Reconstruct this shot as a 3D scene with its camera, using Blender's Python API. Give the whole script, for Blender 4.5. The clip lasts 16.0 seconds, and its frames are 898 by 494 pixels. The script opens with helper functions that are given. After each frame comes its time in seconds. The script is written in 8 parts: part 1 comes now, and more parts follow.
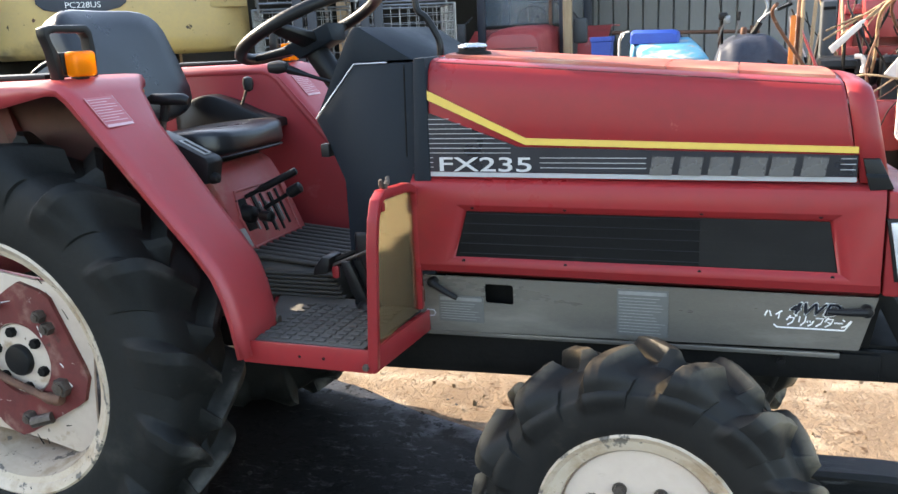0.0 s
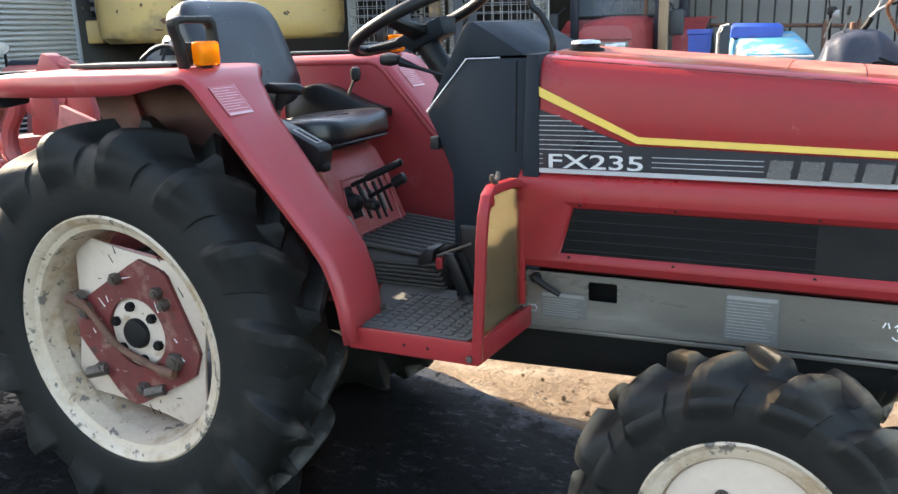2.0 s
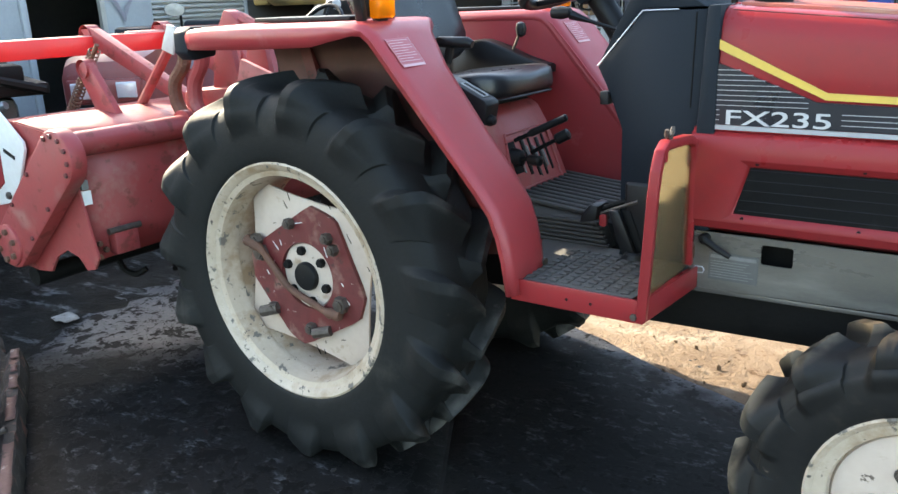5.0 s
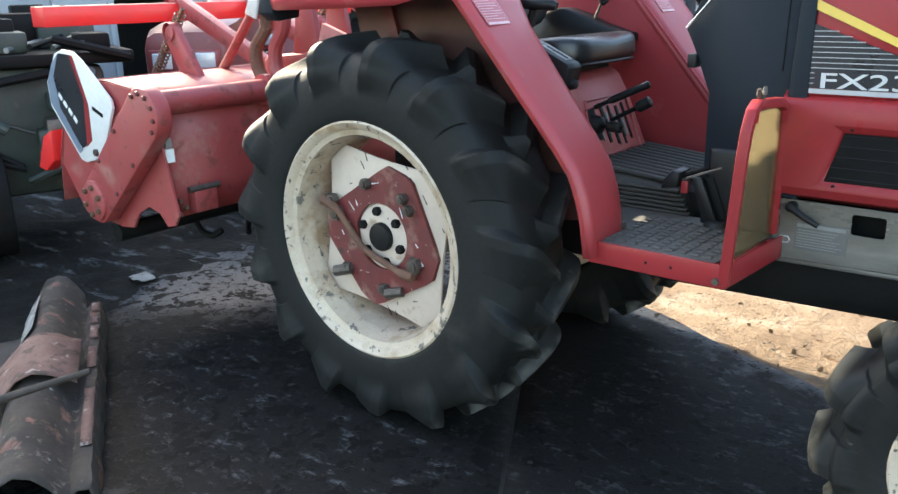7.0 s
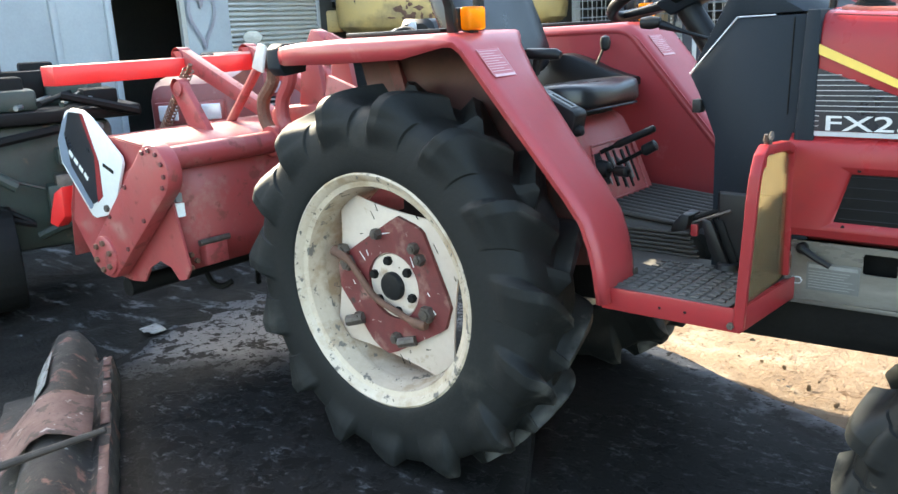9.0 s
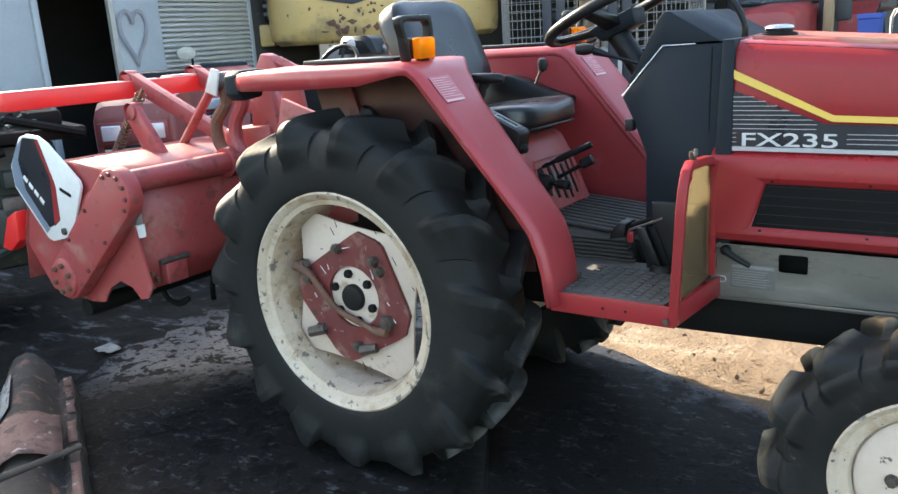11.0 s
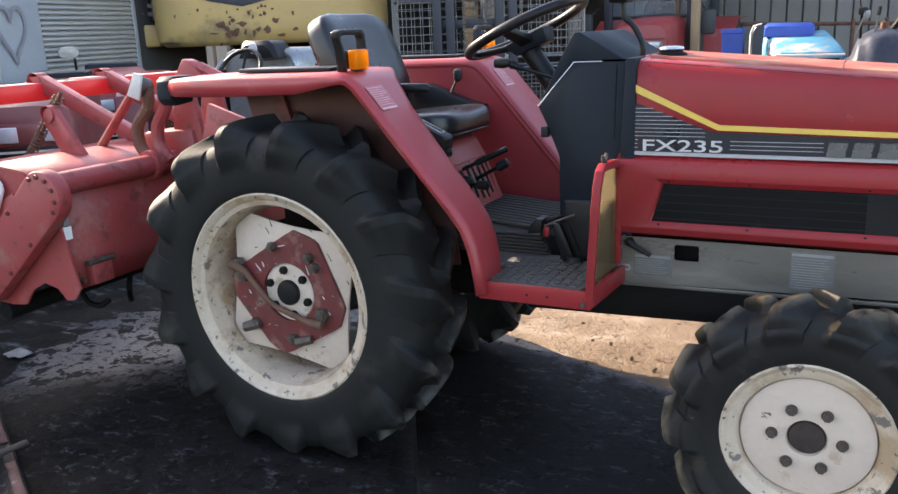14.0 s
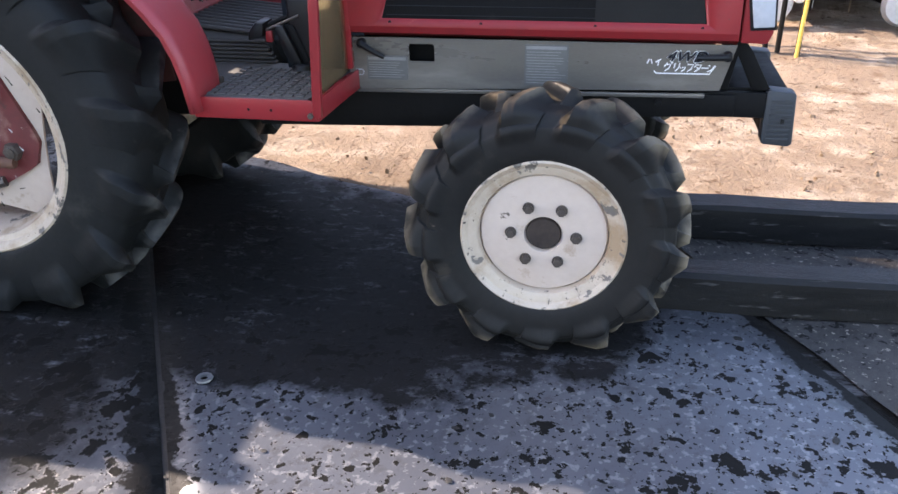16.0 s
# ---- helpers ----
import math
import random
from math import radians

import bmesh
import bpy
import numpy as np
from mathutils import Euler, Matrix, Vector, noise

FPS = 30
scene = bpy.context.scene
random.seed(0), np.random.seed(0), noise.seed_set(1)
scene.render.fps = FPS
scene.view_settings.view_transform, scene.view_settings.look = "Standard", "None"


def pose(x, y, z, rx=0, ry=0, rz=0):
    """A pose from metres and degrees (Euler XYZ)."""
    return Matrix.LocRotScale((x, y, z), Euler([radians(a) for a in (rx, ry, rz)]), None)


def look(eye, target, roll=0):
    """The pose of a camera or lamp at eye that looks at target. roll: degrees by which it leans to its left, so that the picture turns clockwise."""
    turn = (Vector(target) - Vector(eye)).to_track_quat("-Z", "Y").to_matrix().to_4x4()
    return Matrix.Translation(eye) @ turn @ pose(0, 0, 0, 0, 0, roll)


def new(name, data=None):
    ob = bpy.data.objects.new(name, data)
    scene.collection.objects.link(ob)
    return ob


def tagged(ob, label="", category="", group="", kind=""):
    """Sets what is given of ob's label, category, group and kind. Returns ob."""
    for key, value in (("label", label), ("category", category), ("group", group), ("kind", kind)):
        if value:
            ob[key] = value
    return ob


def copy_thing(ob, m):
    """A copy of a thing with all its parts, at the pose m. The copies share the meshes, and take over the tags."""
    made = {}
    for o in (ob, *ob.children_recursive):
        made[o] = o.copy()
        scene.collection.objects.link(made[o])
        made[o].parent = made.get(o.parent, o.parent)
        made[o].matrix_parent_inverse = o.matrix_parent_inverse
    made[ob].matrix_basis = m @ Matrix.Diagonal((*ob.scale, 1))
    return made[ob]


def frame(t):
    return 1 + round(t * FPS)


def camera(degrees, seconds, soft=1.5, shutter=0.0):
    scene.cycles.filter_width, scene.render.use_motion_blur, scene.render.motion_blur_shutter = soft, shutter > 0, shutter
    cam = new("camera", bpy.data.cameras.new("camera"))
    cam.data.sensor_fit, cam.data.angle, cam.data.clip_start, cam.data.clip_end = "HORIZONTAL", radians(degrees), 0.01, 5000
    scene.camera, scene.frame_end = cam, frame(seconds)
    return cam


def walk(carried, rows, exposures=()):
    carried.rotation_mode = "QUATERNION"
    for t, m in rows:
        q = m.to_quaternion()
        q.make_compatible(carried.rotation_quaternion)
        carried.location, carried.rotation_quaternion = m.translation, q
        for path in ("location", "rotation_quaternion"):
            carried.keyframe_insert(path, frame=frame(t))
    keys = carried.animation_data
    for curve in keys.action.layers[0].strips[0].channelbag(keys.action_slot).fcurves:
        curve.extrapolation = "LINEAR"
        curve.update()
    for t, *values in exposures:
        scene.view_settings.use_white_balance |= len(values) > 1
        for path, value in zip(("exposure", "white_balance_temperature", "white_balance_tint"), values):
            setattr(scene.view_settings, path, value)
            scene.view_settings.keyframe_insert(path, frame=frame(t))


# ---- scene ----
cam = camera(57.5, 16.0)
PATH = [
    (0, (0.365, 0.457, 1.275), (-0.289, 2.283, 0.785), -2.7),
    (0.5, (0.342, 0.443, 1.289), (-0.332, 2.258, 0.788), -2.5),
    (1, (0.329, 0.437, 1.29), (-0.413, 2.225, 0.79), -2.2),
    (1.5, (0.314, 0.43, 1.294), (-0.484, 2.195, 0.795), -2.0),
    (2, (0.312, 0.424, 1.294), (-0.517, 2.172, 0.784), -1.8),
    (2.5, (0.304, 0.415, 1.287), (-0.576, 2.134, 0.766), -1.6),
    (3, (0.292, 0.411, 1.288), (-0.647, 2.091, 0.745), -1.6),
    (3.5, (0.287, 0.407, 1.293), (-0.712, 2.049, 0.738), -1.6),
    (4, (0.279, 0.403, 1.294), (-0.775, 2.008, 0.735), -1.7),
    (4.5, (0.272, 0.394, 1.287), (-0.798, 1.981, 0.709), -2.2),
    (5, (0.268, 0.381, 1.273), (-0.844, 1.939, 0.692), -2.2),
    (5.2, (0.268, 0.381, 1.284), (-0.87, 1.916, 0.694), -2.3),
    (7.3, (0.24, 0.325, 1.198), (-0.988, 1.785, 0.596), -1.2),
    (7.5, (0.238, 0.318, 1.202), (-0.984, 1.78, 0.593), -0.9),
    (8, (0.237, 0.335, 1.231), (-0.985, 1.804, 0.64), -1.1),
    (8.5, (0.236, 0.337, 1.232), (-0.987, 1.824, 0.688), -2.0),
    (9, (0.23, 0.326, 1.237), (-1.014, 1.807, 0.724), -3.0),
    (9.5, (0.253, 0.319, 1.263), (-0.961, 1.838, 0.796), -3.9),
    (9.7, (0.28, 0.307, 1.27), (-0.897, 1.857, 0.81), -4.3),
    (11.8, (0.277, 0.008, 1.295), (-0.829, 1.596, 0.79), -4.0),
    (12, (0.221, -0.034, 1.297), (-0.872, 1.57, 0.814), -4.4),
    (12.5, (0.213, -0.053, 1.334), (-0.899, 1.542, 0.868), -4.0),
    (13, (0.227, -0.073, 1.332), (-0.848, 1.55, 0.873), -2.3),
    (13.5, (0.237, -0.086, 1.33), (-0.735, 1.599, 0.864), -1.9),
    (14, (0.263, -0.077, 1.33), (-0.609, 1.649, 0.82), -2.3),
    (14.5, (0.255, -0.096, 1.325), (-0.492, 1.674, 0.768), -1.5),
    (15, (0.282, -0.083, 1.317), (-0.322, 1.718, 0.691), -0.4),
    (15.5, (0.309, -0.039, 1.284), (-0.149, 1.75, 0.516), 0.1),
    (16, (0.333, 0.125, 1.244), (-0.013, 1.861, 0.313), -1.4),
]
EXPOSURES = [(0, 2.58, 7300, 10), (3.5, 2.64, 7300, 8), (5, 2.72, 7200, 6), (8, 2.86, 7200, 5), (9, 3.02, 7200, 4), (9.6, 2.82, 7100, 4), (12, 2.58, 7300, 8), (12.5, 2.68, 7300, 8), (13.5, 2.36, 7300, 14), (14, 2.28, 7300, 16), (15, 2.68, 7000, 20), (15.5, 2.62, 6950, 20), (16, 2.54, 6850, 20)]
walk(cam, [(t, look(eye, target, roll)) for t, eye, target, roll in PATH], EXPOSURES)

# ---- light ----
SUN_AZ, SUN_EL = -77.0, 27.0            # degrees from +y towards +x, and above the horizon
world = bpy.data.worlds.new("world")
scene.world = world
world.use_nodes = True
sky = world.node_tree.nodes.new("ShaderNodeTexSky")
sky.sky_type, sky.sun_disc = "NISHITA", False
sky.sun_elevation, sky.sun_rotation = radians(SUN_EL), radians(SUN_AZ % 360)
sky.air_density, sky.dust_density = 1.0, 1.5
back = world.node_tree.nodes["Background"]
back.inputs["Strength"].default_value = 0.15
world.node_tree.links.new(sky.outputs[0], back.inputs["Color"])
sun = new("sun", bpy.data.lights.new("sun", "SUN"))
sun.data.energy, sun.data.angle, sun.data.color = 3.6, radians(0.53), (1.0, 0.90, 0.76)
to_sun = Vector((math.sin(radians(SUN_AZ)) * math.cos(radians(SUN_EL)), math.cos(radians(SUN_AZ)) * math.cos(radians(SUN_EL)), math.sin(radians(SUN_EL))))
sun.matrix_world = Matrix.Translation((0, 0, 20)) @ to_sun.to_track_quat("Z", "Y").to_matrix().to_4x4()


# ---- materials ----
def surf(name, col, col2=None, rough=0.5, metal=0.0, big=3.0, fine=60.0, bump=0.15, spots=(), coat=0.0, rand=0.0, stretch=(1, 1, 1), rvar=0.15, spec=0.5):
    """A procedural surface: col drifting to col2 at two scales; spots: (colour, scale, threshold, softness, roughness)."""
    m = bpy.data.materials.new(name)
    m.use_nodes = True
    nt = m.node_tree
    bsdf = nt.nodes["Principled BSDF"]

    def node(kind, **props):
        n = nt.nodes.new(kind)
        for k, v in props.items():
            n.inputs[k].default_value = v
        return n

    def link(a, b):
        nt.links.new(a, b)

    coords = node("ShaderNodeTexCoord")
    mapping = node("ShaderNodeMapping", Scale=stretch)
    link(coords.outputs["Object"], mapping.inputs["Vector"])
    where = mapping.outputs["Vector"]
    if rand:
        info = node("ShaderNodeObjectInfo")
        shift = nt.nodes.new("ShaderNodeVectorMath")
        shift.operation = "ADD"
        far = nt.nodes.new("ShaderNodeVectorMath")
        far.operation = "SCALE"
        far.inputs[0].default_value = (37, 19, 11)
        link(info.outputs["Random"], far.inputs["Scale"])
        link(where, shift.inputs[0])
        link(far.outputs[0], shift.inputs[1])
        where = shift.outputs[0]
    large = node("ShaderNodeTexNoise", Scale=big, Detail=6.0, Roughness=0.6)
    small = node("ShaderNodeTexNoise", Scale=fine, Detail=4.0, Roughness=0.6)
    link(where, large.inputs["Vector"])
    link(where, small.inputs["Vector"])
    both = nt.nodes.new("ShaderNodeMath")
    both.operation = "MULTIPLY_ADD"
    link(small.outputs["Fac"], both.inputs[0])
    both.inputs[1].default_value = 0.45
    link(large.outputs["Fac"], both.inputs[2])
    ramp = node("ShaderNodeMapRange", **{"From Min": 0.52, "From Max": 0.95})
    link(both.outputs[0], ramp.inputs["Value"])
    mix = nt.nodes.new("ShaderNodeMix")
    mix.data_type = "RGBA"
    mix.inputs["A"].default_value = (*col, 1)
    mix.inputs["B"].default_value = (*(col2 or [c * 0.75 for c in col]), 1)
    link(ramp.outputs[0], mix.inputs["Factor"])
    colour = mix.outputs["Result"]
    gloss = node("ShaderNodeMapRange", **{"From Min": 0.3, "From Max": 0.8, "To Min": max(rough - rvar, 0.02), "To Max": min(rough + rvar, 1.0)})
    link(large.outputs["Fac"], gloss.inputs["Value"])
    roughness = gloss.outputs[0]
    for n, (scol, sscale, sthr, ssoft, srough) in enumerate(spots):
        tex = node("ShaderNodeTexNoise", Scale=sscale, Detail=7.0, Roughness=0.62)
        moved = node("ShaderNodeMapping", Location=(5.3 * n + 2.1, 1.7 * n, 3.9 * n))
        link(where, moved.inputs["Vector"])
        link(moved.outputs["Vector"], tex.inputs["Vector"])
        mask = node("ShaderNodeMapRange", **{"From Min": sthr, "From Max": sthr + ssoft})
        link(tex.outputs["Fac"], mask.inputs["Value"])
        over = nt.nodes.new("ShaderNodeMix")
        over.data_type = "RGBA"
        over.inputs["B"].default_value = (*scol, 1)
        link(colour, over.inputs["A"])
        link(mask.outputs[0], over.inputs["Factor"])
        colour = over.outputs["Result"]
        rmix = nt.nodes.new("ShaderNodeMix")
        rmix.inputs["B"].default_value = srough
        link(roughness, rmix.inputs["A"])
        link(mask.outputs[0], rmix.inputs["Factor"])
        roughness = rmix.outputs["Result"]
    if rand:
        tone = node("ShaderNodeHueSaturation", Saturation=1.0)
        value = node("ShaderNodeMapRange", **{"To Min": 1 - rand, "To Max": 1 + rand})
        link(info.outputs["Random"], value.inputs["Value"])
        link(value.outputs[0], tone.inputs["Value"])
        link(colour, tone.inputs["Color"])
        colour = tone.outputs[0]
    link(colour, bsdf.inputs["Base Color"])
    link(roughness, bsdf.inputs["Roughness"])
    bsdf.inputs["Metallic"].default_value = metal
    bsdf.inputs["Specular IOR Level"].default_value = spec
    bsdf.inputs["Coat Weight"].default_value = coat
    bsdf.inputs["Coat Roughness"].default_value = 0.15
    if bump:
        rise = node("ShaderNodeBump", Strength=bump, Distance=0.006)
        link(both.outputs[0], rise.inputs["Height"])
        link(rise.outputs[0], bsdf.inputs["Normal"])
    return m


red = surf("red_paint", (0.275, 0.021, 0.024), (0.225, 0.024, 0.026), 0.36, 0, 2.5, 40, 0.05, [((0.48, 0.16, 0.13), 9.0, 0.66, 0.12, 0.6), ((0.10, 0.06, 0.045), 60.0, 0.75, 0.02, 0.8)], coat=0.0, spec=0.26)
red_fender = surf("faded_fender_paint", (0.34, 0.036, 0.042), (0.29, 0.044, 0.048), 0.42, 0, 2.5, 40, 0.06, [((0.44, 0.15, 0.14), 7.0, 0.62, 0.18, 0.6), ((0.20, 0.03, 0.03), 5.0, 0.62, 0.2, 0.5), ((0.10, 0.06, 0.045), 60.0, 0.74, 0.02, 0.8)], coat=0.04, spec=0.40)
red_dusty = surf("dust_covered_red", (0.34, 0.105, 0.070), (0.29, 0.065, 0.048), 0.6, 0, 3, 40, 0.05, [((0.36, 0.20, 0.13), 5.0, 0.5, 0.2, 0.85)], spec=0.2)
red_worn = surf("red_worn_paint", (0.34, 0.044, 0.045), (0.28, 0.056, 0.053), 0.5, 0, 5, 60, 0.15, [((0.34, 0.15, 0.12), 8.0, 0.56, 0.20, 0.8), ((0.20, 0.04, 0.034), 18.0, 0.58, 0.08, 0.6), ((0.08, 0.045, 0.03), 30.0, 0.70, 0.03, 0.85)])
red_dark = surf("dark_red_plate", (0.145, 0.020, 0.020), (0.10, 0.020, 0.018), 0.6, 0, 8, 70, 0.2, [((0.24, 0.125, 0.095), 12.0, 0.54, 0.14, 0.85), ((0.42, 0.36, 0.32), 40.0, 0.67, 0.03, 0.7), ((0.06, 0.038, 0.03), 18.0, 0.61, 0.06, 0.85)])
fluo = surf("bright_red_paint", (0.75, 0.018, 0.018), (0.66, 0.025, 0.025), 0.4, 0, 4, 50, 0.04, [((0.5, 0.18, 0.15), 14.0, 0.70, 0.06, 0.6)])
# Sun glare on top of the beam, put into a pale pink colour.
beam_pale = surf("glare_pink_paint", (0.62, 0.36, 0.33), (0.55, 0.26, 0.24), 0.6, 0, 5, 50, 0.05, [((0.60, 0.50, 0.44), 8.0, 0.55, 0.15, 0.7)])
cowl = surf("dark_grey_plastic", (0.009, 0.013, 0.018), (0.014, 0.018, 0.023), 0.55, 0, 4, 300, 0.10, [((0.045, 0.044, 0.042), 6.0, 0.66, 0.2, 0.7)], spec=0.14)
blackp = surf("black_plastic", (0.007, 0.007, 0.008), (0.012, 0.012, 0.012), 0.42, 0, 10, 200, 0.08, [((0.07, 0.06, 0.05), 22.0, 0.70, 0.15, 0.8)], spec=0.25)
vinyl = surf("black_vinyl", (0.007, 0.0075, 0.009), (0.011, 0.0115, 0.013), 0.36, 0, 6, 350, 0.10, [((0.04, 0.036, 0.03), 10.0, 0.68, 0.2, 0.6)])
band_black = surf("decal_black", (0.008, 0.010, 0.016), (0.012, 0.013, 0.02), 0.35, 0, 5, 90, 0.02)
silver = surf("decal_silver", (0.42, 0.43, 0.45), (0.34, 0.35, 0.37), 0.4, 0.3, 8, 90, 0.03)
model_white = surf("worn_letter_white", (0.52, 0.52, 0.52), (0.42, 0.42, 0.42), 0.5, 0, 9, 90, 0.02)
white_d = surf("decal_white", (0.78, 0.78, 0.76), (0.68, 0.68, 0.66), 0.5, 0, 9, 90, 0.02)
yellow_d = surf("decal_yellow", (0.68, 0.47, 0.09), (0.58, 0.39, 0.085), 0.4, 0, 6, 60, 0.02)
chrome_cap = surf("worn_cap_metal", (0.55, 0.55, 0.56), (0.42, 0.42, 0.43), 0.28, 0.8, 20, 90, 0.06)
chrome = surf("letter_chrome", (0.20, 0.20, 0.205), (0.14, 0.14, 0.145), 0.3, 0.7, 20, 90, 0.06, [((0.10, 0.09, 0.08), 40.0, 0.66, 0.06, 0.7)])
grey_panel = surf("grey_steel_panel", (0.18, 0.165, 0.14), (0.125, 0.115, 0.10), 0.36, 0.35, 2.5, 120, 0.03, [((0.25, 0.235, 0.205), 3.0, 0.55, 0.25, 0.5), ((0.06, 0.056, 0.05), 9.0, 0.66, 0.12, 0.6)], stretch=(1, 1, 4))
film_grey = surf("sticker_film", (0.135, 0.135, 0.128), (0.115, 0.115, 0.108), 0.42, 0.1, 12, 90, 0.02)
label_pale = surf("faded_small_print", (0.27, 0.27, 0.26), (0.19, 0.19, 0.18), 0.5, 0, 30, 200, 0.02)
label_grey = surf("label_print", (0.21, 0.21, 0.20), (0.17, 0.17, 0.16), 0.5, 0, 12, 90, 0.02)
mesh_black = surf("grille_mesh", (0.006, 0.006, 0.006), (0.010, 0.010, 0.010), 0.6, 0, 8, 500, 0.5, [((0.03, 0.029, 0.027), 5.0, 0.6, 0.2, 0.7)], spec=0.10)
rubber = surf("tyre_rubber", (0.0075, 0.0085, 0.0085), (0.014, 0.0145, 0.014), 0.66, 0, 3, 80, 0.35, [((0.05, 0.047, 0.04), 4.0, 0.63, 0.22, 0.8), ((0.10, 0.085, 0.07), 13.0, 0.73, 0.10, 0.95), ((0.05, 0.047, 0.042), 26.0, 0.68, 0.10, 0.7)], rvar=0.12, spec=0.20)
rubber_f = surf("dusty_tyre_rubber", (0.010, 0.0100, 0.0098), (0.018, 0.0172, 0.0155), 0.60, 0, 3, 50, 0.2, [((0.07, 0.058, 0.042), 6.0, 0.62, 0.22, 0.9), ((0.20, 0.155, 0.11), 16.0, 0.70, 0.08, 0.95)], rvar=0.12, spec=0.2)


def worn_tread(m, col, r0, r1, thin, thick, most):
    """Scuffed, dusty lug faces: a tyre's own middle is the axle, so wear begins at radius r0."""
    nt = m.node_tree
    bsdf = nt.nodes["Principled BSDF"]
    coords, sep, mix = nt.nodes.new("ShaderNodeTexCoord"), nt.nodes.new("ShaderNodeSeparateXYZ"), nt.nodes.new("ShaderNodeMix")
    nt.links.new(coords.outputs["Object"], sep.inputs[0])
    flat, far = nt.nodes.new("ShaderNodeCombineXYZ"), nt.nodes.new("ShaderNodeVectorMath")
    nt.links.new(sep.outputs[0], flat.inputs[0])
    nt.links.new(sep.outputs[2], flat.inputs[1])
    far.operation = "LENGTH"
    nt.links.new(flat.outputs[0], far.inputs[0])
    ring, patch, tex = nt.nodes.new("ShaderNodeMapRange"), nt.nodes.new("ShaderNodeMapRange"), nt.nodes.new("ShaderNodeTexNoise")
    ring.inputs["From Min"].default_value, ring.inputs["From Max"].default_value = r0, r1
    nt.links.new(far.outputs["Value"], ring.inputs["Value"])
    tex.inputs["Scale"].default_value, tex.inputs["Detail"].default_value = 14.0, 7.0
    nt.links.new(coords.outputs["Object"], tex.inputs["Vector"])
    patch.inputs["From Min"].default_value, patch.inputs["From Max"].default_value, patch.inputs["To Max"].default_value = thin, thick, most
    nt.links.new(tex.outputs["Fac"], patch.inputs["Value"])
    both = nt.nodes.new("ShaderNodeMath")
    both.operation = "MULTIPLY"
    nt.links.new(ring.outputs[0], both.inputs[0])
    nt.links.new(patch.outputs[0], both.inputs[1])
    mix.data_type = "RGBA"
    nt.links.new(bsdf.inputs["Base Color"].links[0].from_socket, mix.inputs["A"])
    mix.inputs["B"].default_value = (*col, 1)
    nt.links.new(both.outputs[0], mix.inputs["Factor"])
    nt.links.new(mix.outputs["Result"], bsdf.inputs["Base Color"])


worn_tread(rubber, (0.10, 0.096, 0.088), 0.545, 0.567, 0.42, 0.62, 0.7)
worn_tread(rubber_f, (0.26, 0.21, 0.145), 0.322, 0.354, 0.34, 0.56, 0.8)
cream = surf("cream_wheel_paint", (0.57, 0.470, 0.390), (0.49, 0.390, 0.315), 0.45, 0, 4, 50, 0.08, [((0.32, 0.22, 0.14), 11.0, 0.60, 0.12, 0.8), ((0.13, 0.10, 0.08), 28.0, 0.685, 0.025, 0.85)])
chipped = surf("chipped_rim_paint", (0.53, 0.435, 0.335), (0.42, 0.33, 0.24), 0.5, 0, 6, 60, 0.15, [((0.33, 0.23, 0.14), 9.0, 0.50, 0.15, 0.85), ((0.15, 0.13, 0.11), 20.0, 0.600, 0.03, 0.8), ((0.10, 0.085, 0.07), 45.0, 0.635, 0.02, 0.8)])
hub_dark = surf("rust_black_hub", (0.045, 0.030, 0.022), (0.022, 0.016, 0.013), 0.75, 0.1, 14, 120, 0.4)
steel = surf("dirty_bolt_steel", (0.12, 0.10, 0.085), (0.07, 0.055, 0.045), 0.5, 0.5, 30, 200, 0.3, [((0.20, 0.13, 0.09), 40.0, 0.6, 0.1, 0.9)])
rust = surf("rusty_iron", (0.16, 0.075, 0.045), (0.09, 0.045, 0.03), 0.75, 0.2, 12, 120, 0.4, [((0.30, 0.2, 0.15), 20.0, 0.63, 0.1, 0.85)])
iron = surf("greasy_black_iron", (0.005, 0.005, 0.005), (0.010, 0.0095, 0.009), 0.65, 0.0, 8, 90, 0.3, [((0.045, 0.036, 0.027), 14.0, 0.68, 0.12, 0.9)], spec=0.12)
bumper_grey = surf("grey_bumper_rubber", (0.028, 0.032, 0.036), (0.040, 0.044, 0.048), 0.6, 0, 8, 90, 0.12, [((0.15, 0.14, 0.12), 16.0, 0.66, 0.1, 0.8)])
mat_rubber = surf("dusty_floor_mat", (0.045, 0.042, 0.038), (0.075, 0.068, 0.058), 0.75, 0, 8, 90, 0.25, [((0.17, 0.15, 0.12), 7.0, 0.55, 0.2, 0.95)])
tunnel_rubber = surf("ribbed_tunnel_rubber", (0.022, 0.020, 0.017), (0.040, 0.036, 0.030), 0.7, 0, 8, 90, 0.25, [((0.12, 0.10, 0.08), 7.0, 0.60, 0.16, 0.95)])
dusty_plate = surf("dusty_translucent_guard", (0.05, 0.045, 0.035), (0.035, 0.032, 0.026), 0.7, 0, 7, 60, 0.1, [((0.16, 0.14, 0.09), 6.0, 0.58, 0.2, 0.9)])
_t = dusty_plate.node_tree
_mix, _thin = _t.nodes.new("ShaderNodeMixShader"), _t.nodes.new("ShaderNodeBsdfTranslucent")
_thin.inputs["Color"].default_value = (0.50, 0.45, 0.33, 1)
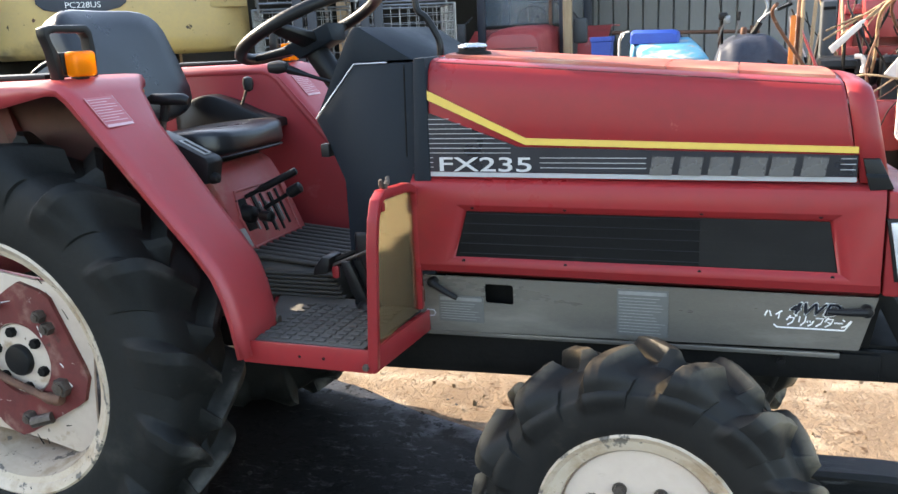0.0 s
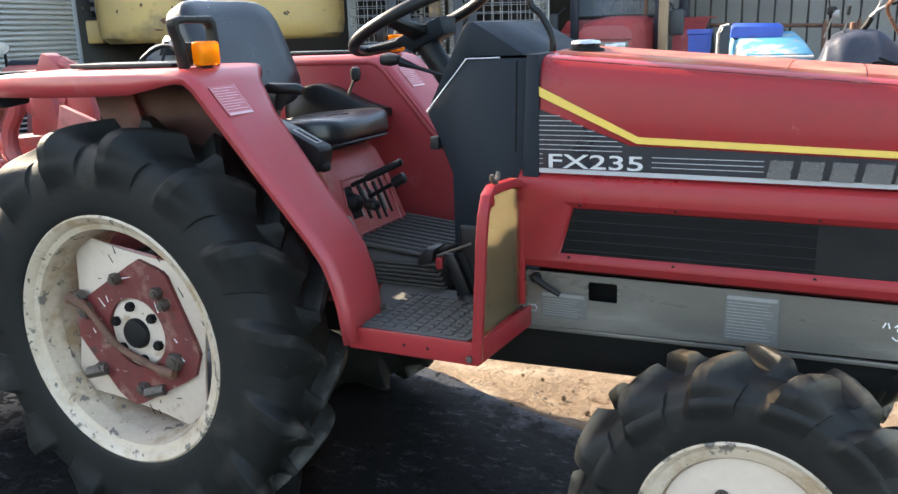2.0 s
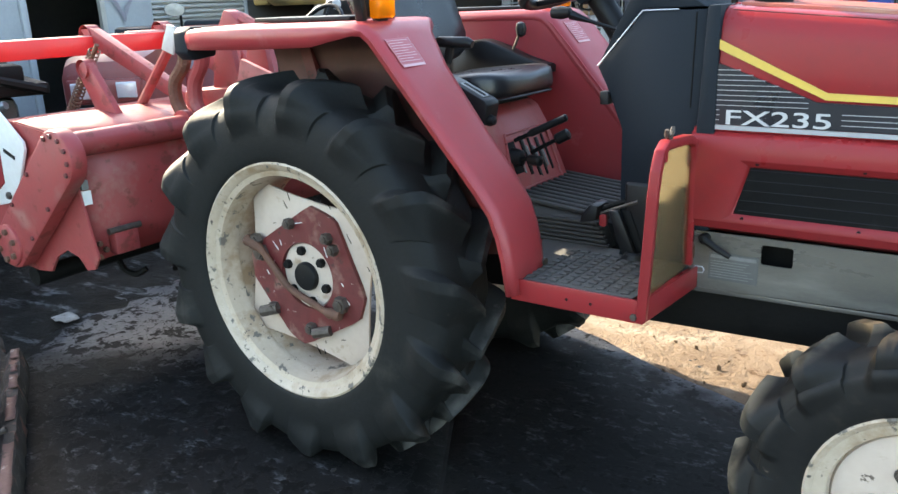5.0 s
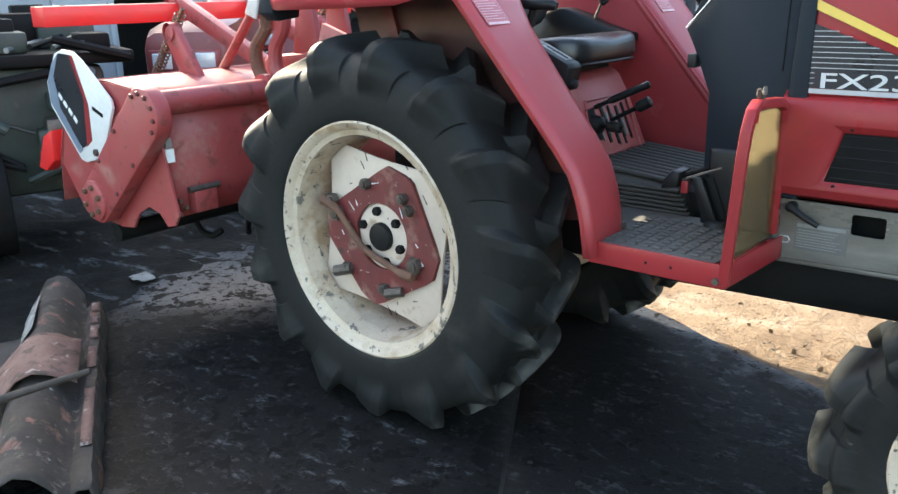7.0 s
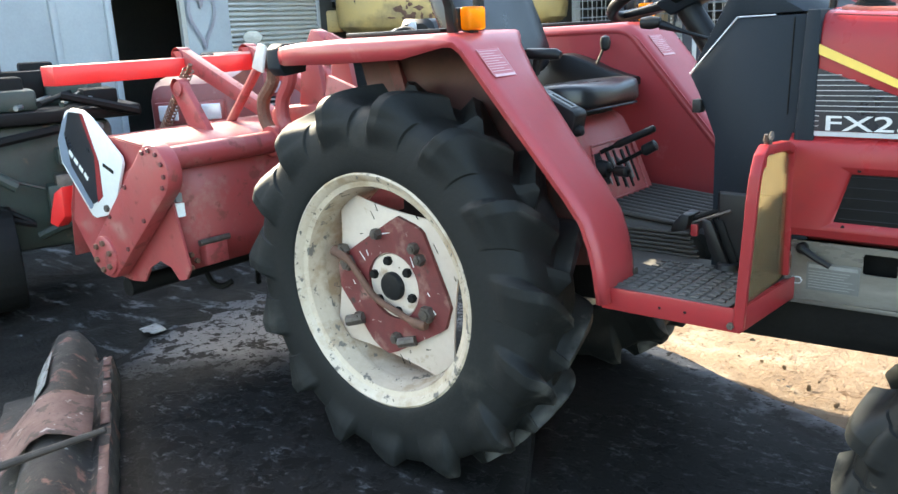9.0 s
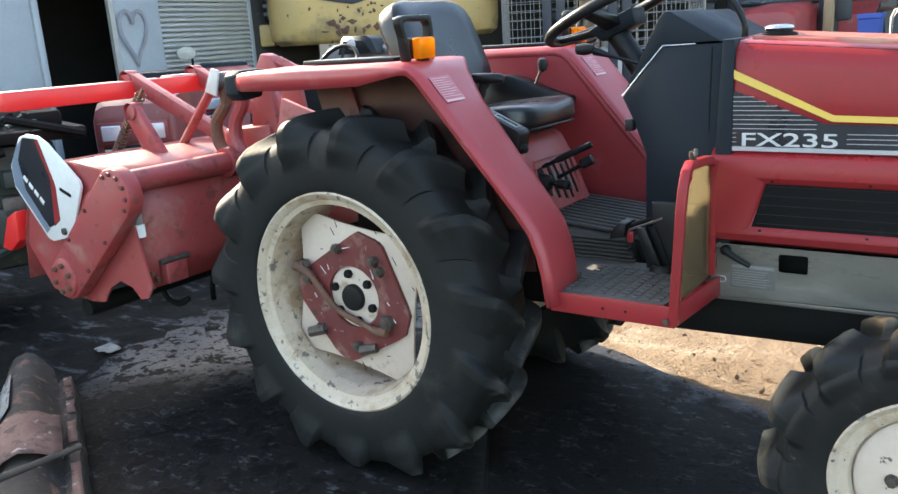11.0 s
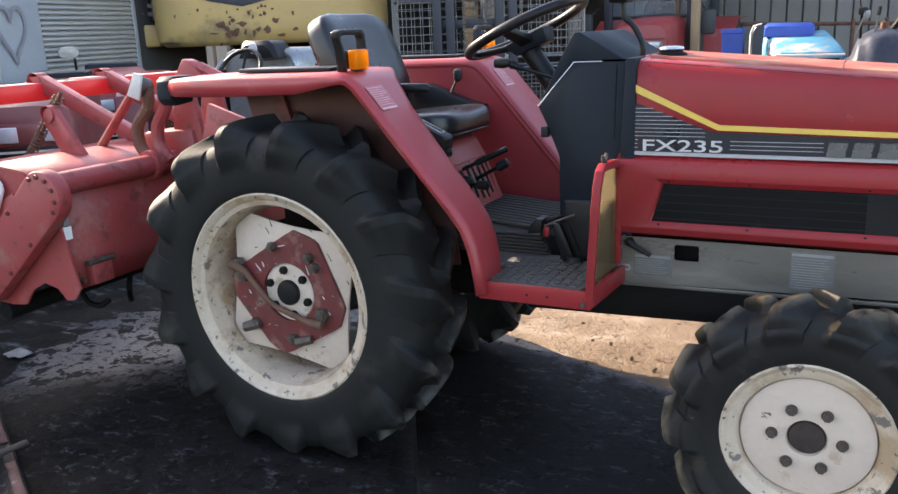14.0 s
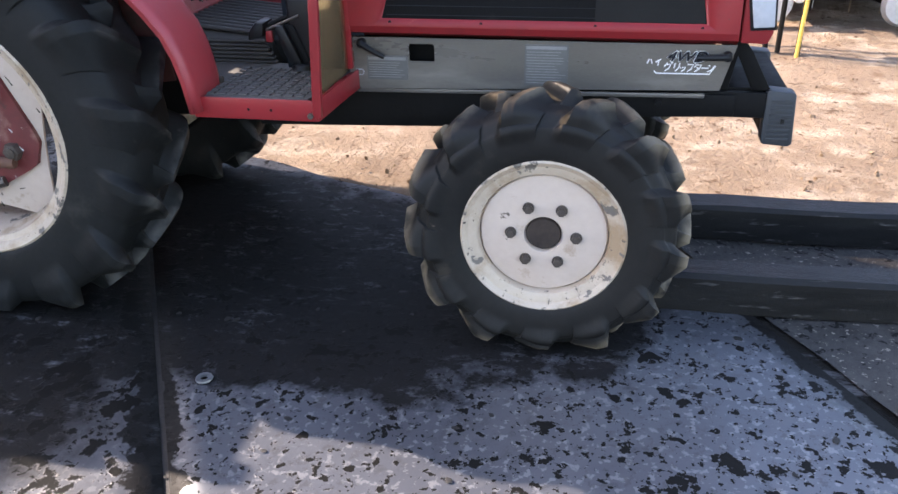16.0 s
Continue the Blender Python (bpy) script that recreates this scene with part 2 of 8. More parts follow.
_mix.inputs["Fac"].default_value = 0.45
_see, _clear = _t.nodes.new("ShaderNodeMixShader"), _t.nodes.new("ShaderNodeBsdfTransparent")
_clear.inputs["Color"].default_value = (0.66, 0.59, 0.46, 1)
_see.inputs["Fac"].default_value = 0.76
_t.links.new(_t.nodes["Principled BSDF"].outputs[0], _mix.inputs[1])
_t.links.new(_thin.outputs[0], _mix.inputs[2])
_t.links.new(_mix.outputs[0], _see.inputs[1])
_t.links.new(_clear.outputs[0], _see.inputs[2])
_t.links.new(_see.outputs[0], _t.nodes["Material Output"].inputs["Surface"])
amber = bpy.data.materials.new("amber_lens")
amber.use_nodes = True
_b = amber.node_tree.nodes["Principled BSDF"]
_b.inputs["Base Color"].default_value = (1.0, 0.40, 0.02, 1)
_b.inputs["Roughness"].default_value = 0.15
_b.inputs["Transmission Weight"].default_value = 0.55
_b.inputs["IOR"].default_value = 1.3
_mix, _thin = amber.node_tree.nodes.new("ShaderNodeMixShader"), amber.node_tree.nodes.new("ShaderNodeBsdfTranslucent")
_thin.inputs["Color"].default_value = (1.0, 0.42, 0.02, 1)
_mix.inputs["Fac"].default_value = 0.45
amber.node_tree.links.new(_b.outputs[0], _mix.inputs[1])
amber.node_tree.links.new(_thin.outputs[0], _mix.inputs[2])
amber.node_tree.links.new(_mix.outputs[0], amber.node_tree.nodes["Material Output"].inputs["Surface"])
lens = surf("headlamp_lens", (0.55, 0.57, 0.60), (0.48, 0.5, 0.53), 0.15, 0.2, 40, 90, 0.2)
white_pl = surf("white_metal_plate", (0.72, 0.72, 0.70), (0.62, 0.61, 0.58), 0.45, 0, 5, 60, 0.05, [((0.20, 0.13, 0.09), 25.0, 0.70, 0.04, 0.8), ((0.45, 0.40, 0.34), 6.0, 0.64, 0.1, 0.7)])
slate_d = surf("decal_slate_blue", (0.16, 0.20, 0.26), (0.13, 0.16, 0.21), 0.5, 0, 6, 60, 0.02)
tar = surf("tarred_timber", (0.008, 0.008, 0.008), (0.017, 0.016, 0.015), 0.48, 0, 5, 60, 0.5, [((0.11, 0.105, 0.10), 9.0, 0.60, 0.12, 0.8)], stretch=(1, 6, 6), spec=0.22)
asphalt = surf("rough_asphalt", (0.034, 0.033, 0.031), (0.075, 0.071, 0.066), 0.85, 0, 14, 150, 1.0, [((0.22, 0.20, 0.17), 60.0, 0.60, 0.04, 0.9), ((0.010, 0.010, 0.010), 34.0, 0.58, 0.05, 0.9)], spec=0.15)
clod = surf("dirt_clod", (0.26, 0.18, 0.11), (0.17, 0.115, 0.07), 0.95, 0, 10, 80, 0.5, rand=0.3)
old_red = surf("old_maroon_paint", (0.20, 0.045, 0.042), (0.15, 0.04, 0.04), 0.4, 0, 3, 40, 0.05, [((0.30, 0.20, 0.18), 7.0, 0.62, 0.12, 0.6)])
mud_black = surf("black_mud_clod", (0.008, 0.007, 0.006), (0.015, 0.013, 0.011), 0.7, 0, 10, 80, 0.5)
siding = surf("grey_siding", (0.19, 0.185, 0.175), (0.15, 0.147, 0.14), 0.5, 0, 1.2, 40, 0.04, [((0.06, 0.05, 0.04), 3.0, 0.66, 0.1, 0.7)], stretch=(1, 1, 0.3), rand=0.1)
shed_grey = surf("pale_grey_shed_panel", (0.33, 0.35, 0.37), (0.27, 0.285, 0.30), 0.5, 0, 1.5, 40, 0.04, [((0.20, 0.15, 0.11), 5.0, 0.68, 0.08, 0.8)], rand=0.08)
shutter_m = surf("galvanised_shutter", (0.56, 0.55, 0.52), (0.45, 0.44, 0.41), 0.42, 0.5, 2, 40, 0.05, [((0.25, 0.18, 0.12), 5.0, 0.68, 0.08, 0.8)])
# The shade inside shed and barn is put into this near-black colour.
dark_in = surf("inside_shade_black", (0.03, 0.03, 0.03), (0.05, 0.05, 0.048), 0.9, 0, 2, 20, 0.1)
exc_yellow = surf("worn_yellow_paint", (0.52, 0.345, 0.12), (0.43, 0.30, 0.125), 0.5, 0, 2.0, 30, 0.06, [((0.06, 0.035, 0.02), 2.6, 0.655, 0.03, 0.8), ((0.22, 0.16, 0.08), 1.3, 0.58, 0.12, 0.7), ((0.05, 0.035, 0.025), 9.0, 0.66, 0.03, 0.8), ((0.30, 0.17, 0.06), 5.0, 0.66, 0.1, 0.7)])
exc_dark = surf("excavator_dark_decal", (0.035, 0.042, 0.055), (0.05, 0.056, 0.07), 0.5, 0, 3, 60, 0.04)
blue_p = surf("faded_blue_paint", (0.035, 0.20, 0.32), (0.09, 0.28, 0.38), 0.55, 0, 3, 40, 0.05, [((0.30, 0.31, 0.29), 4.5, 0.52, 0.06, 0.6), ((0.30, 0.15, 0.05), 8.0, 0.60, 0.08, 0.8)], spec=0.3)
blue_d = surf("deep_blue_plastic", (0.02, 0.06, 0.32), (0.03, 0.09, 0.40), 0.4, 0, 5, 60, 0.04)
tarp_m = surf("dark_tarpaulin", (0.026, 0.030, 0.044), (0.048, 0.053, 0.070), 0.5, 0, 7, 30, 0.5, spec=0.3)
wood = surf("weathered_wood", (0.34, 0.24, 0.14), (0.24, 0.165, 0.095), 0.8, 0, 3, 40, 0.3, stretch=(6, 6, 1))
faded_red = surf("faded_red_hood", (0.34, 0.045, 0.045), (0.27, 0.05, 0.05), 0.42, 0, 4, 40, 0.06, [((0.36, 0.22, 0.18), 7.0, 0.62, 0.15, 0.7)])
white_old = surf("old_white_paint", (0.62, 0.60, 0.56), (0.48, 0.46, 0.42), 0.5, 0, 6, 50, 0.08, [((0.2, 0.13, 0.08), 14.0, 0.66, 0.06, 0.8)])
galv = surf("galvanised_wire", (0.30, 0.31, 0.32), (0.2, 0.2, 0.2), 0.4, 0.7, 10, 60, 0.05)
navy = surf("navy_mast_paint", (0.010, 0.014, 0.026), (0.016, 0.02, 0.032), 0.5, 0, 5, 60, 0.05, [((0.12, 0.08, 0.05), 9.0, 0.68, 0.06, 0.8)])
olive = surf("dull_green_paint", (0.030, 0.042, 0.032), (0.022, 0.028, 0.023), 0.6, 0, 5, 60, 0.1, [((0.12, 0.08, 0.05), 9.0, 0.62, 0.08, 0.8)])
heart_p = surf("purple_spray_paint", (0.20, 0.185, 0.215), (0.26, 0.25, 0.28), 0.6, 0, 9, 80, 0.02)
orange_p = surf("orange_paint", (0.70, 0.20, 0.02), (0.60, 0.17, 0.03), 0.5, 0, 6, 60, 0.05)
# Blue-grey film that puts the sky's sheen into the glass colour.
screen_g = surf("sheen_cab_glass", (0.09, 0.12, 0.15), (0.20, 0.24, 0.28), 0.15, 0, 3, 30, 0.0)
_t = screen_g.node_tree
_mix, _clear = _t.nodes.new("ShaderNodeMixShader"), _t.nodes.new("ShaderNodeBsdfTransparent")
_mix.inputs["Fac"].default_value = 0.72
_t.links.new(_t.nodes["Principled BSDF"].outputs[0], _mix.inputs[1])
_t.links.new(_clear.outputs[0], _mix.inputs[2])
_t.links.new(_mix.outputs[0], _t.nodes["Material Output"].inputs["Surface"])


class Nodes:
    """Short hands for a node material that is laid out in world metres."""

    def __init__(self, name):
        self.m = bpy.data.materials.new(name)
        self.m.use_nodes = True
        self.nt = self.m.node_tree
        self.bsdf = self.nt.nodes["Principled BSDF"]
        self.place = self.nt.nodes.new("ShaderNodeNewGeometry").outputs["Position"]

    def put(self, value, socket):
        if isinstance(value, tuple):
            socket.default_value = (*value, 1)
        elif isinstance(value, (int, float)):
            socket.default_value = value
        else:
            self.nt.links.new(value, socket)

    def noise(self, scale, detail=6.0, rough=0.6, shift=0.0, warp=None):
        n = self.nt.nodes.new("ShaderNodeTexNoise")
        n.inputs["Scale"].default_value, n.inputs["Detail"].default_value, n.inputs["Roughness"].default_value = scale, detail, rough
        mp = self.nt.nodes.new("ShaderNodeMapping")
        mp.inputs["Location"].default_value = (shift, shift * 0.7, shift * 0.3)
        if warp:
            mp.inputs["Scale"].default_value = warp
        self.nt.links.new(self.place, mp.inputs["Vector"])
        self.nt.links.new(mp.outputs[0], n.inputs["Vector"])
        return n.outputs["Fac"]

    def blend(self, a, b, fac, kind="RGBA"):
        x = self.nt.nodes.new("ShaderNodeMix")
        x.data_type = kind
        self.put(a, x.inputs["A"])
        self.put(b, x.inputs["B"])
        self.put(fac, x.inputs["Factor"])
        return x.outputs["Result"]

    def span(self, value, lo, hi, a=0.0, b=1.0):
        r = self.nt.nodes.new("ShaderNodeMapRange")
        for name, v in (("From Min", lo), ("From Max", hi), ("To Min", a), ("To Max", b)):
            r.inputs[name].default_value = v
        self.put(value, r.inputs["Value"])
        return r.outputs[0]

    def maths(self, op, a, b):
        x = self.nt.nodes.new("ShaderNodeMath")
        x.operation = op
        self.put(a, x.inputs[0])
        self.put(b, x.inputs[1])
        return x.outputs[0]

    def blot(self, x, y, rx, ry, ragged=0.6, scale=1.6):
        """An uneven patch round (x, y): 1 inside, 0 outside."""
        v = self.nt.nodes.new("ShaderNodeSeparateXYZ")
        self.nt.links.new(self.place, v.inputs[0])
        dx = self.maths("MULTIPLY", self.maths("SUBTRACT", v.outputs[0], x), 1 / rx)
        dy = self.maths("MULTIPLY", self.maths("SUBTRACT", v.outputs[1], y), 1 / ry)
        r = self.maths("ADD", self.maths("MULTIPLY", dx, dx), self.maths("MULTIPLY", dy, dy))
        r = self.maths("ADD", r, self.maths("MULTIPLY", self.maths("SUBTRACT", self.noise(scale, 7.0, 0.65), 0.5), ragged * 4))
        return self.span(r, 1.15, 0.75)

    def bump(self, height, strength, distance):
        n = self.nt.nodes.new("ShaderNodeBump")
        n.inputs["Strength"].default_value, n.inputs["Distance"].default_value = strength, distance
        self.nt.links.new(height, n.inputs["Height"])
        self.nt.links.new(n.outputs[0], self.bsdf.inputs["Normal"])


def dirt_ground():
    g = Nodes("yard_dirt")
    tan = g.blend((0.262, 0.196, 0.140), (0.165, 0.118, 0.082), g.span(g.noise(1.3), 0.35, 0.65))
    tan = g.blend(tan, (0.37, 0.305, 0.232), g.span(g.noise(5.0, shift=3), 0.50, 0.70))
    tan = g.blend(tan, (0.09, 0.055, 0.033), g.span(g.noise(17.0, shift=7), 0.60, 0.68))
    tan = g.blend(tan, (0.12, 0.075, 0.045), g.span(g.noise(2.2, shift=9), 0.60, 0.70))
    tan = g.blend(tan, (0.14, 0.09, 0.055), g.span(g.noise(45.0, 6.0, 0.7, 12), 0.58, 0.66, 0.0, 0.8))
    mud = g.blend((0.012, 0.0105, 0.009), (0.030, 0.027, 0.023), g.span(g.noise(3.0), 0.4, 0.7))
    mud = g.blend(mud, (0.20, 0.20, 0.205), g.span(g.noise(5.0, 9.0, 0.72, warp=(0.5, 1.5, 1)), 0.555, 0.68))
    # Wet mud, black partly for shade, round steel plates and on the shed's side.
    sep = g.nt.nodes.new("ShaderNodeSeparateXYZ")
    g.nt.links.new(g.place, sep.inputs[0])
    wob = g.maths("MULTIPLY", g.maths("SUBTRACT", g.noise(2.4), 0.5), 1.0)
    dry = g.span(g.maths("ADD", g.maths("ADD", g.maths("MULTIPLY", sep.outputs[0], 0.75), sep.outputs[1]), wob), 2.05, 2.35)
    dry = g.maths("MINIMUM", dry, g.span(g.maths("ADD", sep.outputs[1], g.maths("MULTIPLY", wob, 0.4)), 2.35, 2.55))
    g.put(g.blend(mud, tan, dry), g.bsdf.inputs["Base Color"])
    g.put(g.span(dry, 0, 1, 0.65, 0.95), g.bsdf.inputs["Roughness"])
    g.bsdf.inputs["Specular IOR Level"].default_value = 0.10
    g.bump(g.maths("ADD", g.noise(16.0, 8.0, 0.7), g.maths("MULTIPLY", g.noise(60.0), 0.3)), 0.9, 0.04)
    return g.m


def oily_plate():
    g = Nodes("oily_steel_road_plate")
    base = g.blend((0.108, 0.114, 0.129), (0.058, 0.061, 0.071), g.span(g.noise(1.1), 0.35, 0.65))
    base = g.blend(base, (0.22, 0.22, 0.225), g.span(g.noise(42.0, 4.0), 0.56, 0.62, 0.0, 0.7))
    base = g.blend(base, (0.06, 0.06, 0.063), g.span(g.noise(26.0, 8.0, 0.75, 44), 0.55, 0.60, 0.0, 0.75))
    base = g.blend(base, (0.10, 0.10, 0.105), g.span(g.noise(5.0, 8.0, 0.7, 4), 0.57, 0.68))
    sep0 = g.nt.nodes.new("ShaderNodeSeparateXYZ")
    g.nt.links.new(g.place, sep0.inputs[0])
    left = g.span(g.maths("ADD", g.maths("MULTIPLY", sep0.outputs[0], 0.866), g.maths("MULTIPLY", sep0.outputs[1], 0.5)), 0.25, 0.12)
    base = g.blend(base, (0.062, 0.064, 0.070), g.maths("MULTIPLY", left, g.span(g.noise(2.0, shift=21), 0.3, 0.7, 0.85, 0.35)))
    # Near-black uneven patches round the wheels, under the tractor and to the left.
    darkened = g.maths("MAXIMUM", g.blot(-1.75, 1.62, 1.15, 0.62), g.blot(-0.55, 2.25, 1.1, 0.55))
    darkened = g.maths("MAXIMUM", darkened, g.blot(-1.35, 2.45, 0.95, 0.60))
    darkened = g.maths("MAXIMUM", darkened, g.blot(0.15, 2.02, 0.35, 0.16))
    darkened = g.maths("MAXIMUM", darkened, g.blot(-0.60, 1.92, 0.95, 0.30, 0.85, 3.5))
    darkened = g.maths("MAXIMUM", darkened, g.maths("MULTIPLY", g.blot(-1.95, 1.55, 1.05, 0.80, 0.5), 0.8))
    # Black mud lies along the joint between the plates and on their far edge.
    sep = g.nt.nodes.new("ShaderNodeSeparateXYZ")
    g.nt.links.new(g.place, sep.inputs[0])
    along = g.maths("ADD", g.maths("MULTIPLY", sep.outputs[0], 0.866), g.maths("MULTIPLY", sep.outputs[1], 0.5))
    ragged = g.maths("MULTIPLY", g.maths("SUBTRACT", g.noise(9.0, 6.0, 0.65, 8), 0.5), 0.16)
    for edge, wide in ((0.175, 0.045), (1.765, 0.035), (-1.55, 0.05)):
        off = g.maths("ABSOLUTE", g.maths("SUBTRACT", along, edge), 0.0)
        darkened = g.maths("MAXIMUM", darkened, g.span(g.maths("ADD", off, ragged), wide + 0.008, wide))
    base = g.blend(base, (0.0115, 0.0105, 0.0095), g.maths("MULTIPLY", darkened, 0.96))
    streaks = g.maths("MULTIPLY", g.span(g.noise(15.0, 11.0, 0.8, 14, warp=(0.7, 1.4, 1)), 0.54, 0.66), g.span(g.noise(1.5, shift=17), 0.42, 0.60, 0.04, 0.9))
    base = g.blend(base, (0.125, 0.125, 0.128), g.maths("MULTIPLY", streaks, darkened))
    spots = g.maths("MAXIMUM", g.span(g.noise(11.0, 7.0, 0.6, 2), 0.610, 0.620), g.span(g.noise(24.0, 6.0, 0.6, 11), 0.600, 0.610))
    spots = g.maths("MAXIMUM", spots, g.span(g.noise(55.0, 4.0, 0.6, 5), 0.608, 0.625))
    spots = g.maths("MAXIMUM", spots, g.maths("MULTIPLY", left, g.span(g.noise(15.0, 8.0, 0.62, 31), 0.53, 0.56)))
    base = g.blend(base, (0.009, 0.0085, 0.008), spots)
    g.put(base, g.bsdf.inputs["Base Color"])
    wet = g.maths("MAXIMUM", spots, darkened)
    g.put(g.blend(g.span(g.noise(3.0, shift=6), 0.3, 0.7, 0.30, 0.46), 0.55, wet, "FLOAT"), g.bsdf.inputs["Roughness"])
    g.put(g.blend(0.30, 0.0, wet, "FLOAT"), g.bsdf.inputs["Metallic"])
    g.put(g.blend(0.5, 0.07, wet, "FLOAT"), g.bsdf.inputs["Specular IOR Level"])
    g.bump(g.maths("ADD", g.maths("MULTIPLY", spots, 0.8), g.maths("MULTIPLY", g.noise(70.0), 0.25)), 0.35, 0.006)
    return g.m


plate_steel = oily_plate()
dirt = dirt_ground()

# ---- building helpers ----
ORIGIN = {}


def thing(name, base, label, category, group="", kind=""):
    ob = tagged(new(name), label, category, group, kind)
    ob.location = base
    ORIGIN[ob] = Vector(base)
    return ob


def part(name, bm, material, parent=None, label="", sharp=35, **tags):
    """Links bm, given in world metres, as one mesh under its thing or part."""
    me = bpy.data.meshes.new(name)
    bmesh.ops.recalc_face_normals(bm, faces=bm.faces)
    if bm.verts:
        lo = Vector([min(v.co[i] for v in bm.verts) for i in range(3)])
        hi = Vector([max(v.co[i] for v in bm.verts) for i in range(3)])
        mid = (lo + hi) / 2
    else:
        mid = Vector()
    bmesh.ops.translate(bm, verts=bm.verts, vec=-mid)
    bm.to_mesh(me)
    bm.free()
    me.polygons.foreach_set("use_smooth", [True] * len(me.polygons))
    me.set_sharp_from_angle(angle=radians(sharp))
    me.materials.append(material)
    ob = new(name, me)
    ORIGIN[ob] = mid
    if parent:
        ob.parent = parent
        ob.location = mid - ORIGIN[parent]
    else:
        ob.location = mid
    return tagged(ob, label, **tags)


def twin(ob, offset, parent=None):
    """Another object on the same mesh, moved by offset."""
    o = ob.copy()
    scene.collection.objects.link(o)
    o.location = ob.location + Vector(offset)
    ORIGIN[o] = ORIGIN[ob] + Vector(offset)
    if parent:
        o.parent = parent
        o.location = ORIGIN[o] - ORIGIN[parent]
    return o


def bevelled(bm, amount, segments=2, geom=None):
    if amount:
        bmesh.ops.bevel(bm, geom=geom or list(bm.edges), offset=amount, segments=segments, profile=0.5, affect="EDGES", clamp_overlap=True)
    return bm


def box(lo, hi, bevel=0.0, seg=2, bm=None, turn=None):
    out = bmesh.new()
    bmesh.ops.create_cube(out, size=1)
    for v in out.verts:
        v.co = Vector([lo[i] + (v.co[i] + 0.5) * (hi[i] - lo[i]) for i in range(3)])
    bevelled(out, bevel, seg)
    if turn:
        bmesh.ops.transform(out, matrix=turn, verts=out.verts)
    return join(bm, out)


def join(bm, other):
    if bm is None:
        return other
    me = bpy.data.meshes.new("tmp")
    other.to_mesh(me)
    other.free()
    bm.from_mesh(me)
    bpy.data.meshes.remove(me)
    return bm


def prism(pts, axis, a, b, bevel=0.0, seg=2, bm=None):
    """A polygon, drawn in the two other axes, drawn out along axis from a to b."""
    out = bmesh.new()

    def at(p, c):
        q = list(p)
        q.insert("xyz".index(axis), c)
        return Vector(q)

    one = [out.verts.new(at(p, a)) for p in pts]
    two = [out.verts.new(at(p, b)) for p in pts]
    out.faces.new(one)
    out.faces.new(two[::-1])
    for i in range(len(pts)):
        j = (i + 1) % len(pts)
        out.faces.new((one[j], one[i], two[i], two[j]))
    bmesh.ops.recalc_face_normals(out, faces=out.faces)
    bevelled(out, bevel, seg)
    return join(bm, out)


def hull(points, bevel=0.0, bm=None):
    out = bmesh.new()
    for p in points:
        out.verts.new(p)
    res = bmesh.ops.convex_hull(out, input=out.verts)
    junk = {v for v in res["geom_interior"] if isinstance(v, bmesh.types.BMVert)}
    bmesh.ops.delete(out, geom=list(junk), context="VERTS")
    bmesh.ops.dissolve_limit(out, angle_limit=0.02, verts=out.verts, edges=out.edges)
    bevelled(out, bevel)
    return join(bm, out)


def tube(points, r, n=10, bm=None, closed=False, square=False):
    """A round bar along points; r may be one radius for each point."""
    out = bm or bmesh.new()
    pts = [Vector(p) for p in points]
    radii = r if isinstance(r, (list, tuple)) else [r] * len(pts)
    rings, up = [], None
    for i, p in enumerate(pts):
        a = pts[i - 1] if i or closed else pts[i]
        c = pts[(i + 1) % len(pts)] if i + 1 < len(pts) or closed else pts[i]
        t = (c - a).normalized()
        if up is None:
            up = Vector((0, 0, 1)) if abs(t.z) < 0.9 else Vector((1, 0, 0))
        side = t.cross(up).normalized()
        up = side.cross(t).normalized()
        ring = []
        for k in range(n):
            an = 2 * math.pi * (k + (0.5 if square else 0)) / n
            ring.append(out.verts.new(p + radii[i] * (math.cos(an) * side + math.sin(an) * up)))
        rings.append(ring)
    for i in range(len(rings) - (0 if closed else 1)):
        one, two = rings[i], rings[(i + 1) % len(rings)]
        for k in range(n):
            out.faces.new((one[k], one[(k + 1) % n], two[(k + 1) % n], two[k]))
    if not closed:
        out.faces.new(rings[0][::-1])
        out.faces.new(rings[-1])
    return out


def smooth_path(pts, steps=6):
    """Catmull-Rom through pts."""
    p = [Vector(q) for q in pts]
    out = []
    for i in range(len(p) - 1):
        a, b, c, d = p[max(i - 1, 0)], p[i], p[i + 1], p[min(i + 2, len(p) - 1)]
        for k in range(steps):
            t = k / steps
            out.append(0.5 * (2 * b + (c - a) * t + (2 * a - 5 * b + 4 * c - d) * t * t + (3 * b - a - 3 * c + d) * t**3))
    return out + [p[-1]]


def lathe(profile, centre, axis="y", n=48, bm=None, caps=False):
    """Turns (radius, along) round an axis through centre."""
    out = bm or bmesh.new()
    k = "xyz".index(axis)
    rings = []
    for r, along in profile:
        ring = []
        for i in range(n):
            a = 2 * math.pi * i / n
            q = [r * math.cos(a), r * math.sin(a)]
            q.insert(k, along)
            ring.append(out.verts.new(Vector(q) + Vector(centre)))
        rings.append(ring)
    for one, two in zip(rings, rings[1:]):
        for i in range(n):
            out.faces.new((one[i], one[(i + 1) % n], two[(i + 1) % n], two[i]))
    if caps:
        out.faces.new(rings[0])
        out.faces.new(rings[-1])
    return out


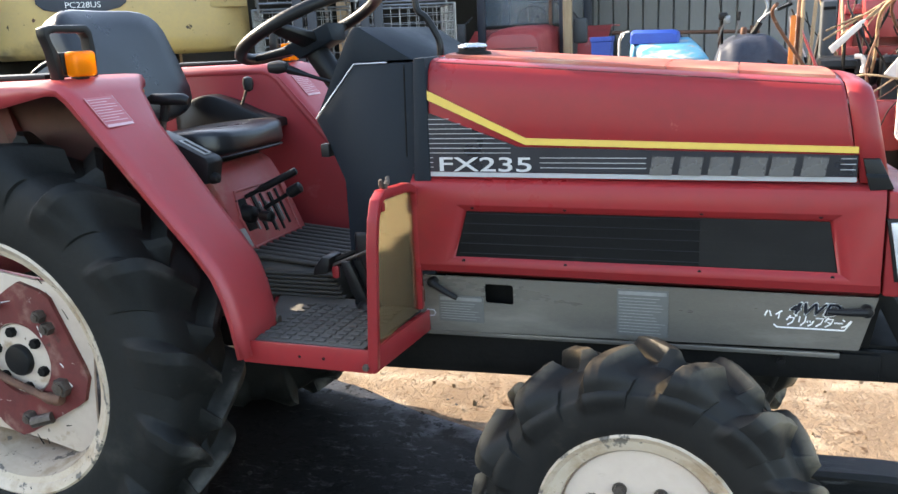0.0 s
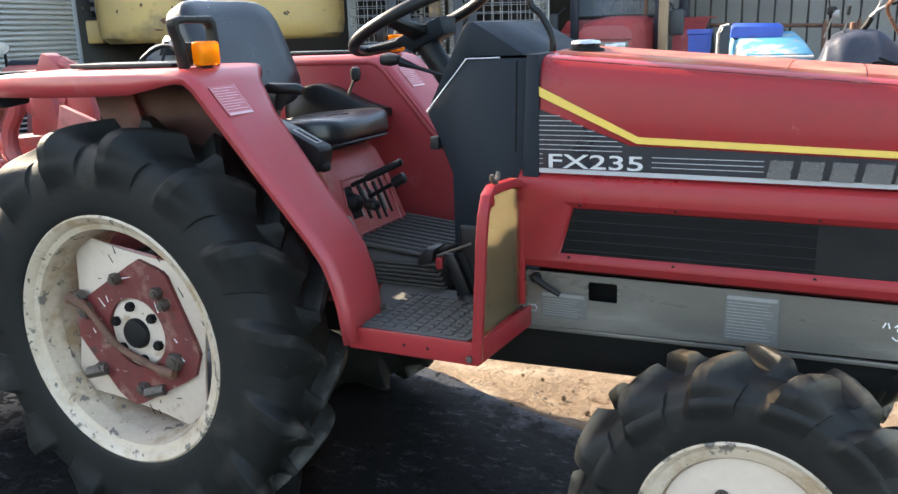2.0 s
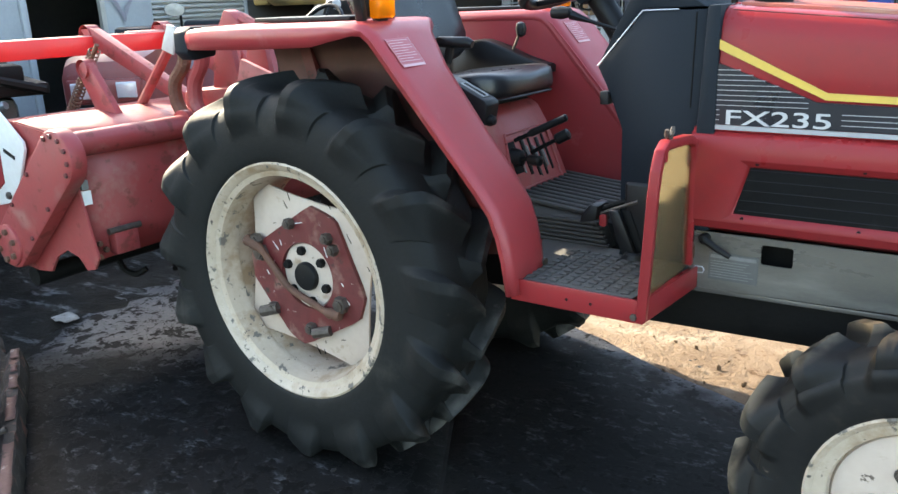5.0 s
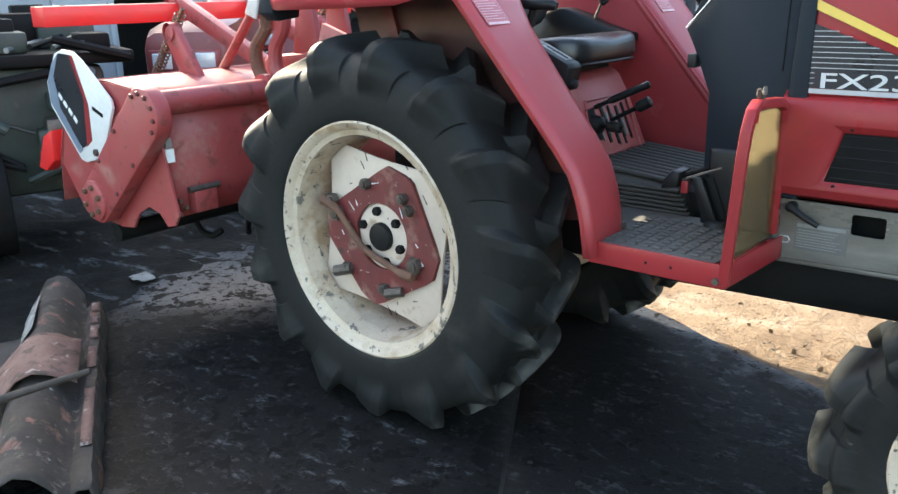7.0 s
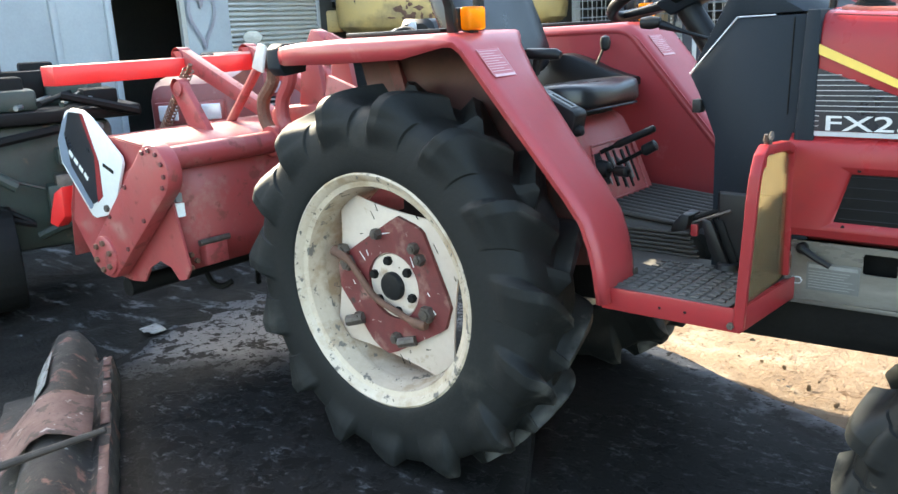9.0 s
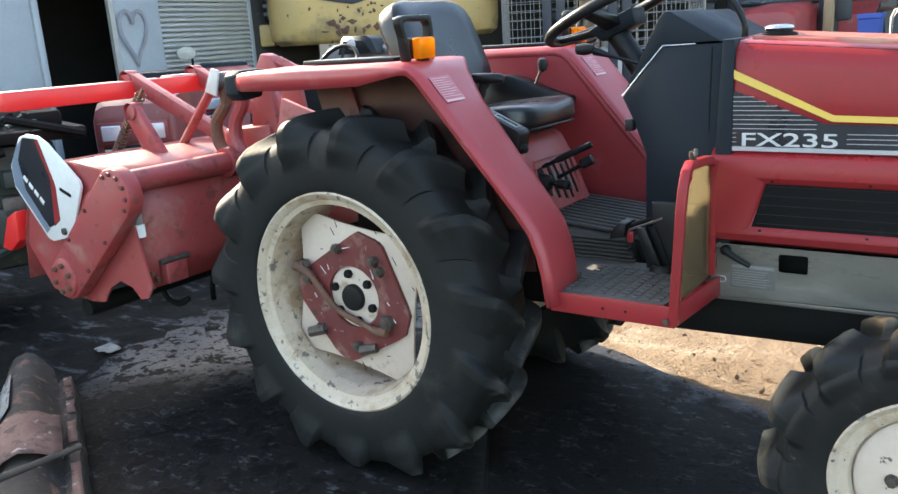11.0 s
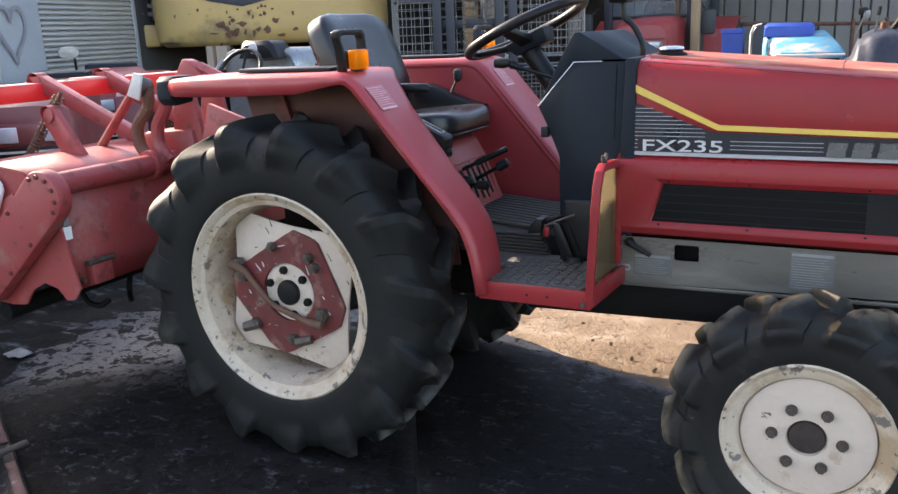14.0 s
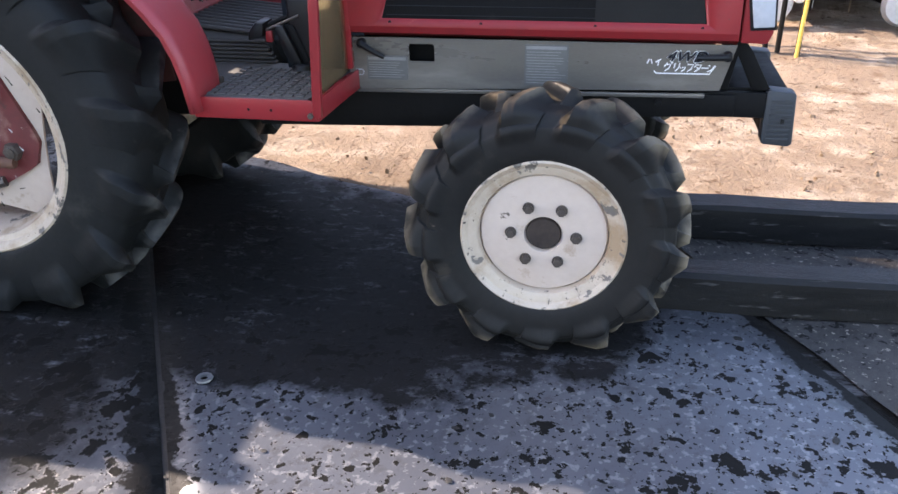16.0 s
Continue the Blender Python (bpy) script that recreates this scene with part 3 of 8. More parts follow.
def grid(rows, bm=None, closed=False):
    """A skin over rows of points."""
    out = bm or bmesh.new()
    vs = [[out.verts.new(p) for p in row] for row in rows]
    for one, two in zip(vs, vs[1:]):
        m = len(one)
        for i in range(m if closed else m - 1):
            out.faces.new((one[i], one[(i + 1) % m], two[(i + 1) % m], two[i]))
    return out


def solid(ob, thickness, offset=-1):
    s = ob.modifiers.new("thickness", "SOLIDIFY")
    s.thickness, s.offset = thickness, offset
    return ob


def loaf(sections, bm=None):
    """A closed body through closed sections (lists of points)."""
    out = bm or bmesh.new()
    vs = [[out.verts.new(p) for p in s] for s in sections]
    for one, two in zip(vs, vs[1:]):
        m = len(one)
        for i in range(m):
            out.faces.new((one[i], one[(i + 1) % m], two[(i + 1) % m], two[i]))
    out.faces.new(vs[0][::-1])
    out.faces.new(vs[-1])
    return out


def letters(name, text, size, m, material, parent, depth=0.0015, label="", shear=0.0, xscale=1.0, fat=0.0):
    """Raised writing; m places its plane, x to the right and y up."""
    cu = bpy.data.curves.new(name, "FONT")
    cu.body, cu.size, cu.extrude, cu.shear, cu.offset = text, size, depth, shear, fat
    tmp = new("tmp", cu)
    deps = bpy.context.evaluated_depsgraph_get()
    deps.update()
    me = bpy.data.meshes.new_from_object(tmp.evaluated_get(deps))
    bpy.data.objects.remove(tmp)
    bpy.data.curves.remove(cu)
    bm = bmesh.new()
    bm.from_mesh(me)
    bpy.data.meshes.remove(me)
    xs = [v.co.x for v in bm.verts]
    for v in bm.verts:
        v.co.x *= xscale
    bmesh.ops.transform(bm, matrix=m, verts=bm.verts)
    return part(name, bm, material, parent, label)


def rounded(cx, cz, hx, hz, r, n=5):
    """A rounded rectangle as points."""
    pts = []
    for sx, sz, a0 in ((1, 1, 0), (-1, 1, 90), (-1, -1, 180), (1, -1, 270)):
        for k in range(n + 1):
            a = radians(a0 + 90 * k / n)
            pts.append((cx + sx * (hx - r) + r * math.cos(a), cz + sz * (hz - r) + r * math.sin(a)))
    return pts


def hexnut(centre, r, h, axis="y", bm=None):
    return lathe([(0.0005, -h), (r * 0.9, -h), (r, -h * 0.8), (r, 0)], centre, axis, 6, bm)

# ---- the tractor ----
YC = 2.45


def far(y):
    return 2 * YC - y


def tyre(parent, centre, y0, y1, r_bead, r_tread, lug_h, lugs, material, w_top, start, label, ramp):
    """An agricultural tyre between y0 and y1 whose angled lugs run out into the sidewalls."""
    cx, cz = centre
    w, mid, body = y1 - y0, (y0 + y1) / 2, r_tread - lug_h
    k = body - r_bead
    ctrl = [(r_bead - 0.014, -0.36), (r_bead + 0.002, -0.43), (r_bead + 0.020, -0.475), (r_bead + 0.40 * k, -0.497), (r_bead + 0.68 * k, -0.482), (body - 0.030, -0.440), (body - 0.010, -0.365), (body - 0.002, -0.22), (body, 0.0)]
    ctrl = [Vector((r, u * w, 0)) for r, u in ctrl]
    half = smooth_path(ctrl, 6)
    prof = half + [Vector((p.x, -p.y, 0)) for p in half[-2::-1]]
    n, pitch = lugs * 64, 2 * math.pi * r_tread / lugs
    rows = []
    for i, p in enumerate(prof):
        t = (prof[min(i + 1, len(prof) - 1)] - prof[max(i - 1, 0)]).normalized()
        nr, ny = t.y, -t.x
        if nr < 0 and abs(p.y) < 0.3 * w:
            nr, ny = -nr, -ny
        if ny * p.y < 0 and abs(p.y) > 0.4 * w:
            nr, ny = -nr, -ny
        e = (p.x - r_bead) / k
        down = min(1.0, max(0.0, (e - 0.42) / 0.40))
        down = down * down * (3 - 2 * down)
        row = []
        va = abs(p.y) / (w / 2)
        sweep = (0.145 * va - 0.02 * va ** 3 + 0.035 * (1 - min(1.0, e))) * (w / 0.27) / r_tread
        for j in range(n):
            flat = 2 * math.pi * j / n
            th = flat + sweep
            h = 0.0
            for side in (-1, 1):
                v = side * p.y / (w / 2)
                if v < -0.16:
                    continue
                vv = max(v, 0.0)
                inner = min(1.0, (v + 0.16) / 0.16)
                phase = (flat - start) / (2 * math.pi) * lugs - (0.5 if side > 0 else 0.0)
                d = (phase - round(phase)) * 2 * math.pi * r_tread / lugs
                top = w_top * (0.80 + 0.35 * vv)
                base = top + (pitch * (0.20 + 0.48 * vv * vv) if d < 0 else 0.014 + 0.010 * vv)
                f = min(1.0, max(0.0, (base - abs(d)) / (base - top)))
                h = max(h, (f ** (1.5 - ramp * vv) if d < 0 else f ** 1.15) * inner)
            q = lug_h * h * down * ((1.0 if e > 0.97 else 0.62 + 0.38 * max(0, (e - 0.8) / 0.17)) + 0.16 * math.exp(-((e - 0.91) / 0.07) ** 2))
            wob = 0.0012 * noise.noise(Vector((th * 6, p.y * 30, p.x * 30))) + 0.0014 * h * noise.noise(Vector((th * 45, p.y * 60, p.x * 60)))
            r, y = p.x + nr * q + wob, p.y + ny * q
            z = cz + r * math.cos(th)
            if z < 0.03:
                z = 0.03 - (0.03 - z) * 0.38
            row.append(Vector((cx - r * math.sin(th), mid + y, z)))
        rows.append(row)
    return part("tyre", grid(rows, closed=True), material, parent, label, sharp=42)


def build_tractor():
    T = thing("tractor", (-0.6, YC, 0), "red compact farm tractor with black cowl, parked on steel plates", "tractor")

    # Rear wheels.
    RX, RZ = -1.3345, 0.5375
    for near in (True, False):
        f = (lambda y: y) if near else far
        W = part("rear_wheel", lathe([(0.283, f(1.935)), (0.304, f(1.912)), (0.311, f(1.884)), (0.326, f(1.876)), (0.337, f(1.868)), (0.340, f(1.860)), (0.334, f(1.856)),
                                      (0.323, f(1.862)), (0.315, f(1.873)), (0.300, f(1.878)), (0.295, f(1.900)), (0.291, f(1.95)), (0.283, f(1.985)), (0.294, f(2.02)), (0.300, f(2.08)), (0.326, f(2.10))],
                                     (RX, 0, RZ), "y", 72), chipped, T, "cream steel rear wheel with chipped rim and wide lugged tyre")
        solid(W, 0.004, 0)
        tyre(W, (RX, RZ), min(f(1.846), f(2.112)), max(f(1.846), f(2.112)), 0.331, 0.566, 0.044, 15, rubber, 0.015, 0.072, "black rubber tyre with tall curved lugs", 0.35)
        # Square disc with cut corners and hollow sides.
        pts = []
        for q in range(4):
            for k in range(9):
                u = -1 + 2 * k / 8
                a = radians(90 * q - 8)
                d, s = 0.232 - 0.012 * (1 - u * u), 0.196 * u
                pts.append((RX + d * math.cos(a) - s * math.sin(a), RZ + d * math.sin(a) + s * math.cos(a)))
        disc = part("disc", prism(pts, "y", f(1.943), f(1.951), 0.001), cream, W, "cream square wheel disc, scratched")
        octo = [(0.030, 0.208), (0.120, 0.180), (0.212, -0.028), (0.186, -0.100), (-0.028, -0.216), (-0.084, -0.198), (-0.218, -0.036), (-0.222, 0.052)]
        out = [(RX + x, RZ + z) for x, z in octo]
        bm = bmesh.new()
        ring, inner = [], []
        n = 40
        for i in range(n):
            a = 2 * math.pi * i / n
            d = Vector((math.cos(a), math.sin(a)))
            best = None
            for (x0, z0), (x1, z1) in zip(octo, octo[1:] + octo[:1]):
                den = d.x * (z1 - z0) - d.y * (x1 - x0)
                if abs(den) < 1e-9:
                    continue
                r = (x0 * (z1 - z0) - z0 * (x1 - x0)) / den
                s = (x0 * d.y - z0 * d.x) / den
                if r > 0 and -1e-6 <= s <= 1 + 1e-6:
                    best = r if best is None else min(best, r)
            ring.append((RX + d.x * best, RZ + d.y * best))
            inner.append((RX + d.x * 0.098, RZ + d.y * 0.098))
        ya, yb = f(1.931), f(1.943)
        rows = [[Vector((x, yb, z)) for x, z in ring], [Vector((x, ya, z)) for x, z in ring], [Vector((x, ya, z)) for x, z in inner], [Vector((x, yb, z)) for x, z in inner]]
        grid(rows, bm, closed=True)
        part("clamp_plate", bm, red_dark, W, "dark red eight-sided wheel plate with scratched paint", sharp=25)
        part("hub", lathe([(0.0005, f(1.934)), (0.040, f(1.935)), (0.092, f(1.938)), (0.096, f(1.944))], (RX, 0, RZ), "y", 32), cream, W, "cream hub face")
        part("hub_cap", lathe([(0.0005, f(1.917)), (0.026, f(1.918)), (0.038, f(1.920)), (0.042, f(1.926)), (0.042, f(1.938))], (RX, 0, RZ), "y", 28), blackp, W, "black hub cap")
        for k in range(6):
            a = radians(100 - 60 * k)
            part("hub_nut", hexnut((RX + 0.076 * math.cos(a), f(1.938), RZ + 0.074 * math.sin(a)), 0.0135, 0.016 if near else -0.016), iron, W)
        for dx, dz, big in ((-0.045, 0.150, 1), (0.095, 0.125, 1), (-0.172, 0.048, 1.5), (-0.140, -0.118, 1.1), (0.008, -0.155, 1.1), (0.130, -0.060, 1.5), (0.115, 0.095, 1.0), (-0.185, 0.085, 1.2)):
            b = hexnut((RX + dx, f(1.931), RZ + dz), 0.017 * big, 0.020 if near else -0.020)
            lathe([(0.0005, f(1.931) - (0.026 if near else -0.026)), (0.010 * big, f(1.931) - (0.025 if near else -0.025)), (0.010 * big, f(1.931))], (RX + dx, 0, RZ + dz), "y", 10, b)
            part("clamp_bolt", b, steel, W, "muddy clamp bolt")
        if near:
            part("clamp_bar", tube(smooth_path([(RX - 0.215, 1.912, RZ + 0.085), (RX - 0.160, 1.912, RZ + 0.062), (RX - 0.118, 1.916, RZ + 0.015), (RX - 0.060, 1.916, RZ - 0.040), (RX + 0.030, 1.916, RZ - 0.072), (RX + 0.085, 1.912, RZ - 0.086), (RX + 0.135, 1.912, RZ - 0.088)], 5),
                                       [0.016, 0.018, 0.015, 0.017, 0.014, 0.012] + [0.010] * 19 + [0.012, 0.016, 0.014, 0.017, 0.015, 0.013], 10), rust, W, "muddy rusted clamp bar")
            part("clamp_stub", tube([(RX - 0.178, 1.908, RZ - 0.132), (RX - 0.125, 1.925, RZ - 0.118)], 0.017, 10), steel, W)
            part("clamp_stub", tube([(RX + 0.030, 1.908, RZ - 0.160), (RX + 0.080, 1.925, RZ - 0.148)], 0.015, 10), steel, W)
            # Weights of mud and scratches on the plate.
            rng = random.Random(5)
            for k in range(26):
                a, r = rng.uniform(0, 6.28), rng.uniform(0.115, 0.235)
                x, z = RX + r * math.cos(a), RZ + r * math.sin(a)
                l, tilt = rng.uniform(0.012, 0.034), rng.choice((0.2, 1.9, 2.1, 2.3))
                d = Vector((math.cos(tilt), 0, math.sin(tilt))) * l / 2
                y = 1.9295 if r < 0.175 else 1.9418
                s = Vector((-d.z, 0, d.x)).normalized() * 0.0015
                c = Vector((x, y, z))
                bm = bmesh.new()
                v = [bm.verts.new(c + q) for q in (d + s * 0.4, d - s * 0.4, -d - s, -d + s)]
                top = bmesh.ops.extrude_face_region(bm, geom=[bm.faces.new(v)])
                bmesh.ops.translate(bm, verts=[g for g in top["geom"] if isinstance(g, bmesh.types.BMVert)], vec=(0, 0.0014, 0))
                part("scratch", bm, white_d if r < 0.175 else iron, W)

    # Front wheels.
    FX, FZ = 0.211, 0.333
    for near in (True, False):
        f = (lambda y: y) if near else far
        W = part("front_wheel", lathe([(0.150, f(1.955)), (0.166, f(1.953)), (0.172, f(1.944)), (0.172, f(1.925)), (0.176, f(1.916)), (0.189, f(1.912)), (0.199, f(1.906)), (0.202, f(1.899)), (0.198, f(1.895)),
                                       (0.192, f(1.899)), (0.186, f(1.906)), (0.173, f(1.909)), (0.164, f(1.913)), (0.160, f(1.925)), (0.162, f(2.02)), (0.19, f(2.04))], (FX, 0, FZ), "y", 64), chipped, T,
                 "cream steel front wheel with chipped rim")
        solid(W, 0.003, 0)
        tyre(W, (FX, FZ), min(f(1.888), f(2.062)), max(f(1.888), f(2.062)), 0.196, 0.354, 0.034, 13, rubber_f, 0.014, 0.079, "dusty black rubber tyre with tall lugs", 0.75)
        part("disc", lathe([(0.0005, f(1.931)), (0.044, f(1.931)), (0.048, f(1.921)), (0.060, f(1.920)), (0.140, f(1.923)), (0.154, f(1.926)), (0.160, f(1.937)), (0.165, f(1.955))], (FX, 0, FZ), "y", 48), cream, W, "cream wheel disc")
        # Dark ring in the rim gap: its shadow and dirt in one colour.
        part("groove", lathe([(0.1605, f(1.942)), (0.1625, f(1.938)), (0.168, f(1.938)), (0.170, f(1.942))], (FX, 0, FZ), "y", 48), hub_dark, W, "dark ring drawn for the shaded, dirty gap round the disc")
        part("hub", lathe([(0.0005, f(1.921)), (0.040, f(1.922)), (0.044, f(1.930))], (FX, 0, FZ), "y", 32), hub_dark, W, "dark rusted hub centre")
        for k in range(6):
            a = radians(58 - 60 * k)
            b = lathe([(0.0145, f(1.9195)), (0.0145, f(1.916)), (0.001, f(1.916))], (FX + 0.080 * math.cos(a), 0, FZ + 0.080 * math.sin(a)), "y", 16)
            hexnut((FX + 0.080 * math.cos(a), f(1.917), FZ + 0.080 * math.sin(a)), 0.0115, 0.014 if near else -0.014, bm=b)
            part("wheel_nut", b, steel, W)

    # Hood.
    def top_z(x):
        return 1.237 - 0.071 * (x + 0.275) / 0.83

    def hood_section(x, zb, inset=0.0, drop=0.0):
        zt = top_z(x) - drop
        half = [(2.185 + inset, zb), (2.186 + inset, zb + (zt - zb) * 0.5), (2.190 + inset, zt - 0.055), (2.196 + inset, zt - 0.028), (2.210 + inset, zt - 0.010), (2.232 + inset, zt - 0.002), (2.30, zt + 0.002), (YC, zt + 0.005)]
        lean = 0.036 * min(1.0, max(0.0, (x - 0.30) / 0.25))
        return [Vector((x + lean * (zt - z) / (zt - zb), y, z)) for y, z in half + [(far(y), z) for y, z in half[-2::-1]]]

    hood = part("hood", grid([hood_section(x, 0.972) for x in (-0.291, -0.285, -0.1, 0.1, 0.3, 0.5, 0.548, 0.554)]), red, T, "red painted engine hood", sharp=50)
    solid(hood, 0.004)
    nose_rows = []
    for x, inset, drop in ((0.557, 0.0, 0.0), (0.585, 0.0005, 0.0005), (0.599, 0.003, 0.003), (0.606, 0.008, 0.008), (0.610, 0.016, 0.018)):
        nose_rows.append(hood_section(x, 0.972, inset, drop))
    front = []
    for y, z in [(p.y, p.z) for p in nose_rows[-1]]:
        s = (z - 0.972) / (1.13 - 0.972)
        front.append(Vector((0.612 + 0.016 * (1 - s), YC + (y - YC) * 0.985, z - 0.004)))
    nose = part("nose", grid(nose_rows + [front]), red, T, "red front cap of the hood", sharp=50)
    solid(nose, 0.004)
    part("nose_front", prism([(2.215, 0.975), (2.235, 1.105), (far(2.235), 1.105), (far(2.215), 0.975)], "x", 0.560, 0.600, 0.004), red, nose)
    part("nose_vent", prism([(0.594, 1.020), (0.624, 1.020), (0.652, 0.962), (0.610, 0.957)], "y", 2.176, 2.215, 0.002), blackp, nose, "black vent in the nose")
    part("vent_bar", prism([(0.600, 0.992), (0.638, 0.991), (0.640, 0.984), (0.602, 0.985)], "y", 2.172, 2.180), cowl, nose)
    # Raised middle of the hood lid, with its seams.
    for x0, x1 in ((-0.270, 0.2175), (0.2195, 0.3625), (0.3645, 0.545)):
        rows = []
        for x in (x0, x1):
            rows.append([Vector((x, y, top_z(x) + dz)) for y, dz in ((2.262, 0.000), (2.266, 0.006), (2.30, 0.009), (YC, 0.012), (far(2.30), 0.009), (far(2.266), 0.006), (far(2.262), 0.0))])
        part("hood_lid", grid(rows), red_dusty, hood)
    part("seam", tube([(-0.27, 2.2055, top_z(-0.27) - 0.008), (0.55, 2.2055, top_z(0.55) - 0.008)], 0.0016, 6), red_dark, hood)
    # Stripes and writing on both flanks.
    for near in (True, False):
        f = (lambda y: y) if near else far
        y0, y1 = f(2.1815), f(2.1858)

        def decal(name, pts, mat, dy=0.0, label=""):
            part(name, prism(pts, "y", y0 - (dy if near else -dy), y1), mat, hood, label)

        decal("stripe_field", [(-0.2895, 1.118), (-0.285, 1.118), (-0.112, 1.054), (-0.085, 1.043), (0.586, 1.026), (0.586, 0.984), (-0.2895, 0.988)], band_black, 0, "black striped decal")
        decal("yellow_stripe", [(-0.290, 1.170), (-0.285, 1.167), (-0.066, 1.062), (0.586, 1.042), (0.586, 1.030), (-0.068, 1.048), (-0.290, 1.149)], yellow_d, 0.0004, "yellow stripe")
        decal("silver_stripe", [(-0.290, 0.987), (0.586, 0.983), (0.586, 0.974), (-0.290, 0.977)], silver, 0.0004, "silver stripe")
        for k in range(11):
            z = 0.998 + 0.0107 * k
            x1 = 0.584 if z < 1.026 else -0.105 - (z - 1.05) / 0.064 * 0.158 if z > 1.05 else -0.10
            if x1 < -0.271:
                continue
            spans = [(-0.288, x1)] if z >= 1.026 else [(-0.288, -0.280), (-0.035, 0.190), (0.556, 0.583)]
            for a, b in spans:
                if b > a:
                    decal("pinstripe", [(a, z - 0.0008), (b, z - 0.0008), (b, z + 0.0008), (a, z + 0.0008)], silver, 0.0004)
        if near:
            letters("model_letters", "FX235", 0.0445, pose(-0.271, 2.1808, 0.9895, 90), model_white, hood, 0.0008, "white model lettering", xscale=1.86, fat=0.0003)
        # The maker's mark as plain slanted blocks.
        for k in range(6):
            a = 0.196 + k * 0.0578
            w = 0.044 if k not in (3,) else 0.050
            decal("mark_block", [(a, 0.985), (a + w, 0.984), (a + w + 0.006, 1.022), (a + 0.006, 1.023)], chrome, 0.005, "worn chrome mark block")

    # Red lower flank with its mesh grille.
    for near in (True, False):
        f = (lambda y: y) if near else far
        bm = bmesh.new()
        xs = (-0.335, 0.640)
        outer = [(-0.335, 0.972), (0.636, 0.966), (0.640, 0.748), (-0.335, 0.750)]
        holes = [(-0.228, 0.915), (0.566, 0.912), (0.590, 0.776), (-0.262, 0.776)]
        inner = [(-0.212, 0.905), (0.552, 0.902), (0.573, 0.787), (-0.244, 0.787)]
        deep = [(-0.206, 0.900), (0.545, 0.897), (0.565, 0.791), (-0.237, 0.791)]
        rings = [[Vector((x, f(2.196), z + (0.006 if z > 0.9 else -0.004))) for x, z in outer],
                 [Vector((x, f(2.176), z)) for x, z in [(-0.335, 0.962), (0.637, 0.956), (0.640, 0.756), (-0.335, 0.758)]],
                 [Vector((x, f(2.170), z)) for x, z in [(-0.332, 0.945), (0.637, 0.940), (0.638, 0.772), (-0.332, 0.774)]],
                 [Vector((x, f(2.171), z)) for x, z in holes],
                 [Vector((x, f(2.177), z)) for x, z in inner], [Vector((x, f(2.181), z)) for x, z in deep]]
        grid(rings, bm, closed=True)
        side = part("side_panel", bm, red, T, "red side panel round the grille", sharp=28)
        solid(side, 0.003)
        m = [(-0.208, 0.902), (0.547, 0.899), (0.567, 0.789), (-0.239, 0.789)]
        g = part("grille", prism(m, "y", f(2.180), f(2.186)), mesh_black, side, "black wire mesh grille")
        part("grille_patch", prism([(0.30, 0.897), (0.544, 0.895), (0.562, 0.793), (0.30, 0.793)], "y", f(2.1785), f(2.1805)), blackp, g)
        for k in range(5):
            z = 0.801 + 0.023 * k
            part("mesh_wire", tube([(-0.225, f(2.1795), z), (0.550, f(2.1795), z)], 0.0011, 5), blackp, g)
        for x, z in ((-0.19, 0.9085), (0.020, 0.9085), (0.303, 0.9075), (0.527, 0.906), (-0.215, 0.7835), (0.020, 0.7825), (0.302, 0.7825), (0.555, 0.7825)):
            part("screw", lathe([(0.0005, f(2.171)), (0.004, f(2.1712)), (0.0055, f(2.178))], (x, 0, z), "y", 10), iron, side)
        # Nose flank with the headlamp.
        c = [(0.643, 0.960), (0.672, 0.956), (0.712, 0.880), (0.718, 0.775), (0.708, 0.748), (0.645, 0.749)]
        secs = [[Vector((x, f(2.172) + (0.0 if near else 0), z)) for x, z in c], [Vector((x + (0.018 if x > 0.66 else 0), f(2.30), z)) for x, z in c], [Vector((x + (0.03 if x > 0.66 else 0), YC, z)) for x, z in c]]
        bm = bevelled(loaf(secs), 0.006)
        nf = part("nose_flank", bm, red, T, "red lower nose panel")
        part("headlamp_frame", prism([(0.642, 0.906), (0.711, 0.907), (0.7225, 0.783), (0.664, 0.780)], "y", f(2.168), f(2.20), 0.003), blackp, nf)
        part("headlamp", prism([(0.649, 0.899), (0.706, 0.900), (0.7175, 0.790), (0.670, 0.787)], "y", f(2.165), f(2.20), 0.003), lens, nf, "pale wrap-round headlamp lens")

    # Grey lower cover.
    for near in (True, False):
        f = (lambda y: y) if near else far
        bm = bmesh.new()
        h = rounded(-0.138, 0.703, 0.034, 0.023, 0.006, 3)
        for q in ([(-0.334, 0.741), (-0.172, 0.741), (-0.172, 0.6076), (-0.334, 0.604)], [(-0.104, 0.741), (0.643, 0.741), (0.614, 0.628), (-0.104, 0.6092)],
                  [(-0.172, 0.741), (-0.104, 0.741), (-0.104, 0.726), (-0.172, 0.726)], [(-0.172, 0.680), (-0.104, 0.680), (-0.104, 0.6092), (-0.172, 0.6076)]):
            prism(q, "y", f(2.187), f(2.192), bm=bm)
        for q in range(4):
            cx, cz = (-0.104 if q in (0, 3) else -0.172), (0.726 if q < 2 else 0.680)
            prism([(cx, cz)] + h[q * 4:q * 4 + 4], "y", f(2.187), f(2.192), bm=bm)
        lp = part("lower_cover", bm, grey_panel, T, "grey steel lower side cover with warning stickers")
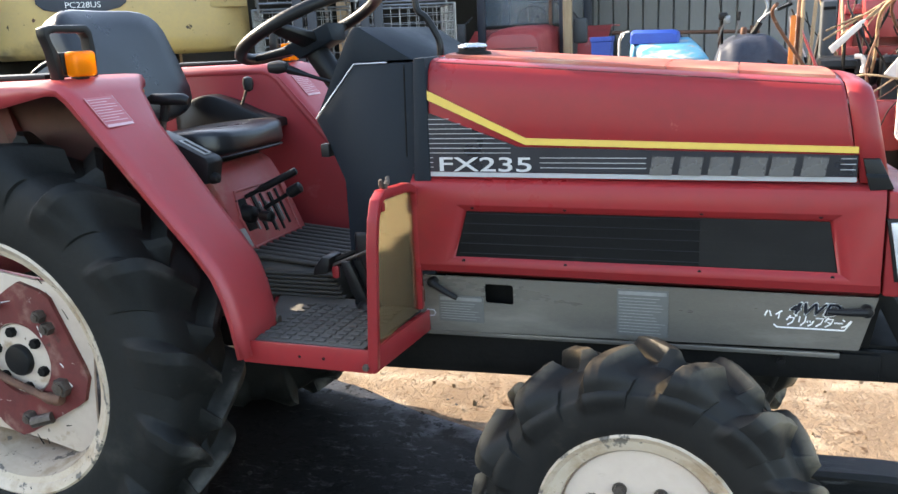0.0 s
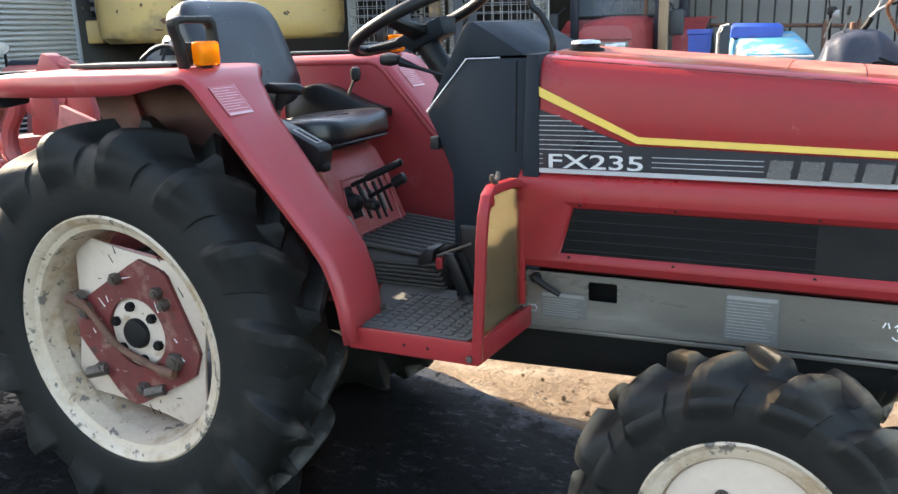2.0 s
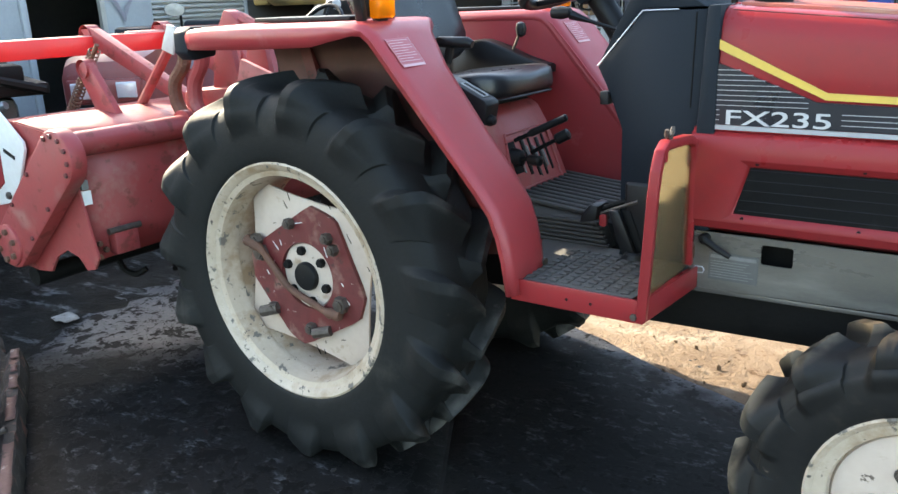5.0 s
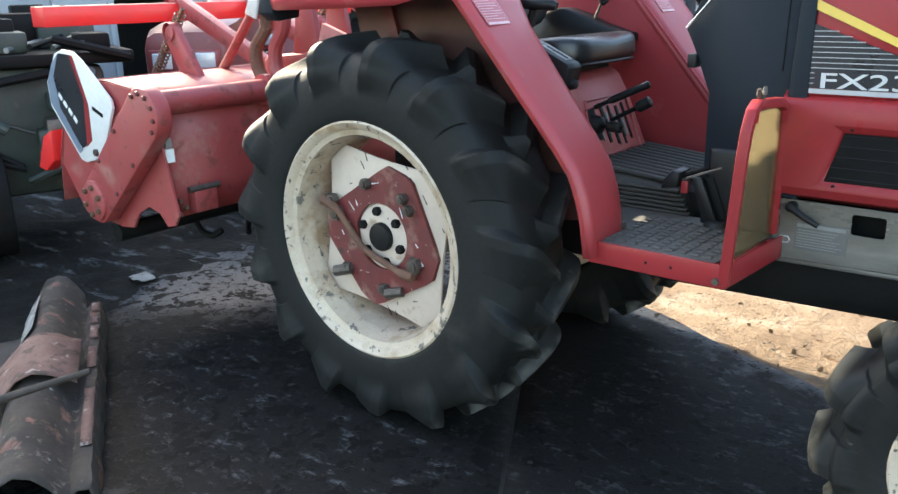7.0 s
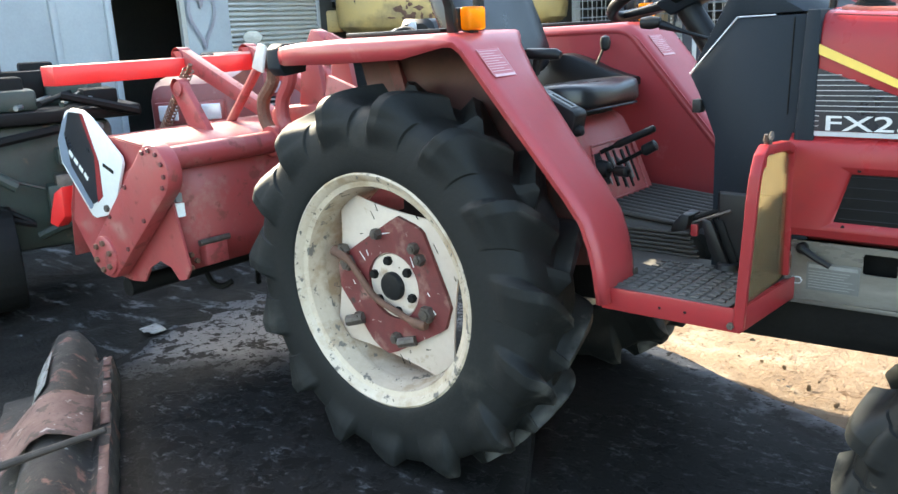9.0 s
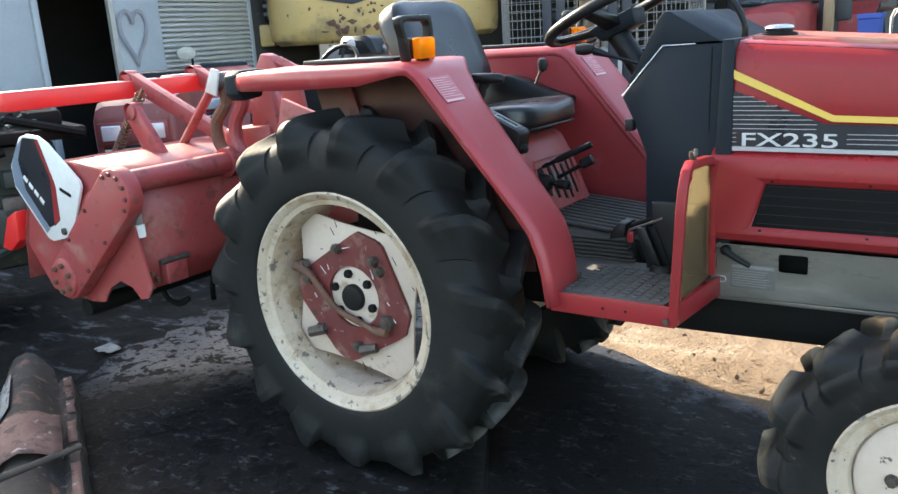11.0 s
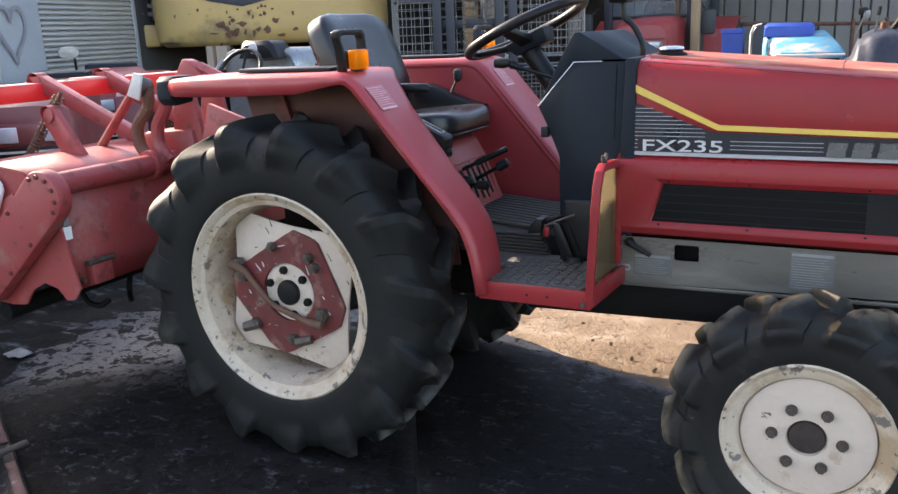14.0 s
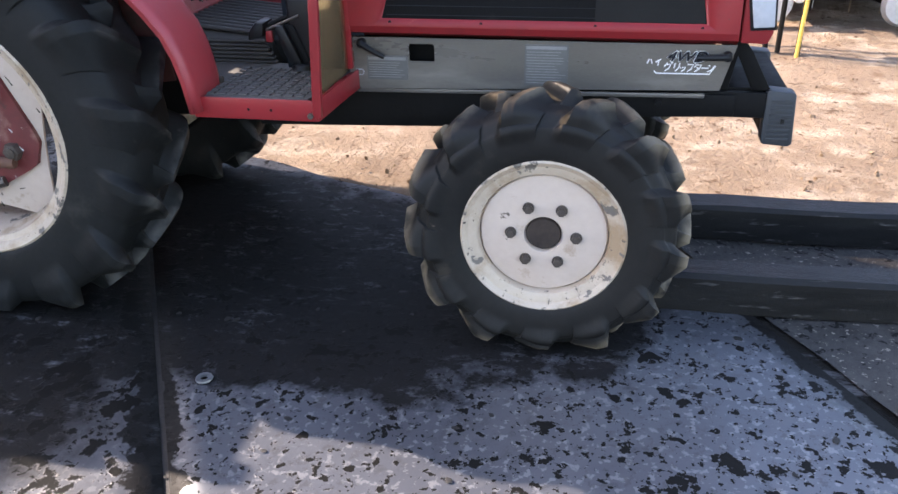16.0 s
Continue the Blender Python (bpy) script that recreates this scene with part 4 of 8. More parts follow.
        part("cover_lip", box((-0.32, f(2.196) - 0.006, 0.592), (0.590, f(2.196) + 0.006, 0.603), 0.002, turn=Matrix.Translation((0, 0, 0.005)) @ Matrix.Rotation(radians(-0.9), 4, "Y")), grey_panel, lp)
        for x, z, dx, dz in ((-0.296, 0.727, 0.062, -0.034), (0.622, 0.716, -0.072, -0.003)):
            hb = lathe([(0.0005, f(2.165)), (0.010, f(2.166)), (0.013, f(2.171)), (0.012, f(2.188))], (x, 0, z), "y", 18)
            tube([(x, f(2.170), z), (x + dx * 0.5, f(2.166), z + dz * 0.5), (x + dx, f(2.169), z + dz)], [0.0085, 0.0075, 0.006], 10, hb)
            part("latch_handle", hb, blackp, lp, "black turning latch")
        if near:
            def sticker(name, x0, x1, z0, z1, head=True, lines=10):
                s = part(name, box((x0, 2.1852, z0), (x1, 2.1872, z1)), film_grey, lp, "printed sticker with pale small print")
                if head:
                    part("sticker_head", box((x0 + 0.004, 2.1846, z1 - 0.012), (x1 - 0.004, 2.1856, z1 - 0.004)), label_pale, s)
                rng = random.Random(int(x0 * 1000))
                for k in range(lines):
                    z = z1 - 0.017 - k * (z1 - z0 - 0.020) / lines
                    part("text_bar", box((x0 + 0.005, 2.1846, z - 0.0028), (x0 + (x1 - x0) * rng.uniform(0.7, 0.95), 2.1856, z - 0.0014)), label_pale, s)
            sticker("warning_sticker", 0.130, 0.240, 0.626, 0.732, True, 12)
            sticker("service_sticker", -0.286, -0.176, 0.630, 0.694, True, 7)
            part("hook_mark", tube([(-0.318, 2.1862, 0.655), (-0.300, 2.1862, 0.655), (-0.296, 2.1862, 0.648), (-0.300, 2.1862, 0.641), (-0.314, 2.1862, 0.640)], 0.0016, 6), silver, lp)
            letters("drive_letters", "4WD", 0.036, pose(0.478, 2.1848, 0.699, 90), band_black, lp, 0.0010, "dark slanted drive lettering", 0.35, 1.15)
            for dx, dz in ((-0.0022, 0.0), (0.0022, 0.0), (0.0, -0.0022), (0.0, 0.0022), (0.0016, 0.0016), (-0.0016, -0.0016)):
                letters("drive_letters_rim", "4WD", 0.036, pose(0.478 + dx, 2.1860, 0.699 + dz, 90), white_d, lp, 0.0006, "", 0.35, 1.15)
            strokes = {"ha": [[(0.3, 0.8), (0.05, 0.1)], [(0.6, 0.8), (0.95, 0.1)]], "i": [[(0.85, 0.95), (0.1, 0.45)], [(0.55, 0.7), (0.55, 0.0)]],
                       "gu": [[(0.35, 0.95), (0.05, 0.5)], [(0.3, 0.75), (0.8, 0.75), (0.65, 0.3), (0.2, 0.0)], [(0.82, 1.0), (0.9, 0.88)], [(0.95, 1.05), (1.02, 0.93)]],
                       "ri": [[(0.2, 0.9), (0.2, 0.35)], [(0.8, 0.95), (0.8, 0.4), (0.4, 0.0)]], "tsu": [[(0.1, 0.6), (0.2, 0.4)], [(0.45, 0.65), (0.52, 0.45)], [(0.9, 0.65), (0.75, 0.25), (0.3, 0.0)]],
                       "pu": [[(0.05, 0.8), (0.8, 0.8), (0.65, 0.3), (0.2, 0.0)], [(0.9, 0.95), (1.0, 1.03), (1.05, 0.93), (0.95, 0.88)]],
                       "ta": [[(0.35, 0.95), (0.05, 0.5)], [(0.3, 0.78), (0.85, 0.78), (0.65, 0.3), (0.15, 0.0)], [(0.3, 0.5), (0.7, 0.35)]], "bar": [[(0.05, 0.45), (0.95, 0.45)]],
                       "n": [[(0.1, 0.8), (0.35, 0.65)], [(0.1, 0.05), (0.55, 0.2), (0.95, 0.75)]]}
            sl = None
            for k, (ch, x, z, h) in enumerate((("ha", 0.433, 0.690, 0.016), ("i", 0.452, 0.687, 0.018), ("gu", 0.474, 0.674, 0.022), ("ri", 0.495, 0.674, 0.022), ("tsu", 0.512, 0.674, 0.018), ("pu", 0.528, 0.674, 0.022), ("ta", 0.546, 0.674, 0.022), ("bar", 0.563, 0.674, 0.022), ("n", 0.577, 0.674, 0.022))):
                bm = bmesh.new()
                for line in strokes[ch]:
                    tube([(x + h * 0.85 * (u + 0.15 * v), 2.1862, z + h * v) for u, v in line], 0.0016, 6, bm)
                part("slogan_letter", bm, white_d, lp, "white slogan letter")
            part("slogan_line", tube([(0.452, 2.1862, 0.674), (0.458, 2.1862, 0.668), (0.585, 2.1862, 0.669), (0.598, 2.1862, 0.690)], 0.0016, 6), white_d, lp)

    # Dark engine block, frame rails and belly.
    part("engine_block", box((-0.29, 2.235, 0.552), (0.60, far(2.235), 0.965), 0.02), iron, T, "black greasy engine")
    part("cap_screw", lathe([(0.0005, 2.178), (0.008, 2.178), (0.009, 2.19)], (0.470, 0, 0.592), "y", 10), iron, T)
    for near in (True, False):
        f = (lambda y: y) if near else far
        bm = prism([(-0.62, 0.60), (0.66, 0.61), (0.66, 0.553), (0.40, 0.543), (0.05, 0.500), (-0.40, 0.486), (-0.62, 0.480)], "y", f(2.212), f(2.228), 0.003)
        rail = part("frame_rail", bm, iron, T, "black chassis rail")
        part("front_rail", prism([(0.55, 0.616), (0.735, 0.614), (0.735, 0.550), (0.42, 0.548), (0.42, 0.610)], "y", f(2.222), f(2.240), 0.002), iron, T)
        part("front_bracket", prism([(0.615, 0.745), (0.665, 0.745), (0.690, 0.714), (0.745, 0.618), (0.700, 0.616), (0.655, 0.704), (0.640, 0.616), (0.600, 0.616)], "y", f(2.236), f(2.250), 0.002), iron, T)
        # Pale discs painted as daylight showing through bolt holes.
        for x in (0.508, 0.566, 0.610):
            z = 0.572
            part("rail_hole", lathe([(0.0005, f(2.2205)), (0.0062, f(2.2205)), (0.0062, f(2.2225))], (x, 0, z), "y", 14), HOLE_LIGHT, rail, "pale disc painted as light through a bolt hole")
        bc = part("bumper_end", prism([(0.735, 0.618), (0.742, 0.623), (0.800, 0.618), (0.806, 0.612), (0.814, 0.484), (0.806, 0.476), (0.742, 0.480), (0.736, 0.488)], "y", f(2.222), f(2.268), 0.006), bumper_grey, T, "ribbed grey bumper end block")
        for k in range(9):
            z = 0.596 - 0.0125 * k
            part("rib", box((0.747, min(f(2.2185), f(2.224)), z - 0.003), (0.801, max(f(2.2185), f(2.224)), z + 0.003), 0.001), bumper_grey, bc)
        part("bumper_hole", box((0.776, min(f(2.216), f(2.222)), 0.539), (0.785, max(f(2.216), f(2.222)), 0.551)), blackp, bc)
    part("bumper", box((0.742, 2.262, 0.484), (0.795, far(2.262), 0.614), 0.006), iron, T, "black front bumper beam")
    part("front_plate", box((0.60, 2.25, 0.608), (0.74, far(2.25), 0.620), 0.002), iron, T)
    part("front_axle", tube([(FX, 1.98, FZ), (FX, 2.12, FZ + 0.02), (FX, 2.25, FZ + 0.05), (FX, far(2.25), FZ + 0.05), (FX, far(2.12), FZ + 0.02), (FX, far(1.98), FZ)], [0.085, 0.07, 0.055, 0.055, 0.07, 0.085], 14), iron, T, "black front axle casing")
    part("axle_mount", box((FX - 0.11, 2.30, 0.33), (FX + 0.11, far(2.30), 0.56), 0.02), iron, T)
    part("gearbox", hull([(-1.60, 2.27, 0.44), (-1.60, 2.27, 0.86), (-0.30, 2.30, 0.49), (-0.30, 2.30, 0.66), (-1.60, far(2.27), 0.44), (-1.60, far(2.27), 0.86), (-0.30, far(2.30), 0.49), (-0.30, far(2.30), 0.66)], 0.02), iron, T, "black gearbox casing")
    part("rear_axle", tube([(RX, 1.955, RZ), (RX, 2.15, RZ + 0.02), (RX, 2.3, RZ + 0.03), (RX, far(2.3), RZ + 0.03), (RX, far(2.15), RZ + 0.02), (RX, far(1.955), RZ)], [0.07, 0.085, 0.12, 0.12, 0.085, 0.07], 16), red_dark, T, "dirty red rear axle housing")

    # Cowl and dash.
    prof = [(-0.577, 1.106), (-0.468, 1.230), (-0.300, 1.232), (-0.300, 0.640), (-0.512, 0.640), (-0.513, 0.962), (-0.553, 1.060)]
    cw = part("cowl", prism(prof, "y", 2.196, far(2.196), 0.004), cowl, T, "dark grey plastic dash cowl")
    part("cowl_top", prism([(-0.575, 1.113), (-0.481, 1.296), (-0.468, 1.313), (-0.452, 1.313), (-0.325, 1.2365), (-0.466, 1.2345)], "y", 2.199, far(2.199), 0.003), cowl, cw, "dark grey faceted dash hood")
    part("cowl_rim", prism([(-0.316, 1.240), (-0.288, 1.240), (-0.288, 0.745), (-0.345, 0.745), (-0.342, 0.80), (-0.330, 0.95)], "y", 2.178, far(2.178), 0.004), cowl, cw, "black cowl edge")
    # Thin pale tube painted as the sun glint along the cowl's edge.
    part("cowl_edge", tube([(-0.576, 2.195, 1.109), (-0.468, 2.194, 1.2315), (-0.385, 2.194, 1.2325)], 0.0016, 6), lens, cw)
    part("cowl_seam", tube([(-0.345, 2.1955, 1.225), (-0.350, 2.1955, 1.02)], 0.0016, 6), iron, cw)
    part("cowl_knee", box((-0.500, 2.190, 0.652), (-0.350, 2.215, 0.838), 0.010, 3), blackp, cw)
    part("cowl_catch", box((-0.566, 2.186, 1.019), (-0.544, 2.215, 1.050), 0.003), blackp, cw)
    cap = part("radiator_cap", lathe([(0.0005, 0.026), (0.018, 0.028), (0.034, 0.025), (0.036, 0.019), (0.032, 0.016)], (-0.225, 2.33, 1.238), "z", 24), chrome_cap, T, "bright metal filler cap")
    part("filler_neck", lathe([(0.031, 0.017), (0.033, 0.010), (0.043, 0.007), (0.045, 0.0)], (-0.225, 2.33, 1.238), "z", 24), iron, cap, "black rubber neck ring")
    part("mirror_pole", tube(smooth_path([(-0.312, 2.35, 1.236), (-0.313, 2.35, 1.275), (-0.340, 2.35, 1.325), (-0.366, 2.35, 1.352), (-0.372, 2.35, 1.42)], 5), 0.0085, 10), blackp, T, "black bent mirror pole")
    part("mirror", prism(rounded(2.35, 1.475, 0.045, 0.085, 0.015, 4), "x", -0.402, -0.350, 0.006), blackp, T, "black mirror housing")

    # Steering wheel.
    sw = Matrix.Translation((-0.708, YC, 1.328)) @ Matrix.Rotation(radians(-24.0), 4, "Y")
    ring = [sw @ Vector((0.197 * math.cos(a), 0.197 * math.sin(a), 0)) for a in [2 * math.pi * k / 48 for k in range(48)]]
    st = part("steering_wheel", tube(ring, 0.0155, 12, closed=True), blackp, T, "black steering wheel")
    for an in (90, 180, 270):
        d = Matrix.Rotation(radians(an), 4, "Z")
        part("spoke", hull([sw @ d @ Vector(p) for p in ((0.02, -0.030, -0.035), (0.02, 0.030, -0.035), (0.02, -0.024, -0.060), (0.02, 0.024, -0.060), (0.192, -0.014, 0.006), (0.192, 0.014, 0.006), (0.192, -0.014, -0.010), (0.192, 0.014, -0.010))], 0.003), blackp, st)
    part("hub_pad", hull([sw @ Vector(p) for p in ((-0.07, -0.06, -0.025), (-0.07, 0.06, -0.025), (0.07, -0.05, -0.025), (0.07, 0.05, -0.025), (-0.05, -0.045, -0.07), (-0.05, 0.045, -0.07), (0.06, -0.04, -0.07), (0.06, 0.04, -0.07))], 0.004), cowl, st)
    part("steering_column", tube([(-0.705, YC, 1.275), (-0.50, YC, 0.98)], 0.032, 14), blackp, T, "black steering column")
    part("throttle_lever", tube([(-0.56, 2.36, 1.17), (-0.66, 2.33, 1.205), (-0.71, 2.32, 1.222)], [0.004, 0.005, 0.012], 8), blackp, T)
    part("lever_knob", lathe([(0.0005, -0.03), (0.014, -0.024), (0.017, 0), (0.012, 0.026), (0.0005, 0.03)], (-0.735, 2.315, 1.228), "x", 14), blackp, T)

    # Fenders.
    stations = [(-1.760, 1.212, 1.945, 2.15, 0.050), (-1.72, 1.216, 1.930, 2.17, 0.058), (-1.62, 1.222, 1.902, 2.21, 0.062), (-1.45, 1.226, 1.885, 2.235, 0.064), (-1.20, 1.228, 1.878, 2.235, 0.058), (-1.11, 1.229, 1.876, 2.230, 0.042),
                (-1.055, 1.228, 1.876, 2.205, 0.032), (-1.020, 1.219, 1.876, 2.160, 0.027), (-0.990, 1.196, 1.876, 2.122, 0.026), (-0.923, 1.117, 1.876, 2.086, 0.026), (-0.795, 0.967, 1.876, 2.064, 0.026), (-0.708, 0.866, 1.876, 2.054, 0.026),
                (-0.668, 0.812, 1.876, 2.050, 0.026), (-0.646, 0.757, 1.876, 2.046, 0.026), (-0.634, 0.700, 1.878, 2.044, 0.025), (-0.625, 0.620, 1.880, 2.042, 0.024)]
    for near in (True, False):
        f = (lambda y: y) if near else far
        rows = []
        for i, (x, z, ya, yb, lip) in enumerate(stations):
            yb = yb if near else min(yb, 2.150) if x < -1.5 else 2.150
            a = stations[max(i - 1, 0)]
            b = stations[min(i + 1, len(stations) - 1)]
            t = Vector((b[0] - a[0], 0, b[1] - a[1])).normalized()
            n = Vector((-t.z, 0, t.x))
            c = Vector((x, 0, z))
            row = []
            for y, d in ((ya, -lip), (ya - 0.002, -lip * 0.5), (ya, -0.014), (ya + 0.006, -0.004), (ya + 0.018, 0.0), (ya + 0.03, 0.0), ((ya + yb) / 2, 0.003), (yb - 0.03, 0.001), (yb - 0.012, -0.003), (yb - 0.002, -0.016), (yb, -0.03)):
                p = c + n * d
                row.append(Vector((p.x, f(y), p.z)))
            rows.append(row)
        fd = part("fender", grid(rows), red_fender, T, "red steel rear fender", sharp=50)
        solid(fd, 0.004)
        wall_pts = [(-1.62, 1.200), (-1.10, 1.203), (-1.06, 1.170), (-1.00, 1.090), (-0.905, 0.945), (-0.845, 0.82), (-0.82, 0.62), (-0.98, 0.60), (-1.10, 0.75), (-1.38, 0.86), (-1.56, 0.98)]
        if not near:
            wall_pts = wall_pts[:2] + [(-1.04, 1.206), (-0.995, 1.186), (-0.923, 1.106), (-0.795, 0.956), (-0.708, 0.855), (-0.670, 0.802), (-0.649, 0.745), (-0.630, 0.62)] + wall_pts[7:]
        if near:
            web = []
            for i, (x, z, ya, yb, lip) in enumerate(stations):
                if i < 8:
                    continue
                a, b = stations[i - 1], stations[min(i + 1, len(stations) - 1)]
                t = Vector((b[0] - a[0], 0, b[1] - a[1])).normalized()
                n = Vector((-t.z, 0, t.x))
                web.append([Vector((x, 0, z)) + n * d + Vector((0, y, 0)) for y, d in ((yb - 0.002, -0.020), (yb + 0.03, -0.045), (2.140, -0.085))])
            part("fender_web", grid(web), red_fender, fd, "red inner edge of the fender")
        part("fender_wall", prism(wall_pts, "y", f(2.142), f(2.148)), red_brown if near else red_fender, fd, "red inner fender wall")
        part("fender_brace", hull([Vector((x, f(y), z)) for x, y, z in ((-1.50, 2.13, 1.20), (-1.46, 2.13, 1.20), (-1.40, 2.10, 0.97), (-1.36, 2.10, 0.97), (-1.50, 2.142, 1.20), (-1.40, 2.142, 0.97), (-1.36, 2.142, 0.97))]), red_dark, fd)
        part("tail_lamp", hull([Vector((x, f(y), z)) for x in (-1.812, -1.750) for y, z in ((1.945, 1.206), (1.965, 1.222), (2.060, 1.222), (2.045, 1.134), (1.965, 1.126), (1.942, 1.149))], 0.006), cowl, fd, "dark tail lamp housing")
        part("tail_stub", tube([(-1.847, f(2.03), 1.176), (-1.80, f(2.03), 1.176)], 0.014, 10), iron, fd)
        part("fender_shelf", box((-1.465, f(2.02) - 0.07, 1.229), (-1.125, f(2.02) + 0.07, 1.241), 0.003), blackp, fd, "black rubber strip on the fender")
        part("fender_bolt", lathe([(0.0005, 0), (0.010, 0.0), (0.010, -0.012)], (-0.626, f(2.03), 0.662), "x", 10), steel, fd)
        # Printed sticker on the slope.
        m = Matrix.Translation((-0.953, 1.945 if near else 2.845, 1.1545)) @ Matrix.Rotation(radians(49.7), 4, "Y")
        lb = part("fender_label", box((-0.042, -0.044, 0.0005), (0.042, 0.044, 0.0022), turn=m), pink_label, fd, "faded pale sticker with small print")
        for k in range(9):
            x = -0.036 + k * 0.0075
            part("text_bar", box((x, -0.038, 0.002), (x + 0.0016, 0.034 - 0.02 * (k % 3 == 1), 0.0028), turn=m), pale_pink, lb)
        part("text_bar", box((0.034, -0.040, 0.002), (0.041, 0.041, 0.0028), turn=m), pale_pink, lb)
        for y in (-0.043, 0.042):
            part("label_edge", box((-0.042, y, 0.002), (0.034, y + 0.001, 0.0026), turn=m), pale_pink, lb)
        # Turn lamp with a black hoop guard.
        gx = -1.068
        LZ = -0.014
        hoop = [(1.930, 1.238), (1.922, 1.300), (1.908, 1.330), (1.906, 1.347), (1.925, 1.352), (2.022, 1.352), (2.034, 1.340), (2.036, 1.300), (2.032, 1.238)]
        rows = []
        for y, z in [(y, z + LZ) for y, z in hoop]:
            c = Vector((1.981, 1.28 + LZ))
            d = (Vector((y, z)) - c).normalized() * 0.010
            rows.append([Vector((gx - 0.013, f(y - d.x), z - d.y)), Vector((gx + 0.013, f(y - d.x), z - d.y)), Vector((gx + 0.013, f(y + d.x), z + d.y)), Vector((gx - 0.013, f(y + d.x), z + d.y))])
        gd = part("lamp_guard", bevelled(loaf(rows), 0.003), blackp, fd, "black lamp guard hoop")
        part("lamp_body", box((gx - 0.014, min(f(1.940), f(2.016)), 1.250 + LZ), (gx + 0.008, max(f(1.940), f(2.016)), 1.302 + LZ), 0.006), blackp, gd)
        part("lamp_lens", box((gx + 0.008, min(f(1.946), f(2.014)), 1.247 + LZ), (gx + 0.040, max(f(1.946), f(2.014)), 1.303 + LZ), 0.008, 3), amber, gd, "amber turn lamp lens")
        part("lamp_foot", box((gx + 0.002, min(f(1.965), f(2.000)), 1.240 + LZ), (gx + 0.026, max(f(1.965), f(2.000)), 1.250 + LZ), 0.003), blackp, gd)

    # Step, floor mat and guard plate.
    for near in (True, False):
        f = (lambda y: y) if near else far
        sp = part("step", prism([(-0.645, 1.912), (-0.338, 1.912), (-0.318, 2.19), (-0.318, 2.24), (-0.76, 2.24), (-0.66, 2.02)] if near else [(-0.645, far(1.918)), (-0.352, far(1.918)), (-0.318, far(2.19)), (-0.318, far(2.24)), (-0.76, far(2.24)), (-0.66, far(2.02))], "z", 0.636, 0.646), red, T, "red step platform")
        part("step_apron", prism([(-0.650, f(1.906)), (-0.337, f(1.906)), (-0.337, f(1.912)), (-0.650, f(1.912))], "z", 0.603, 0.655, 0.002), red, sp)
        part("step_end", prism([(-0.337, f(1.906)), (-0.331, f(1.908)), (-0.310, f(2.20)), (-0.316, f(2.20))], "z", 0.603, 0.655, 0.0015), red, sp)
        for x in (-0.508, -0.450):
            part("apron_hole", lathe([(0.0005, f(1.9052)), (0.0035, f(1.9052)), (0.0035, f(1.908))], (x, 0, 0.628), "y", 10), iron, sp)
        part("apron_bolt", hexnut((-0.350, f(1.906), 0.618), 0.008, 0.008 if near else -0.008), steel, sp)
        fm = part("floor_mat", prism([(-0.640, f(1.924)), (-0.362, f(1.924)), (-0.334, f(2.18)), (-0.334, f(2.235)), (-0.745, f(2.235)), (-0.655, f(2.03))], "z", 0.6465, 0.652, 0.001), mat_rubber, sp, "dusty black rubber floor mat")
        for i in range(9 if near else 0):
            for j in range(10):
                x, y = -0.618 + 0.029 * i, 1.945 + 0.025 * j
                if x > -0.365 + (y - 1.92) * 0.1 or x < -0.64 - max(0, y - 2.03) * 0.4:
                    continue
                part("mat_stud", box((x - 0.010, f(y) - 0.008, 0.652), (x + 0.010, f(y) + 0.008, 0.6555), 0.0012, 1), mat_rubber, fm)
        # Guard: red frame round a dusty plate.
        def gp(u, z):
            return Vector((-0.336 + 0.004 * u + 0.06 * (1 - u) * (z - 0.62), f(1.914 + 0.262 * u), z))
        fr = [gp(0, 0.61), gp(0, 0.88), gp(0.02, 0.930), gp(0.08, 0.965), gp(0.18, 0.976), gp(0.80, 0.962), gp(0.95, 0.948), gp(1.0, 0.91), gp(1.0, 0.66)]
        bm = bmesh.new()
        t_out, t_in = [], []
        rows = []
        for i, p in enumerate(fr):
            a, b = fr[max(i - 1, 0)], fr[min(i + 1, len(fr) - 1)]
            t = (b - a).normalized()
            nrm = Vector((0.99, 0.12 if near else -0.12, 0)).normalized()
            s = nrm.cross(t).normalized() * (-0.010 if near else 0.010)
            rows.append([p - s - nrm * 0.011, p + s - nrm * 0.011, p + s + nrm * 0.011, p - s + nrm * 0.011])
        loaf(rows, bm)
        gd = part("guard_frame", bevelled(bm, 0.003), red, sp, "red guard frame")
        part("guard_plate", hull([gp(u, z) + Vector((dx, 0, 0)) for u in (0.04, 0.97) for z in (0.655, 0.915) for dx in (-0.004, 0.0)] + [gp(u, 0.960 - 0.012 * u) + Vector((dx, 0, 0)) for u in (0.12, 0.90) for dx in (-0.004, 0.0)]), dusty_plate, gd, "dusty yellowish guard plate")
        part("guard_notch", box((gp(0.1, 0.98).x - 0.012, min(f(1.945), f(1.985)), 0.938), (gp(0.1, 0.98).x - 0.003, max(f(1.945), f(1.985)), 0.956)), red, gd)
        wn = tube([gp(0.28, 0.978), gp(0.28, 0.994)], 0.008, 8)
